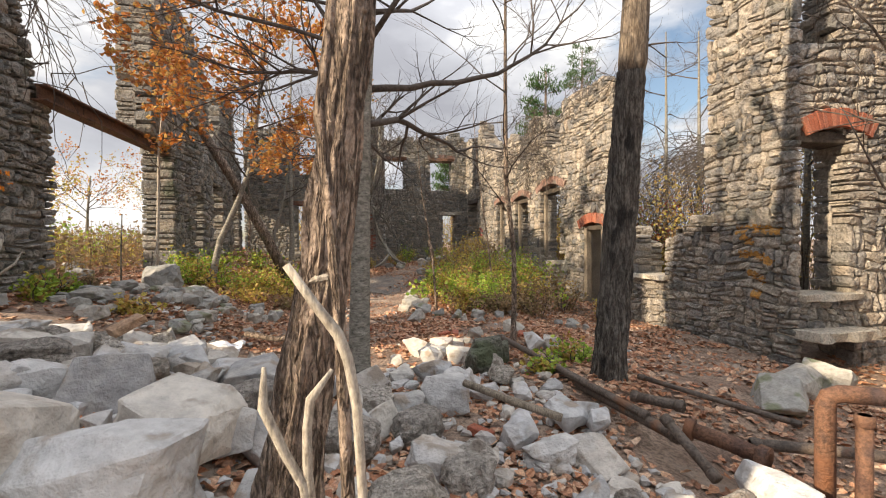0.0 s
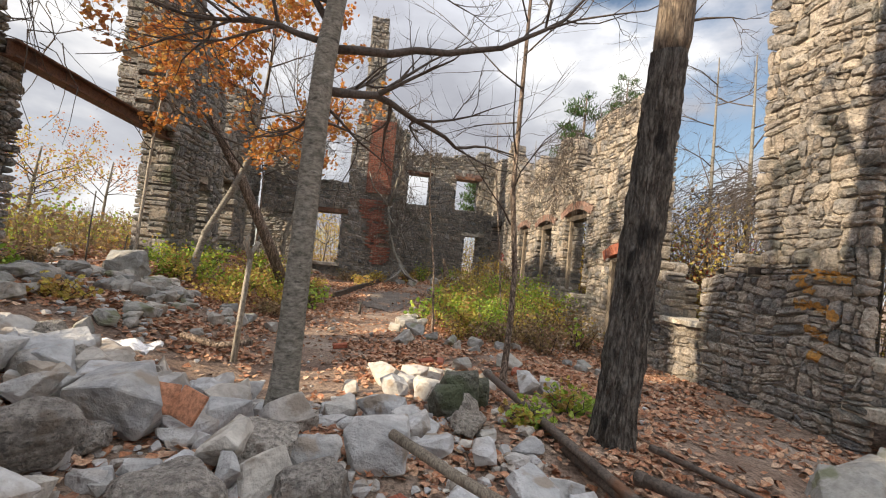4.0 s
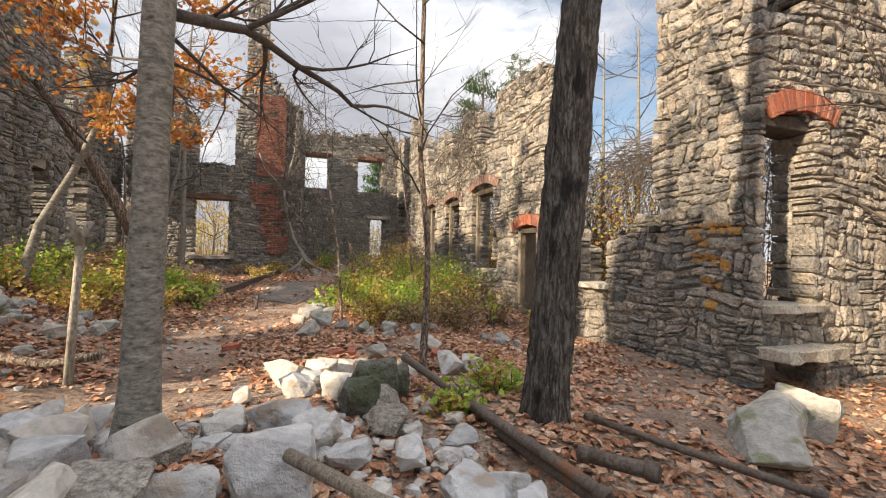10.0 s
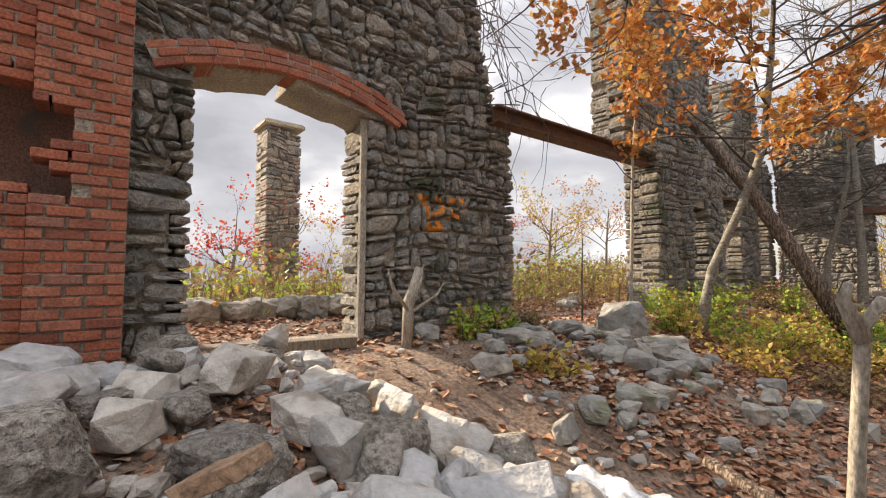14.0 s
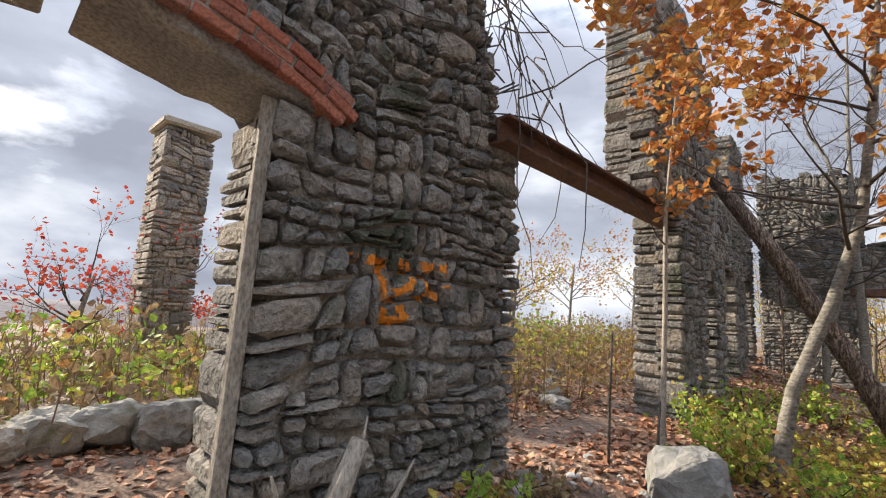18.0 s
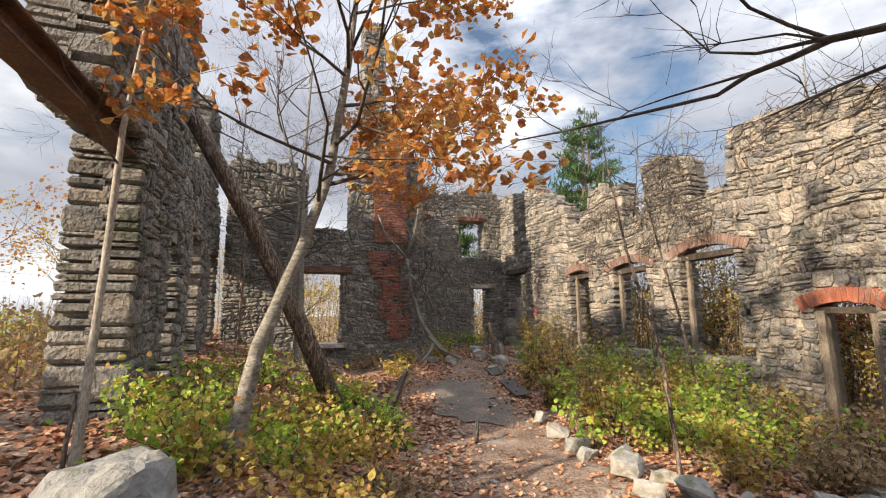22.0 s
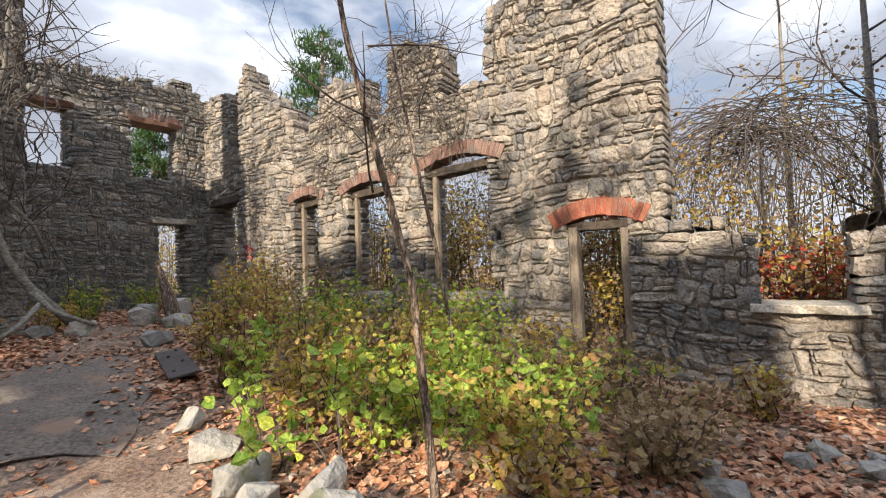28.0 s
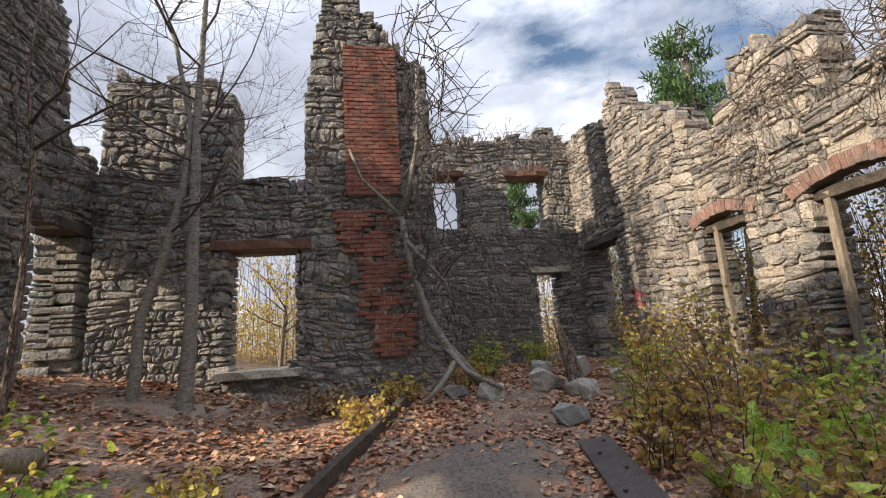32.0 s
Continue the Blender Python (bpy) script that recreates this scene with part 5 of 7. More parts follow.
for x, y, h, r, n, m in ((-3.4, 11.2, 0.6, 0.6, 380, M_GREEN), (-2.7, 11.9, 0.6, 0.7, 420, M_GREEN), (-3.6, 12.2, 0.8, 0.6, 380, M_GREEN), (-2.9, 12.9, 0.6, 0.7, 380, M_YELLOW), (-1.9, 12.8, 0.5, 0.6, 320, M_YELLOW),
                         (-2.2, 13.8, 0.5, 0.7, 320, M_GREEN), (-3.8, 13.5, 0.7, 0.6, 280, M_GREEN), (-2.2, 15.0, 0.6, 0.6, 320, M_GREEN), (-3.0, 15.4, 0.6, 0.7, 320, M_GREEN), (-1.6, 15.6, 0.45, 0.4, 260, M_YELLOW),
                         (-2.5, 10.9, 0.45, 0.5, 260, M_YELLOW), (-1.9, 11.6, 0.35, 0.5, 220, M_BRUSH), (-1.6, 13.9, 0.4, 0.4, 200, M_BRUSH), (-0.3, 17.6, 0.4, 0.4, 220, M_YELLOW), (0.2, 18.6, 0.45, 0.4, 240, M_YELLOW), (-0.8, 18.3, 0.45, 0.5, 220, M_BRUSH),
                         (2.0, 20.5, 0.9, 0.5, 240, M_GREEN), (3.4, 21.2, 0.9, 0.5, 260, M_GREEN), (1.4, 19.6, 0.6, 0.4, 200, M_YELLOW), (4.6, 19.4, 1.4, 0.5, 280, M_YELLOW), (4.7, 18.5, 1.2, 0.4, 220, M_BRUSH), (-4.2, 8.3, 0.4, 0.25, 140, M_GREEN), (-4.15, 7.9, 0.4, 0.2, 120, M_GREEN),
                         (-4.1, 8.7, 0.35, 0.3, 130, M_BRUSH), (-3.2, 8.0, 0.25, 0.3, 120, M_YELLOW), (-4.3, 4.2, 0.5, 0.3, 200, M_GREEN), (-4.4, 3.6, 0.5, 0.4, 200, M_GREEN), (2.1, 6.9, 0.3, 0.3, 160, M_GREEN), (1.5, 6.4, 0.25, 0.25, 120, M_GREEN)):
    shrub(x, y, h, r, n, m, "low " + ("green" if m is M_GREEN else "yellowing" if m is M_YELLOW else "brown") + " undergrowth by the walls", seed, mat2=M_YELLOW if m is M_GREEN else None)
    seed += 3
for x, y, h, n in ((1.5, 12.3, 1.05, 40), (1.95, 11.75, 0.9, 44), (2.35, 11.9, 1.0, 40), (2.9, 11.8, 0.85, 44), (1.15, 12.6, 0.5, 26), (3.6, 11.3, 0.9, 30), (2.5, 11.2, 0.6, 30), (-1.2, 13.4, 0.35, 18), (1.35, 13.1, 0.7, 34), (1.75, 13.7, 0.8, 36), (2.3, 12.9, 0.95, 40), (3.2, 12.4, 0.9, 44), (3.5, 11.9, 0.85, 40), (4.2, 10.9, 0.9, 26), (1.9, 12.9, 0.9, 40), (2.6, 13.6, 1.0, 40), (-1.5, 13.7, 0.62, 44), (-1.4, 14.2, 0.6, 44), (-1.75, 14.6, 0.7, 48), (-2.1, 14.3, 0.75, 48), (-1.9, 13.9, 0.7, 48), (-1.7, 13.4, 0.6, 40), (-2.4, 14.7, 0.7, 44), (-2.3, 15.2, 0.6, 34), (-1.25, 14.9, 0.5, 30), (2.0, 14.6, 0.9, 40), (2.4, 15.0, 1.0, 40), (1.75, 14.1, 0.8, 36)):
    shrub(x, y, h, 0.35, n, M_GREEN, "bright green knotweed with large heart-shaped leaves", seed, size=0.105, stems=4, low=0.35, name="knotweed")
    seed += 3
for x, y in ((-0.72, 2.95), (-1.0, 3.0)):
    shrub(x, y, 0.3, 0.1, 14, M_GREEN, "small green weed growing between the rocks", seed, size=0.09, stems=2, name="weed")
    seed += 3

# brush outside the left wall and behind the right wall, too thick to count


def outer_brush():
    rng = np.random.RandomState(12)
    for name, mat, count, box, hgt, lab in (
            ("dry_brush", M_BRUSH, 15000, (-16, -5.4, 2, 24), 1.0, "tall dry brown brush and grass outside the wall"),
            ("yellow_brush", M_YELLOW, 5000, (-14, -5.6, 2, 24), 0.9, "yellow-green weeds outside the wall"),
            ("green_brush", M_GREEN, 7000, (-13, -7.4, 2, 20), 1.0, "green leafy weeds outside the wall"),
            ("thicket", M_BRUSH, 34000, (6.3, 10.5, 8.0, 27), 4.2, "brown thicket behind the ruined wall"),
            ("green_thicket", M_YELLOW, 30000, (6.3, 9.5, 8.5, 27), 3.8, "yellowing thicket behind the ruined wall"),
            ("east_brush", M_BRUSH, 16000, (9.9, 17, -8, 8.5), 1.9, "brown brush beyond the annex"),
            ("east_weeds", M_YELLOW, 10000, (9.9, 16, -8, 8.5), 1.6, "yellowing weeds beyond the annex"),
            ("north_thicket", M_YELLOW, 24000, (-5, 8, 23.7, 27), 2.8, "brown thicket beyond the end wall")):
        xs, ys = rng.uniform(box[0], box[1], count), rng.uniform(box[2], box[3], count)
        spots = []
        for x, y in zip(xs, ys):
            if -6.8 < x < -5.0 and 3 < y < 10.4:
                continue
            clump = 0.5 + 0.9 * max(0, noise.noise((x * 0.5, y * 0.5, 2)) + 0.3)
            spots.append((x, y, ground(x, y) + rng.rand() ** (1.3 if box[0] < -7 else 1.0) * hgt * clump))
        ob = scatter_leaves(name, np.array(spots), 0.10 if box[0] < -7 else 0.068, mat, 3, False)
        tagged(ob, lab, "brush", kind="stuff")
    soup = Soup()
    for _ in range(2600):
        x, y = rng.uniform(-15, -5.5), rng.uniform(2, 24)
        if -6.8 < x < -5.0 and 3 < y < 10.4:
            continue
        h, z = rng.uniform(0.4, 1.2), ground(x, y)
        d = rng.normal(0, 0.12, 2)
        soup.add(*tube([(x, y, z - 0.03), (x + d[0] * 0.5, y + d[1] * 0.5, z + h * 0.6), (x + d[0] * 1.4, y + d[1] * 1.4, z + h)], [0.006, 0.005, 0.002], 4))
    stems = Soup()
    for _ in range(1000):
        x, y = rng.uniform(6.6, 11), rng.uniform(8, 26)
        if rng.rand() < 0.3:
            x, y = rng.uniform(-5, 9), rng.uniform(24, 28)
        h, z = rng.uniform(1.4, 4.6), ground(x, y)
        d = rng.normal(0, 0.35, 2)
        stems.add(*tube([(x, y, z - 0.05), (x + d[0] * 0.5, y + d[1] * 0.5, z + h * 0.6), (x + d[0] * 1.6, y + d[1] * 1.6, z + h)], [0.009, 0.007, 0.003], 4))
    tagged(link("thicket_stems", stems.mesh("thicket_stems"), M_TWIG), "bare grey-brown stems of the thicket behind the walls", "brush", kind="stuff")
    tagged(link("dry_grass", soup.mesh("dry_grass"), M_BRUSH), "dry upright grass and weed stalks outside the wall", "grass", kind="stuff")


outer_brush()

# ---- trees ----


def limb(soup, twigs, start, way, length, radius, rng, depth, ends, droop=0.0, sides=6, kids=(3, 5), line=None):
    """One limb into soup, and its twigs, branching on, into twigs. line: its points, where they are known."""
    n = 5 if depth else 4
    if line:
        pts = []
        for p, q in zip(line, line[1:]):
            pts += [p.lerp(q, 0.33 * i) + Vector(rng.normal(0, 0.012, 3)) for i in range(3)]
        pts.append(line[-1])
        n = len(pts) - 1
    else:
        pts, p, d = [Vector(start)], Vector(start), Vector(way).normalized()
        for i in range(n):
            d = (d + Vector((rng.normal(0, 0.16), rng.normal(0, 0.16), rng.normal(0.03, 0.12) - droop))).normalized()
            p = p + d * (length / n)
            pts.append(p.copy())
    radii = [radius * (1 - 0.8 * i / n) for i in range(n + 1)]
    soup.add(*tube(pts, radii, sides))
    if depth:
        for _ in range(rng.randint(kids[0], kids[1] + 1) * (2 if line else 1)):
            i = rng.randint(1, n + 1)
            side = Vector((rng.normal(), rng.normal(), rng.normal(0.25, 0.6)))
            d2 = (pts[i] - pts[i - 1]).normalized() * 0.9 + side.normalized() * 0.8
            limb(twigs, twigs, pts[i], d2, length * rng.uniform(0.4, 0.65), max(0.0025, radii[i] * 0.65), rng, depth - 1, ends, droop, max(4, sides - 2), kids)
    else:
        ends.extend(pts[1:])


def tree(name, label, trunk, radii, bark, branches, seed, leaf=None, leaves_per=2, leaf_size=0.1, depth=2, sides=16, droop=0.0, twig=None, kids=(3, 5), category="tree", wob=0.14, furrow=0.0):
    """trunk: points from the ground up. branches: (start, way, length, radius)."""
    rng = np.random.RandomState(seed)
    at = Vector(trunk[0])
    thing = tagged(empty(name, at), label, category)
    pts = [Vector(p) - at for p in trunk]
    fine, fr = [], []
    for i in range(len(pts) - 1):
        steps = max(2, int((pts[i + 1] - pts[i]).length / (0.04 if furrow else 0.12)))
        for s in range(steps):
            t = s / steps
            fine.append(pts[i].lerp(pts[i + 1], t))
            fr.append(radii[i] * (1 - t) + radii[i + 1] * t)
    fine.append(pts[-1])
    fr.append(radii[-1])
    fr = [r * (1 + 0.55 * math.exp(-max(0, p.z) / 0.18)) if p.z < 0.8 else r for i, (r, p) in enumerate(zip(fr, fine))]
    soup = Soup()
    tv, tf = tube(fine, fr, sides, 0 if furrow else wob, seed)
    if furrow:
        moved = []
        for i, p in enumerate(tv):
            c = fine[i // sides]
            out = p - c
            k = 6.28 * (i % sides) / sides
            ridge = abs(noise.noise((math.cos(k) * 4.6, math.sin(k) * 4.6, c.z * 3.4 + seed))) * 2.0 + 0.4 * noise.noise((math.cos(k) * 9, math.sin(k) * 9, c.z * 11))
            moved.append(c + out * (1 + furrow * (ridge - 0.35)))
        tv = moved
    soup.add(tv, tf)
    link("trunk", soup.mesh("trunk", True), bark, thing)
    ends = []
    if branches:
        twigs = Soup()
        for start, way, length, radius in branches:
            soup = Soup()
            if isinstance(way, list):
                limb(soup, twigs, None, None, length, radius, rng, depth, ends, droop, 8, kids, [Vector(p) - at for p in [start] + way])
            else:
                limb(soup, twigs, Vector(start) - at, way, length, radius, rng, depth, ends, droop, 6, kids)
            link("limb", soup.mesh("limb", True), twig or bark, thing)
        if twigs.n:
            link("twig_growth", twigs.mesh("twig_growth", True), twig or bark, thing)["kind"] = "stuff"
    if leaf and ends:
        spots = [tuple(e + Vector(rng.normal(0, 0.07, 3))) for e in ends for _ in range(leaves_per)]
        scatter_leaves("crown", np.array(spots), leaf_size, leaf, seed, False, thing)
    return thing


def fan(at, count, rng, length, radius, up=0.35, lo=0.0):
    """Branch starts round a trunk top."""
    out = []
    for i in range(count):
        a = 6.28 * i / count + rng.uniform(-0.4, 0.4)
        out.append((Vector(at) + Vector((0, 0, rng.uniform(lo, 0))), (math.cos(a), math.sin(a), rng.uniform(up - 0.2, up + 0.4)), length * rng.uniform(0.7, 1.2), radius * rng.uniform(0.7, 1.1)))
    return out


tr = random.Random(9)
tree("oak_tree", "leaning tree with deeply furrowed brown bark and a scar", [(-0.97, 3.62, 0.35), (-0.92, 3.56, 0.74), (-0.86, 3.53, 1.1), (-0.80, 3.51, 1.42), (-0.74, 3.52, 1.9), (-0.67, 3.54, 2.5), (-0.5, 3.6, 4.2), (-0.4, 3.7, 6.5)],
     [0.105, 0.094, 0.084, 0.078, 0.073, 0.07, 0.06, 0.035], M_BARK, fan((-0.48, 3.6, 4.1), 9, tr, 2.4, 0.028, 0.2, -0.5), 1, sides=80, furrow=0.2, depth=3, twig=M_TWIG)
soup = Soup()
soup.add(*tube([(-0.86, 3.475, 1.405), (-0.84, 3.450, 1.41), (-0.815, 3.440, 1.42), (-0.79, 3.440, 1.425), (-0.765, 3.452, 1.43), (-0.75, 3.475, 1.43)], [0.004, 0.012, 0.016, 0.015, 0.013, 0.004], 9, 0.5, 5))
tagged(link("bark_scar", soup.mesh("bark_scar"), M_PALEBARK), "pale bare wood where the furrowed bark is torn", "scar")
tree("sapling", "thin bare grey sapling beside the furrowed tree", [(-0.72, 3.06, 0.6), (-0.75, 3.04, 1.41), (-0.77, 3.04, 1.65), (-0.79, 3.04, 1.85), (-0.77, 3.04, 2.0), (-0.74, 3.05, 2.3), (-0.7, 3.1, 4.0)], [0.016, 0.015, 0.014, 0.014, 0.013, 0.012, 0.008], M_BARK, fan((-0.72, 3.06, 3.0), 4, tr, 1.2, 0.01), 2, sides=10, wob=0.05)
soup = Soup()
soup.add(*tube([(-0.86, 2.95, 1.49), (-0.80, 2.95, 1.40), (-0.75, 2.95, 1.33), (-0.73, 2.95, 1.27), (-0.71, 2.95, 1.16), (-0.70, 2.95, 0.96), (-0.69, 2.96, 0.5)], [0.009, 0.0115, 0.0135, 0.0125, 0.0115, 0.0115, 0.012], 10, 0.2, 3))
ob = link("dead_limb", soup.mesh("dead_limb", True), M_PALEBARK)
tagged(ob, "peeled pale dead limb leaning against the furrowed tree", "branch")
for k, pts in enumerate((((-0.85, 3.2, 0.86), (-0.90, 3.2, 0.96), (-0.955, 3.2, 1.09), (-0.95, 3.2, 1.2)), ((-0.84, 3.2, 0.9), (-0.84, 3.2, 1.02), (-0.83, 3.2, 1.10), (-0.77, 3.2, 1.18)))):
    soup = Soup()
    soup.add(*tube([(pts[0][0] + 0.03, 3.24, 0.55)] + list(pts), [0.014] * len(pts) + [0.006], 7, 0.1, k))
    tagged(link("bent_root", soup.mesh("bent_root", True), M_PALEBARK), "bent pale root shoot at the foot of the tree", "branch")

rb = np.random.RandomState(31)
tree("beech_tree", "smooth grey beech with ringed bark and bare spreading limbs", [(-0.59, 6.28, 0.0), (-0.575, 6.28, 0.5), (-0.55, 6.26, 1.5), (-0.53, 6.25, 2.55), (-0.52, 6.25, 2.9), (-0.46, 6.28, 3.6), (-0.3, 6.3, 6.0)],
     [0.118, 0.102, 0.09, 0.086, 0.084, 0.072, 0.036], M_BEECH,
     [((-0.5, 6.34, 3.05), [(0.2, 6.4, 3.16), (0.95, 6.45, 3.36), (1.55, 6.5, 3.75), (2.2, 6.6, 4.5)], 2.6, 0.038), ((-0.52, 6.36, 2.7), [(-0.1, 6.8, 2.92), (0.3, 7.2, 2.86), (0.85, 7.8, 2.82), (1.3, 8.2, 2.95), (2.2, 9.2, 3.2)], 2.4, 0.04),
      ((-0.52, 6.3, 2.8), [(-0.62, 6.9, 2.72), (-0.77, 7.8, 2.76), (-0.87, 8.4, 2.93), (-0.95, 8.85, 2.9), (-1.2, 10.3, 3.2)], 2.2, 0.03),
      ((-0.55, 6.3, 3.1), [(-1.1, 6.35, 3.2), (-1.6, 6.4, 3.15), (-2.2, 6.5, 3.35)], 1.8, 0.028), ((-0.5, 6.3, 3.2), (-0.75, 0.3, 0.7), 2.2, 0.032),
      ((-0.45, 6.3, 3.5), (0.7, -0.3, 0.75), 2.4, 0.03), ((-0.4, 6.3, 3.8), (0.5, 0.8, 0.6), 2.6, 0.03), ((-0.4, 6.3, 4.1), (-0.3, 0.9, 0.6), 2.6, 0.026), ((-0.4, 6.3, 4.3), (0.8, 0.6, 0.35), 2.8, 0.026), ((-0.35, 6.3, 4.7), (-0.8, -0.2, 0.5), 2.4, 0.024), ((-0.3, 6.3, 5), (0.9, -0.2, 0.5), 2.6, 0.024), ((-0.5, 6.3, 3.4), (-0.95, -0.2, 0.25), 3.2, 0.024), ((-0.48, 6.3, 3.8), (-0.9, 0.45, 0.3), 3.4, 0.022), ((-0.45, 6.3, 4.2), (-0.9, -0.5, 0.3), 3.2, 0.022), ((-0.4, 6.3, 4.5), (-0.7, -0.7, 0.2), 3.0, 0.02), ((-0.4, 6.3, 4.6), (-1.0, 0.1, 0.4), 3.4, 0.02), ((-0.4, 6.3, 4.4), (0.5, -0.8, 0.3), 2.8, 0.02)],
     32, sides=20, wob=0.05, depth=3, twig=M_TWIG, kids=(4, 5))
dark_tree = tree("dark_dead_tree", "tall dark tree with rough blackened bark and pale lichen", [(2.13, 6.25, -0.3), (2.17, 6.18, 0.7), (2.21, 6.11, 1.75), (2.25, 5.97, 3.3)],
     [0.175, 0.162, 0.152, 0.138], M_BLACKBARK, [((2.26, 5.93, 3.55), (0.9, -0.3, 0.1), 0.5, 0.014), ((2.28, 5.9, 4.3), (0.7, 0.5, 0.5), 2.2, 0.03), ((2.3, 5.88, 4.8), (-0.7, 0.4, 0.5), 2.2, 0.03)], 33, sides=64, furrow=0.16, depth=2, twig=M_TWIG)
soup = Soup()
soup.add(*tube([Vector(p) - Vector((2.13, 6.25, -0.3)) for p in ((2.249, 5.975, 3.24), (2.255, 5.955, 3.4), (2.265, 5.93, 3.8), (2.3, 5.85, 5.2), (2.35, 5.7, 7.5))], [0.125, 0.142, 0.136, 0.115, 0.07], 24, 0.08, 3))
link("stripped_trunk", soup.mesh("stripped_trunk", True), M_OLDTRUNK, dark_tree, "brown stripped upper trunk")
tree("maple_sapling", "slender brown sapling with bare branches", [(1.66, 7.82, -0.1), (1.74, 7.95, 0.7), (1.78, 8.05, 1.4), (1.7, 8.15, 2.4), (1.74, 8.25, 4.0), (1.8, 8.35, 7.0)],
     [0.042, 0.038, 0.036, 0.034, 0.028, 0.012], M_BARK, [((1.72, 8.2, 2.0 + 0.45 * i), (rb.normal(), rb.normal(), 0.5), 1.5 + 0.1 * i, 0.012) for i in range(9)], 34, sides=12, wob=0.08, depth=2, twig=M_TWIG, droop=0.02)
tree("slim_sapling", "slim pale sapling rising from the bed", [(1.3, 11.3, 0.0), (1.22, 11.35, 1.3), (1.05, 11.6, 2.6), (0.95, 11.9, 4.6)], [0.024, 0.021, 0.016, 0.006], M_BARK,
     [((1.1, 11.5, 1.8 + 0.4 * i), (rb.normal(), rb.normal(), 0.5), 1.0, 0.007) for i in range(6)], 35, sides=8, depth=1, twig=M_TWIG)
tree("slim_sapling", "slim pale sapling rising from the bed", [(3.0, 12.3, 0.1), (2.9, 12.5, 1.6), (2.75, 12.8, 3.4), (2.7, 13.0, 5.0)], [0.023, 0.02, 0.014, 0.005], M_BARK,
     [((2.85, 12.6, 1.8 + 0.5 * i), (rb.normal(), rb.normal(), 0.4), 1.1, 0.007) for i in range(6)], 36, sides=8, depth=1, twig=M_TWIG)
tree("orange_oak", "young oak with orange autumn leaves and a pale forked trunk", [(-3.2, 11.25, 0.8), (-3.05, 11.3, 1.6), (-2.75, 11.5, 2.4), (-2.5, 11.65, 3.2), (-2.35, 11.6, 4.4), (-2.2, 11.5, 6.2)], [0.066, 0.056, 0.05, 0.046, 0.034, 0.013], M_BEECH,
     [((-2.5, 11.65, 3.1), (0.9, -0.5, 0.15), 1.9, 0.022), ((-2.48, 11.62, 3.3), (-0.8, -0.7, 0.2), 1.8, 0.022), ((-2.45, 11.6, 3.5), (0.3, -1.0, 0.1), 2.1, 0.022), ((-2.4, 11.6, 3.9), (0.8, 0.6, 0.4), 1.7, 0.02), ((-2.35, 11.6, 4.2), (-0.8, 0.2, 0.5), 1.6, 0.018),
      ((-2.33, 11.58, 4.5), (0.5, -0.8, 0.4), 1.8, 0.018), ((-2.3, 11.55, 4.9), (0.7, 0.3, 0.6), 1.5, 0.015), ((-2.3, 11.55, 5.2), (-0.6, -0.5, 0.6), 1.5, 0.014), ((-2.45, 11.62, 3.2), (0.2, 0.9, 0.2), 1.5, 0.018), ((-2.6, 11.6, 2.9), (-0.2, -1.0, 0.1), 2.0, 0.02), ((-2.35, 11.6, 4.3), (-0.2, -1.0, 0.4), 2.2, 0.02), ((-2.3, 11.55, 5.0), (0.2, -0.9, 0.5), 2.0, 0.016)],
     37, leaf=M_OAK, leaves_per=3, leaf_size=0.092, sides=12, depth=3, twig=M_TWIG, kids=(3, 4))
tree("wall_sapling", "thin sapling growing against the ruined pier", [(-4.12, 11.15, 0.8), (-4.1, 11.25, 2.2), (-4.1, 11.33, 3.3), (-3.95, 11.4, 5.2)], [0.03, 0.027, 0.022, 0.008], M_PALEBARK,
     [((-4.1, 11.3, 3.0), (-0.3, -0.9, 0.3), 1.0, 0.01), ((-4.05, 11.35, 3.6), (0.5, 0.3, 0.7), 1.2, 0.01), ((-4.0, 11.38, 4.2), (0.4, -0.6, 0.6), 1.1, 0.008)], 38, sides=8, depth=1, twig=M_TWIG)
soup = Soup()
soup.add(*tube([(-2.1, 14.0, 0.6), (-2.55, 13.9, 1.6), (-3.25, 13.75, 3.0), (-4.05, 13.6, 4.4)], [0.14, 0.125, 0.11, 0.10], 14, 0.12, 5))
tagged(link("leaning_log", soup.mesh("leaning_log", True), M_BARK), "fallen dark log leaning against the mossy wall", "log")
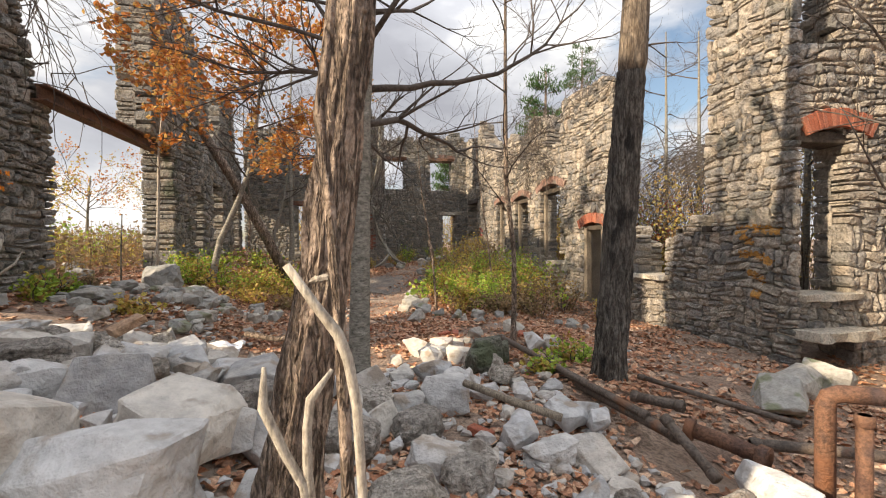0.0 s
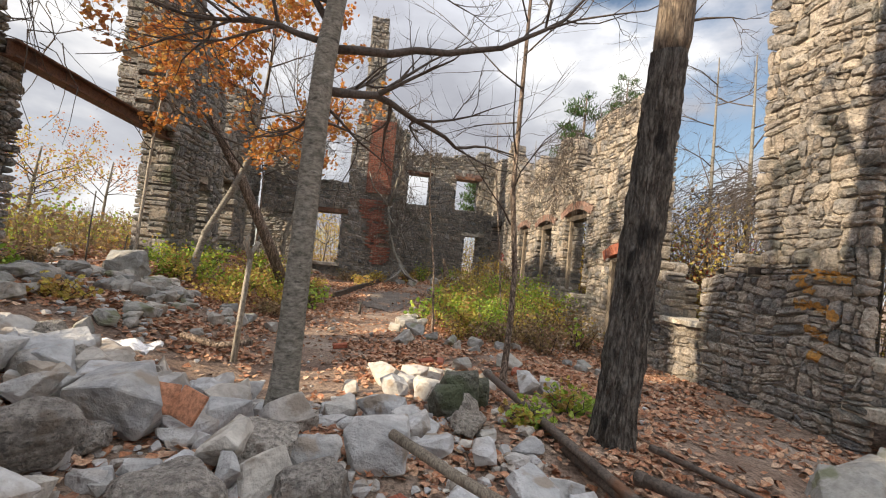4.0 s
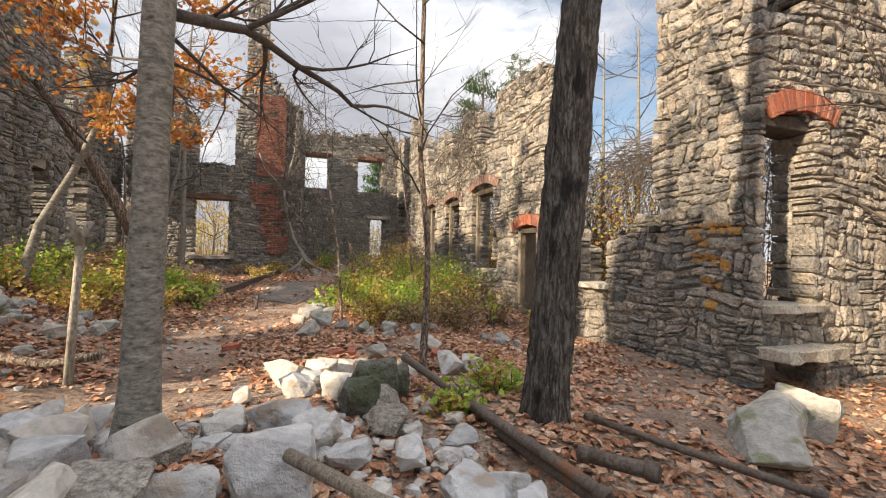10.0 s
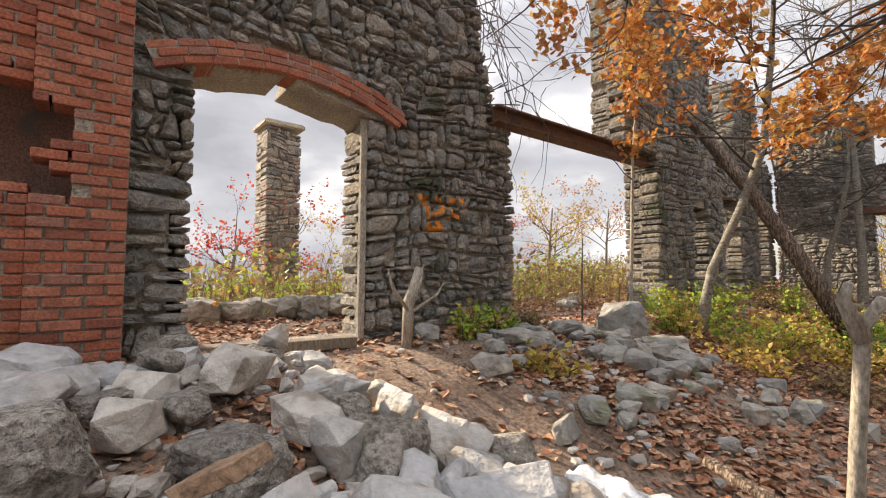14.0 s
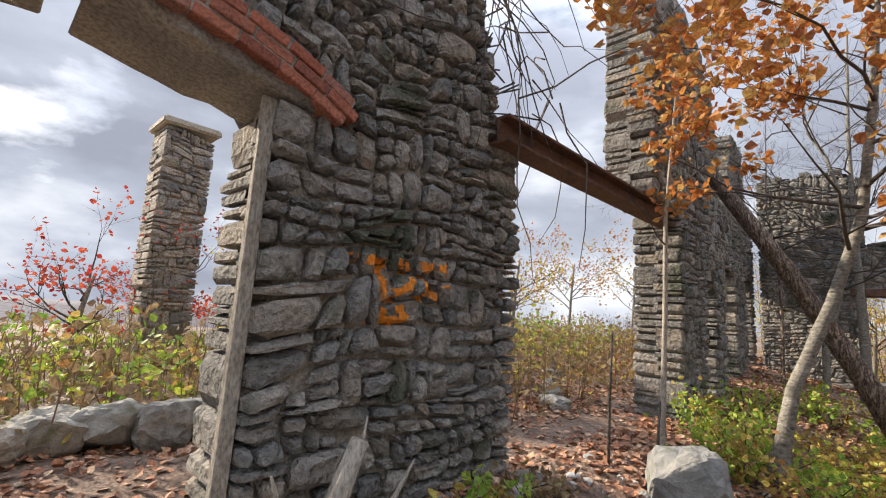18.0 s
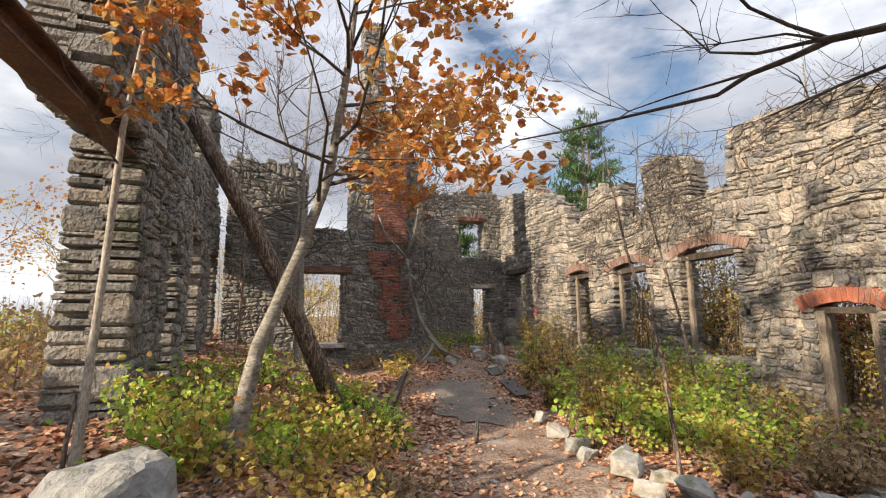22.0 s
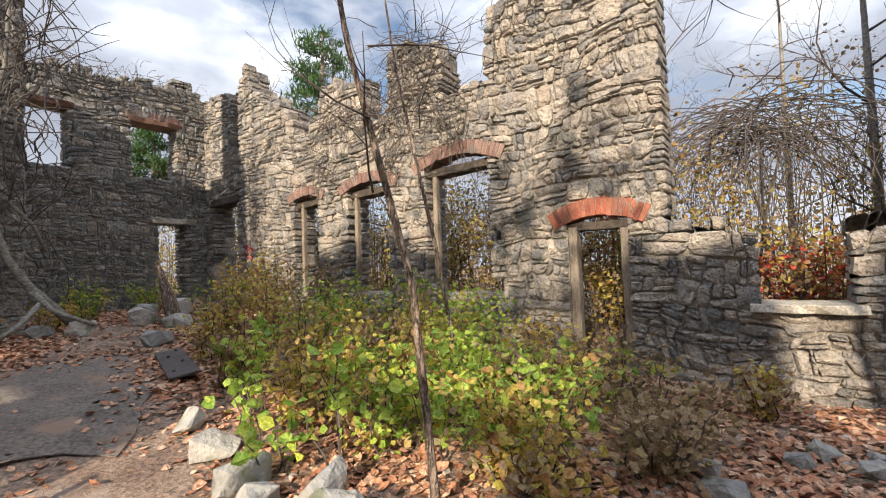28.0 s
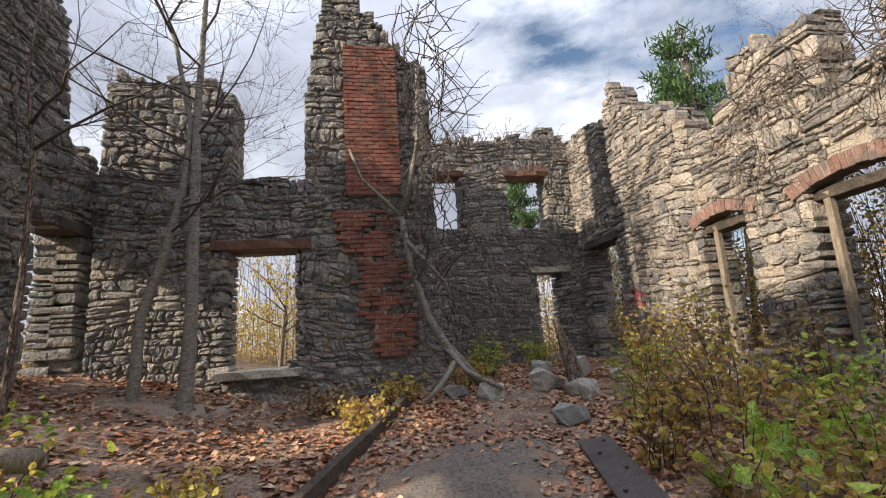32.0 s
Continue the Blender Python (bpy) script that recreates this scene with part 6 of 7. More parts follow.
for label, s, r, pts in (("pale grey tree with a winding trunk by the back wall", 41, 0.062, [(-3.04, 18.3, 0.6), (-3.0, 18.3, 1.96), (-2.8, 18.3, 2.6), (-2.57, 18.3, 3.67), (-2.52, 18.3, 4.58), (-2.78, 18.3, 5.88), (-3.07, 18.3, 6.51), (-3.2, 18.35, 8.4)]),
                         ("straight grey bare tree by the back wall", 42, 0.085, [(-2.45, 18.3, 0.6), (-2.41, 18.3, 1.93), (-2.43, 18.3, 3.51), (-2.44, 18.3, 4.75), (-2.41, 18.35, 6.56), (-2.3, 18.4, 8.8)]),
                         ("thin dark bare tree beside the mossy wall", 43, 0.035, [(-3.66, 17.2, 0.6), (-3.6, 17.2, 2.3), (-3.62, 17.2, 3.6), (-3.77, 17.2, 4.6), (-3.7, 17.2, 6.8)])):
    tree("grey_sapling", label, pts, [r * (1.15 - 0.95 * i / (len(pts) - 1)) for i in range(len(pts))], M_BEECH if s != 43 else M_BARK,
         [(Vector(pts[k]).lerp(Vector(pts[k + 1]), f), (rb.normal(), rb.normal(0, 0.6), rb.uniform(-0.1, 0.7)), 2.3, 0.018) for k in range(2, len(pts) - 1) for f in (0.1, 0.4, 0.7)], s, sides=10, depth=3, twig=M_TWIG, kids=(4, 5))
for x, y, h, s in ((7.4, 6.1, 6.5, 51), (5.0, 5.0, 6.5, 52), (8.0, 8.6, 7, 53), (8.4, 11.5, 7, 54), (9.5, 14.0, 8, 55), (7.6, 17.0, 6, 56), (10.5, 18.5, 8, 57), (9.0, 21.5, 7, 58), (11.5, 9.5, 8, 59), (12, 5.0, 8, 60), (8.5, 25, 8, 61)):
    z = ground(x, y)
    lean = rb.normal(0, 0.25, 2)
    tree("bare_tree", "bare grey tree behind the ruined wall", [(x, y, z - 0.1), (x + lean[0] * 0.5, y + lean[1] * 0.5, z + h * 0.4), (x + lean[0], y + lean[1], z + h)], [0.08, 0.06, 0.015], M_BEECH,
         [((x + lean[0] * (0.3 + 0.08 * i), y + lean[1] * (0.3 + 0.08 * i), z + h * (0.3 + 0.075 * i)), (rb.normal(), rb.normal(), 0.6), 2.0, 0.02) for i in range(9)], s, sides=8, depth=3, twig=M_TWIG, kids=(3, 4))
for x, y, h, m, s in ((-9.5, 10.5, 3.4, M_RED, 71), (-10.5, 13.0, 3.8, M_OAK, 72), (-12.5, 16.0, 4.0, M_RED, 73), (-8.9, 15.5, 4.2, M_YELLOW, 74), (-13, 9.0, 3.0, M_RED, 75), (-11.0, 7.3, 2.5, M_RED, 76), (-12, 20, 4.2, M_OAK, 77), (-9.2, 19.2, 4.4, M_OAK, 78), (-11.5, 5.0, 2.4, M_YELLOW, 79), (-15, 12.5, 3.6, M_YELLOW, 80), (-8.4, 22.5, 4.5, M_YELLOW, 81),
                      (7.6, 9.4, 2.2, M_RED, 82), (8.2, 13.2, 3.0, M_RED, 83), (7.4, 15.6, 2.4, M_YELLOW, 84), (9.2, 6.8, 3.4, M_OAK, 85), (8.6, 16.8, 3.0, M_OAK, 87), (7.3, 11.8, 1.7, M_YELLOW, 88), (3.0, 26, 3.0, M_YELLOW, 89), (-2.2, 23, 3.5, M_YELLOW, 90)):
    z = ground(x, y)
    tree("sumac", "small " + ("red" if m is M_RED else "orange" if m is M_OAK else "yellow") + " autumn tree with sparse leaves outside the ruin", [(x, y, z - 0.1), (x + 0.1, y, z + h * 0.35), (x + 0.15, y + 0.1, z + h * 0.6)], [0.05, 0.04, 0.02], M_BEECH,
         fan((x + 0.12, y, z + h * 0.5), 7, tr, h * 0.42, 0.02, 0.5, -h * 0.25), s, leaf=m, leaves_per=1 if s == 76 else 2, leaf_size=0.075, sides=8, depth=2, twig=M_TWIG)


def vine_bush(x, y, z0, h, r, n, seed, name="vine_tangle", label="tangle of bare drooping vines behind the low wall"):
    rng, soup = np.random.RandomState(seed), Soup()
    thing = tagged(empty(name, (x, y, z0)), label, "vine")
    for _ in range(n):
        a = rng.uniform(0, 6.28)
        p = Vector((x + rng.normal(0, r * 0.3), y + rng.normal(0, r * 0.3), z0 + h * rng.uniform(0.75, 1.0)))
        d = Vector((math.cos(a), math.sin(a), rng.uniform(0, 0.6)))
        pts = [p.copy()]
        for i in range(7):
            d = (d + Vector((rng.normal(0, 0.25), rng.normal(0, 0.25), -0.28))).normalized()
            p = p + d * r * 0.28
            if p.z < z0:
                break
            pts.append(p.copy())
        if len(pts) > 2:
            soup.add(*tube(pts, list(np.linspace(0.009, 0.003, len(pts))), 4))
    for i in range(4):
        a = 1.57 * i
        stem = Soup()
        stem.add(*tube([(math.cos(a) * 0.3, math.sin(a) * 0.3, -0.2), (math.cos(a) * 0.1, 0, h * 0.5), (math.cos(a) * 0.4, math.sin(a) * 0.4, h * 0.9)], [0.03, 0.025, 0.015], 6))
        link("vine_stem", stem.mesh("vine_stem", True), M_TWIG, thing)
    ob = link("tendril_growth", soup.mesh("tendril_growth"), M_TWIG, thing)
    ob.matrix_parent_inverse = Matrix.Translation((x, y, z0)).inverted()
    ob["kind"] = "stuff"


vine_bush(7.9, 9.9, -0.1, 4.0, 1.25, 230, 1)
vine_bush(9.2, 12.5, 0.0, 4.5, 1.5, 140, 2)

# pines
for x, y, h, s in ((9.6, 22.8, 9.6, 1), (16.0, 30.0, 14.5, 2), (6.4, 29.5, 7.2, 3)):
    z = ground(x, y)
    rng = np.random.RandomState(s)
    thing = tagged(empty("pine_tree", (x, y, z)), "dark green pine rising behind the ruined walls", "tree")
    soup, spots = Soup(), []
    soup.add(*tube([(0, 0, -0.2), (0, 0, h * 0.5), (0.1, 0, h)], [0.2, 0.14, 0.03], 10))
    link("trunk", soup.mesh("trunk", True), M_BARK, thing)
    soup = Soup()
    for i in range(46):
        t = rng.uniform(0.35, 1.0)
        a = rng.uniform(0, 6.28)
        L = (1.05 - t) * h * 0.30 + 0.35
        p0, d = Vector((0, 0, h * t)), Vector((math.cos(a), math.sin(a), 0.25))
        pts = [p0, p0 + d * L * 0.5, p0 + d * L + Vector((0, 0, 0.1 * L))]
        soup.add(*tube(pts, [0.03, 0.02, 0.006], 4))
        for _ in range(int(60 + 60 * L)):
            u = rng.uniform(0.25, 1.0)
            c = p0 + d * L * u
            spots.append((c.x + rng.normal(0, 0.16), c.y + rng.normal(0, 0.16), c.z + rng.normal(0.04, 0.1)))
    link("branch_growth", soup.mesh("branch_growth"), M_BARK, thing)
    n = len(spots)
    v = np.array([(-0.02, 0, 0), (0.02, 0, 0), (0.012, 0.16, 0.05), (-0.012, 0.16, 0.05)])
    vv, ff = [], []
    for i, sp in enumerate(spots):
        m = np.array(Euler((rng.uniform(-0.3, 1.2), rng.uniform(-0.5, 0.5), rng.uniform(0, 6.28))).to_matrix())
        vv.append((v * rng.uniform(0.8, 1.5)) @ m.T + sp)
        ff.append(np.array([[0, 1, 2, 3]]) + 4 * i)
    link("needle_growth", mesh_from("needle_growth", np.concatenate(vv), np.concatenate(ff)), M_PINE, thing)

# vines on the chimney and along the wall tops
vine = tagged(empty("climbing_vine", (1.43, 18.7, 0.75)), "thick grey climbing vine clinging to the chimney", "vine")
soup = Soup()
for pts, r in ((((1.43, 18.7, 0.75), (0.98, 18.95, 1.34), (0.74, 19.0, 1.78), (0.52, 19.05, 2.58), (0.40, 19.05, 3.4)), 0.075), (((0.40, 19.05, 3.4), (0.1, 19.1, 3.75), (-0.21, 19.12, 4.06), (-0.4, 19.15, 4.6)), 0.035), (((0.40, 19.05, 3.4), (0.6, 19.0, 4.1), (0.73, 19.05, 4.75), (0.8, 19.1, 6.2)), 0.045),
               (((0.45, 19.05, 3.0), (0.7, 18.95, 2.7), (1.04, 19.0, 2.3), (1.2, 19.1, 1.9)), 0.04), (((0.98, 18.95, 1.3), (1.2, 18.6, 0.95), (1.6, 18.2, 0.72)), 0.05), (((1.1, 18.8, 1.1), (0.8, 18.5, 0.8), (0.5, 18.2, 0.62)), 0.045)):
    one = Soup()
    one.add(*tube([Vector(p) - Vector((1.43, 18.7, 0.75)) for p in pts], list(np.linspace(r, r * 0.55, len(pts))), 8, 0.15, 4))
    link("vine_stem", one.mesh("vine_stem", True), M_BEECH, vine)
rng = np.random.RandomState(14)
for _ in range(150):
    p = Vector((rng.normal(0.85, 0.22), 19.05 - rng.uniform(0, 0.25), rng.uniform(2.2, 7.2)))
    pts = [p.copy()]
    d = Vector((rng.normal(0, 0.5), rng.normal(-0.1, 0.3), rng.choice([-0.7, 0.6])))
    for i in range(5):
        d = (d + Vector((rng.normal(0, 0.35), rng.normal(0, 0.15), rng.normal(0, 0.25)))).normalized()
        p = p + d * 0.22
        pts.append(p.copy())
    soup.add(*tube(pts, list(np.linspace(0.012, 0.004, len(pts))), 4))
ob = link("tendril_growth", soup.mesh("tendril_growth", True), M_TWIG, vine)
ob["kind"] = "stuff"
ob.matrix_parent_inverse = Matrix.Translation((1.43, 18.7, 0.75)).inverted()


def wall_vines(name, label, spots, n, seed, reach=0.9):
    rng, soup = np.random.RandomState(seed), Soup()
    for _ in range(n):
        c = spots[rng.randint(len(spots))]
        p = Vector(c) + Vector(rng.normal(0, 0.18, 3))
        d = Vector((rng.normal(-0.2, 0.5), rng.normal(0, 0.8), rng.normal(-0.2, 0.6)))
        pts = [p.copy()]
        for i in range(5):
            d = (d + Vector((rng.normal(0, 0.2), rng.normal(0, 0.4), rng.normal(-0.12, 0.3)))).normalized()
            p = p + d * reach / 5
            pts.append(p.copy())
        soup.add(*tube(pts, list(np.linspace(0.008, 0.003, len(pts))), 4))
    tagged(link(name, soup.mesh(name), M_TWIG), label, "vine")


wall_vines("bare_vine", "bare brown vines hanging over the wall top", [(RX - 0.05, y, z) for y, z in ((14.4, 5.2), (14.9, 5.3), (14.6, 4.6), (15.2, 4.6), (14.2, 4.2), (15.6, 4.2), (16.4, 4.6), (13.9, 3.8), (15.1, 3.7), (17.1, 4.6), (17.2, 3.6))], 420, 3)
wall_vines("bare_vine", "dry vines matted along the end wall top", [(x, FY - 0.05, 6.5) for x in (1.2, 1.8, 2.4, 3.0, 3.6, 4.2, 4.8)], 220, 4, 0.7)
wall_vines("bare_vine", "pale vine stems hanging on the graffiti wall", [(LX + 0.08, 8.75, 4.3), (LX + 0.1, 8.6, 4.9), (LX + 0.08, 8.9, 3.9), (LX + 0.05, 8.6, 5.6), (LX - 0.2, 8.8, 5.0)], 80, 5, 1.5)
wall_vines("bare_vine", "bare vines over the tall sunlit pier", [(RX - 0.05, y, z) for y, z in ((10.95, 5.2), (11.6, 5.3), (12.4, 5.4), (13.0, 5.2))], 90, 6, 0.6)

# stumps, sticks and logs
soup = Soup()
z = ground(-4.15, 7.15)
soup.add(*tube([(-4.12, 7.12, z - 0.05), (-4.15, 7.16, z + 0.4), (-4.08, 7.24, z + 0.72)], [0.055, 0.05, 0.035], 9, 0.2, 1))
for d in ((0.1, -0.25, 0.3), (-0.1, 0.2, 0.35), (0.05, 0.28, 0.2)):
    soup.add(*tube([(-4.13, 7.16, z + 0.3), (-4.13 + d[0], 7.16 + d[1], z + 0.3 + d[2] * 0.8), (-4.13 + d[0] * 1.4, 7.16 + d[1] * 1.3, z + 0.4 + d[2])], [0.018, 0.012, 0.004], 6))
tagged(link("dead_stump", soup.mesh("dead_stump", True), M_PALEBARK), "dead pale stump with broken shoots beside the doorway", "stump")
soup = Soup()
z = ground(2.75, 18.3)
soup.add(*tube([(2.8, 18.3, z - 0.05), (2.7, 18.35, z + 0.5), (2.55, 18.4, z + 1.1)], [0.15, 0.11, 0.04], 10, 0.35, 2))
tagged(link("broken_stump", soup.mesh("broken_stump"), M_BARK), "splintered brown tree stump", "stump")
soup = Soup()
soup.add(*tube([(-1.16, 7.0, 0.35), (-1.12, 6.95, 0.9), (-1.08, 6.9, 1.35), (-1.02, 6.88, 1.45)], [0.03, 0.026, 0.023, 0.019], 9, 0.15, 2))
soup.add(*tube([(-1.08, 6.9, 1.3), (-1.12, 6.86, 1.44), (-1.1, 6.84, 1.5)], [0.03, 0.022, 0.014], 7))
tagged(link("snag", soup.mesh("snag", True), M_PALEBARK), "short dead snag with a broken forked top", "stump")
for pts, r, lab in ((((-1.9, 7.75, 0.42), (-1.5, 7.6, 0.36), (-1.15, 7.55, 0.42)), 0.035, "short weathered log lying on the path"), (((-2.7, 15.3, 1.02), (-2.1, 15.25, 0.95)), 0.07, "pale cut log lying in the undergrowth"),
                    (((0.2, 5.25, 0.42), (0.5, 4.9, 0.36), (0.75, 4.7, 0.3)), 0.03, "yellow sawn stick between the rocks")):
    soup = Soup()
    soup.add(*tube(pts, [r] * len(pts), 10, 0.08, 3))
    tagged(link("log", soup.mesh("log", True), M_BARK if "path" in lab else M_WOOD), lab, "log")

for k, (x, y, h) in enumerate(((-4.25, 10.1, 1.15), (-4.0, 10.6, 0.55), (-0.19, 13.4, 0.3))):
    soup, z = Soup(), ground(x, y)
    soup.add(*tube([(x, y, z - 0.1), (x + 0.01, y, z + h * 0.5), (x + 0.03, y + 0.01, z + h)], [0.014, 0.013, 0.008] if h > 0.5 else [0.035, 0.032, 0.026], 8, 0.1, k))
    tagged(link("dead_sapling" if h > 0.5 else "cut_stump", soup.mesh("stem", True), M_BLACKBARK), "bare dark dead stem standing upright in the weeds" if h > 0.5 else "small dark cut stump sticking out of the path", "sapling" if h > 0.5 else "stump")
for x, y, a in ((0.85, 8.68, 20), (1.05, 8.75, 75), (-0.35, 9.4, 10), (-1.5, 6.6, 40), (0.3, 5.15, 130), (2.0, 8.3, 60)):
    ob = new("loose_brick", brick_mesh(("loose",), 0.2, 0.1, 0.062))
    ob.matrix_world = pose(x, y, ground(x, y) + 0.04, 4, -6, a)
    tagged(ob, "loose weathered red brick lying on the leaves", "brick", "loose bricks")

# ---- metal things ----


def pipe(name, label, pts, r, mat=M_RUST, flange=False):
    thing = tagged(empty(name, pts[0]), label, "pipe")
    o = Vector(pts[0])
    soup = Soup()
    soup.add(*tube([Vector(p) - o for p in pts], [r] * len(pts), 14))
    link("barrel", soup.mesh("barrel", True), mat, thing)
    for end, nxt in ((0, 1), (-1, -2)):
        way = (Vector(pts[end]) - Vector(pts[nxt])).normalized()
        p = Vector(pts[end]) - o
        soup = Soup()
        k = 1.45 if flange else 1.18
        soup.add(*tube([p - way * 0.07, p - way * 0.065, p - way * 0.005, p], [r, r * k, r * k, r * 0.8], 14))
        link("flange" if flange else "collar", soup.mesh("flange", True), mat, thing)
    return thing


pipe("rusty_pipe", "long rusted iron pipe lying across the rubble", [(1.40, 7.62, 0.22), (1.52, 6.4, 0.17), (1.68, 5.0, 0.10)], 0.036, M_PIPE)
pipe("rusty_pipe", "thick rusted iron pipe lying beside another pipe", [(1.55, 6.7, 0.06), (1.63, 5.8, 0.06), (1.72, 4.7, 0.05)], 0.046, M_PIPE)
pipe("rusty_pipe", "thin rusted pipe on the ground", [(2.35, 6.0, 0.08), (2.6, 5.5, 0.04), (2.95, 4.75, 0.0)], 0.026, M_PIPE)
pipe("rusty_pipe", "short rusted pipe lying on the pile", [(1.9, 5.5, 0.08), (2.12, 5.1, 0.10)], 0.045, M_PIPE)
pipe("flanged_pipe", "orange rusted flanged pipe half buried in leaves", [(1.9, 4.85, 0.05), (2.06, 4.6, 0.02), (2.14, 4.35, 0.0)], 0.06, flange=True)
pipe("rusty_pipe", "rusted pipe running low above the leaves", [(2.2, 4.55, 0.02), (2.6, 4.35, 0.02), (3.0, 4.1, 0.02)], 0.04, M_PIPE)
pipe("pipe_stub", "short rusted pipe stub leaning in the rubble", [(1.62, 4.75, 0.2), (1.66, 4.3, -0.05)], 0.036, M_PIPE)
pipe("standpipe", "rusted standpipe with an elbow", [(2.29, 4.1, -0.6), (2.29, 4.1, 0.47), (2.305, 4.09, 0.52), (2.35, 4.06, 0.545), (2.9, 3.72, 0.55)], 0.056)
pipe("standpipe", "rusted upright pipe with collars", [(2.24, 3.85, -0.6), (2.24, 3.85, 0.50)], 0.042)
timber("stone_slab", "flat orange-brown sandstone slab tilted among the rocks", (-2.16, 5.08, 0.98), (-2.02, 5.19, 1.06), 0.15, 0.05, M_SANDSTONE, None, 44, "slab")
timber("path_kerb", "dark tarred timber kerb along the path", (-0.95, 15.2, ground(-0.95, 15.2) + 0.06), (0.35, 18.6, ground(0.35, 18.6) + 0.08), 0.09, 0.2, M_DARKWOOD, None, 30, "kerb")
plate = tagged(empty("steel_plate", (1.62, 15.3, 0.32)), "dark riveted steel plate lying on the path", "plate")
plate.matrix_world = pose(1.8, 15.8, ground(1.8, 15.8) + 0.07, 3, -7, -15)
part("plate", box_bm(-0.16, 0.16, -0.75, 0.75, -0.012, 0.012, 0.005), M_DARKSTEEL, plate)
for x, y in ((-0.08, -0.5), (0.06, -0.1), (-0.05, 0.3), (0.07, 0.6)):
    bm = bmesh.new()
    bmesh.ops.create_cone(bm, segments=8, radius1=0.02, radius2=0.016, depth=0.03, cap_ends=True)
    ob = part("bolt", bm, M_DARKSTEEL, plate)
    ob.location = (x, y, 0.02)
bm = bmesh.new()
slab = [bm.verts.new(p) for p in ((-0.35, 14.5, 0), (0.7, 13.8, 0), (1.25, 15.0, 0), (1.6, 16.7, 0), (0.55, 16.6, 0), (-0.15, 16.2, 0))]
bm.faces.new(slab)
bmesh.ops.triangulate(bm, faces=bm.faces[:])
bmesh.ops.subdivide_edges(bm, edges=bm.edges[:], cuts=5, use_grid_fill=True)
for v in bm.verts:
    if v.is_boundary:
        v.co += Vector((noise.noise(v.co * 2.5), noise.noise(v.co * 2.5 + Vector((9, 0, 0))), 0)) * 0.22
    v.co.z = ground(v.co.x, v.co.y) + 0.012 + 0.02 * noise.noise(v.co * 1.7)
ext = bmesh.ops.extrude_face_region(bm, geom=bm.faces[:])
for v in ext["geom"]:
    if isinstance(v, bmesh.types.BMVert):
        v.co.z += 0.008
tagged(part("path_slab", bm, M_CONCRETE), "worn dark concrete slab set in the path", "paving")

# white sheet and tiles in the rubble
bm = bmesh.new()
bmesh.ops.create_grid(bm, x_segments=16, y_segments=12, size=0.5)
for v in bm.verts:
    p = v.co * 5
    v.co = Vector((v.co.x * 0.5, v.co.y * 0.34, 0.07 * noise.noise(p * 0.8) + 0.02 * noise.noise(p * 1.9) + 0.06))
bmesh.ops.solidify(bm, geom=bm.faces[:], thickness=0.006)
ob = part("plastic_sheet", bm, M_CLOTH, None, "", True)
ob.location = (-2.0, 6.82, ground(-2.0, 6.82) + 0.16)
tagged(ob, "crumpled white plastic sheet lying on the rubble", "sheet")
for x, y, a in ((-1.18, 5.62, 20), (-1.0, 5.58, -30)):
    bm = box_bm(-0.1, 0.1, -0.012, 0.012, -0.09, 0.09, 0.005)
    ob = part("clay_tile", bm, M_TILE)
    ob.matrix_world = pose(x, y, ground(x, y) + 0.24, -24, 12, a)
    tagged(ob, "broken terracotta tile standing among the rubble", "tile", "terracotta tiles")

# ledge stones by the tower
rock(4.3, 5.95, 0.9, 0.7, 0.4, 20, 3, "edge", "stones by the tower")
rock(3.55, 5.45, 0.6, 0.5, 0.4, 50, 5, "edge", "stones by the tower")
rock(4.85, 5.9, 0.6, 0.5, 0.5, 80, 6, "edge", "stones by the tower")

# ---- far hills ----
verts, quads = [], []
for i in range(121):
    a = radians(130 + i * 1.6)
    h = 5 + 12 * (0.5 + noise.noise((i * 0.06, 0, 0))) + 2 * noise.noise((i * 0.3, 4, 0))
    for r, z in ((380, -40), (520, h * 0.6), (640, h), (760, -60)):
        verts.append((math.cos(a) * r, 10 + math.sin(a) * r, z - 14))
for i in range(120):
    for k in range(3):
        quads.append((i * 4 + k, i * 4 + k + 1, i * 4 + k + 5, i * 4 + k + 4))
tagged(link("backdrop_hills", mesh_from("backdrop_hills", verts, quads, True), M_HILL), "low blue-grey wooded hills on the horizon", "hills", kind="structure")

# ---- paint on the stones ----
bpy.context.view_layer.update()
DEPS = bpy.context.evaluated_depsgraph_get()


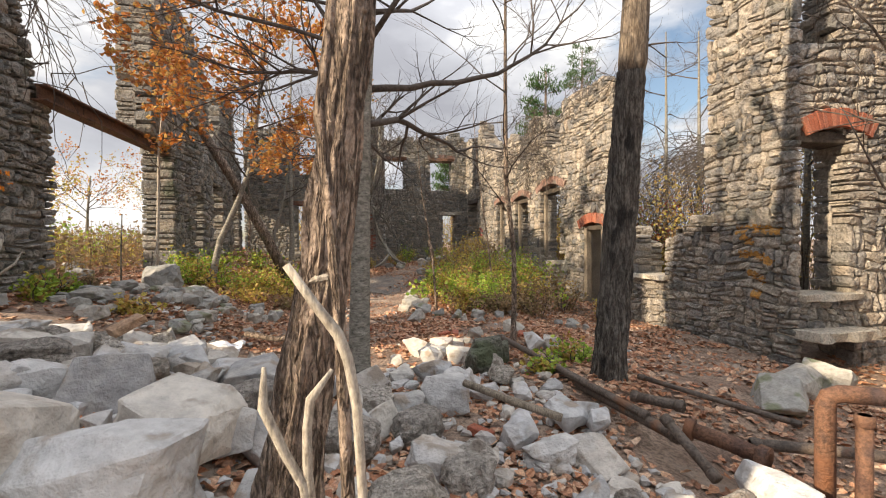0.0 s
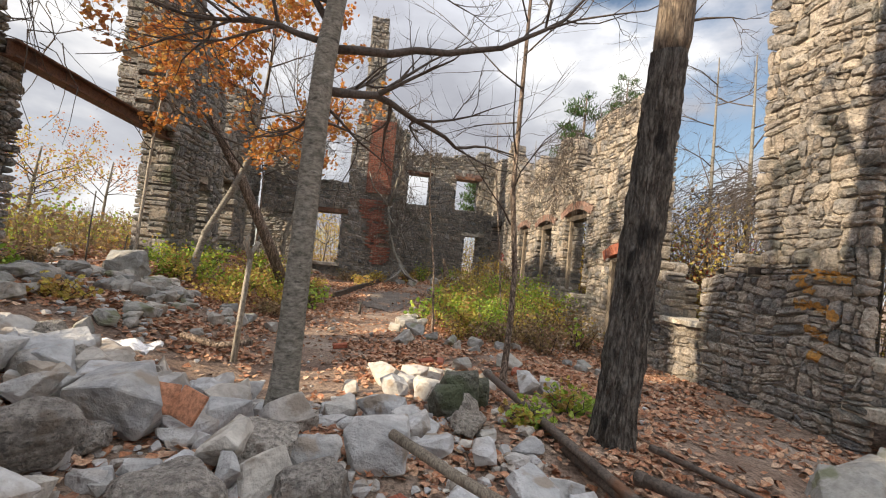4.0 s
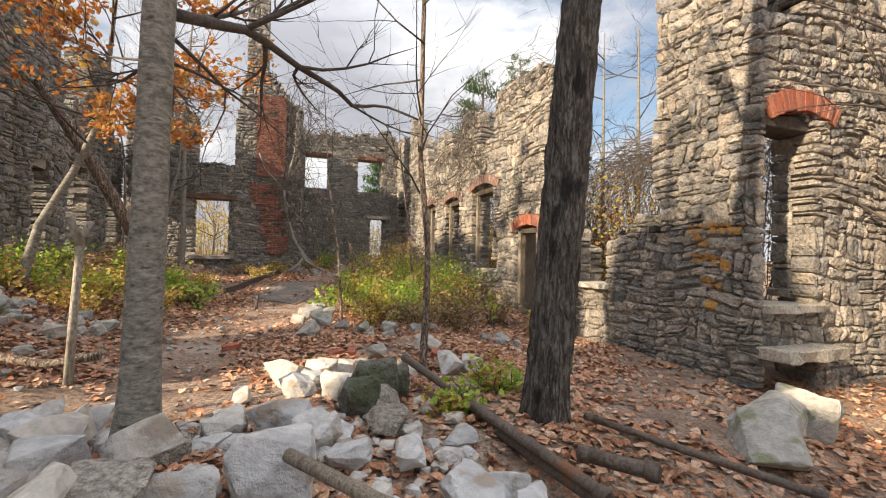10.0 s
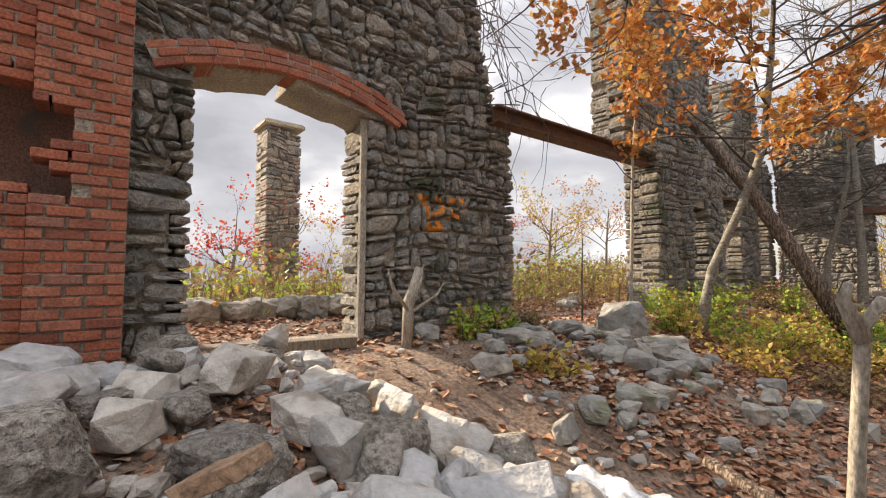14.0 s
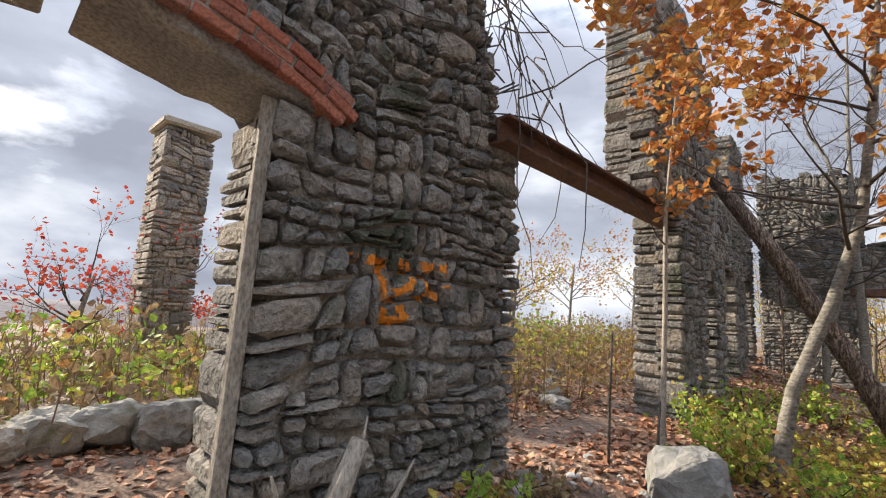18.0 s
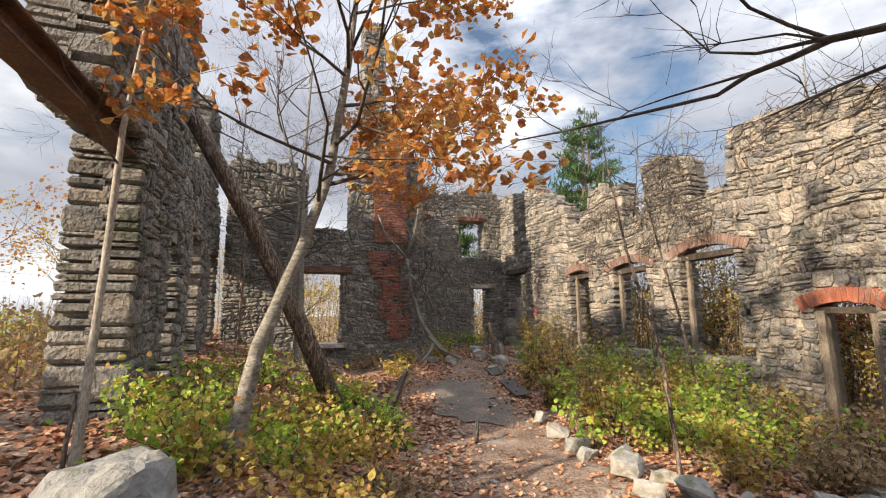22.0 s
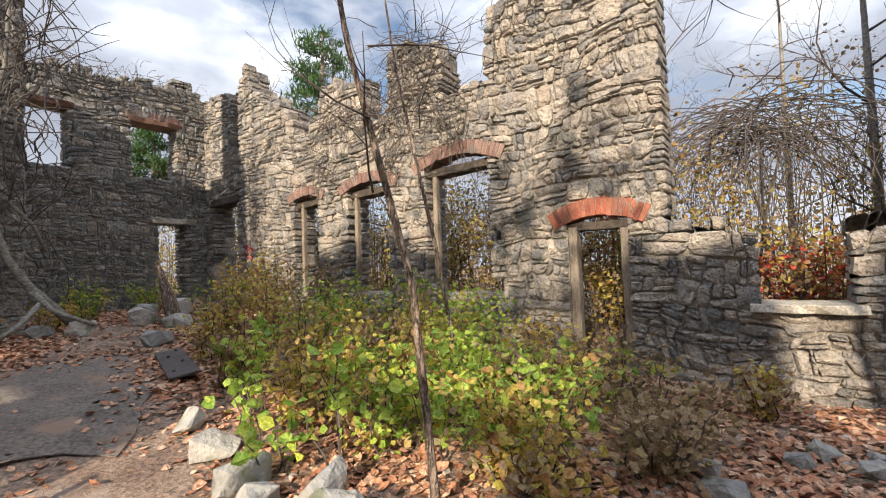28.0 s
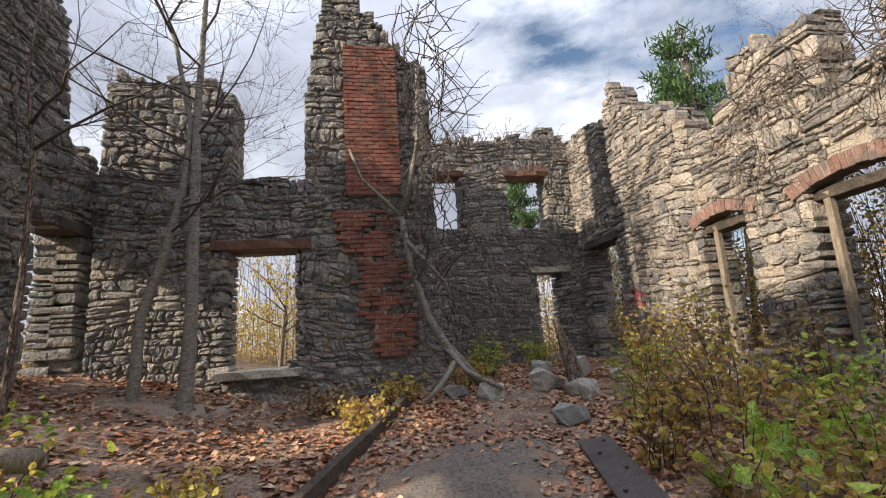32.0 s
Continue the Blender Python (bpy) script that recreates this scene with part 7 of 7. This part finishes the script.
def spray(name, label, strokes, width, way, mat, origin):
    """Paint along strokes on a wall, laid on the stones it hits. strokes: lists of (run, height); origin(u, z): a point off the wall."""
    bm, rng = bmesh.new(), random.Random(5)
    for line in strokes:
        for (u0, z0), (u1, z1) in zip(line, line[1:]):
            length = math.hypot(u1 - u0, z1 - z0)
            n, m = max(2, int(length / 0.018)), 5
            px, pz = -(z1 - z0) / length, (u1 - u0) / length
            grid = []
            for i in range(n + 1):
                row = []
                for j in range(m + 1):
                    s = (j / m - 0.5) * width * (1 + 0.18 * math.sin(i * 1.3))
                    u, z = u0 + (u1 - u0) * i / n + px * s, z0 + (z1 - z0) * i / n + pz * s
                    o = Vector(origin(u, z))
                    hit, place, normal, _, ob, _ = scene.ray_cast(DEPS, o, Vector(way), distance=0.6)
                    row.append(bm.verts.new(place - Vector(way) * 0.005) if hit else None)
                grid.append(row)
            for i in range(n):
                for j in range(m):
                    q = [grid[i][j], grid[i + 1][j], grid[i + 1][j + 1], grid[i][j + 1]]
                    if None in q or (j in (0, m - 1) and rng.random() < 0.2):
                        continue
                    if max((a.co - b.co).length for a in q for b in q) < 0.07:
                        bm.faces.new(q)
    bmesh.ops.delete(bm, geom=[v for v in bm.verts if not v.link_faces], context="VERTS")
    return bm


def left_origin(u, z):
    return (LX + 0.3, u, z)


def right_origin(u, z):
    return (RX - 0.3, u, z)


wall_paint = part("graffiti", spray("graffiti", "", [[(7.52, 2.39), (7.95, 2.40)], [(7.76, 2.40), (7.78, 2.06)], [(7.8, 2.40), (7.95, 2.38), (7.97, 2.27), (7.82, 2.21)], [(7.82, 2.21), (7.97, 2.06)], [(7.66, 2.06), (7.98, 2.05)], [(8.05, 2.40), (8.3, 2.41), (8.29, 2.31), (8.14, 2.25), (8.25, 2.2)], [(8.1, 2.38), (8.11, 2.18)]], 0.055, (-1, 0, 0), M_ORANGE, left_origin), M_ORANGE)
under(wall_paint, wall_west)["label"] = "bright orange sprayed letters"
wall_paint = part("graffiti", spray("graffiti", "", [[(7.62, 1.68), (7.3, 1.70), (6.9, 1.65)], [(7.55, 1.32), (7.2, 1.29), (7.02, 1.18)], [(7.4, 1.05), (7.14, 0.92)], [(7.35, 0.72), (7.2, 0.7)], [(7.5, 1.6), (7.35, 1.45)]], 0.12, (1, 0, 0), M_OCHRE, right_origin), M_OCHRE)
under(wall_paint, wall_east)["label"] = "faded orange sprayed marks"
wall_paint = part("graffiti", spray("graffiti", "", [[(20.7, 2.12), (20.25, 2.0)], [(20.75, 1.95), (20.3, 1.8)], [(20.55, 2.15), (20.5, 1.8)]], 0.12, (1, 0, 0), M_PINK, right_origin), M_PINK)
under(wall_paint, wall_east)["label"] = "faded pink sprayed marks"
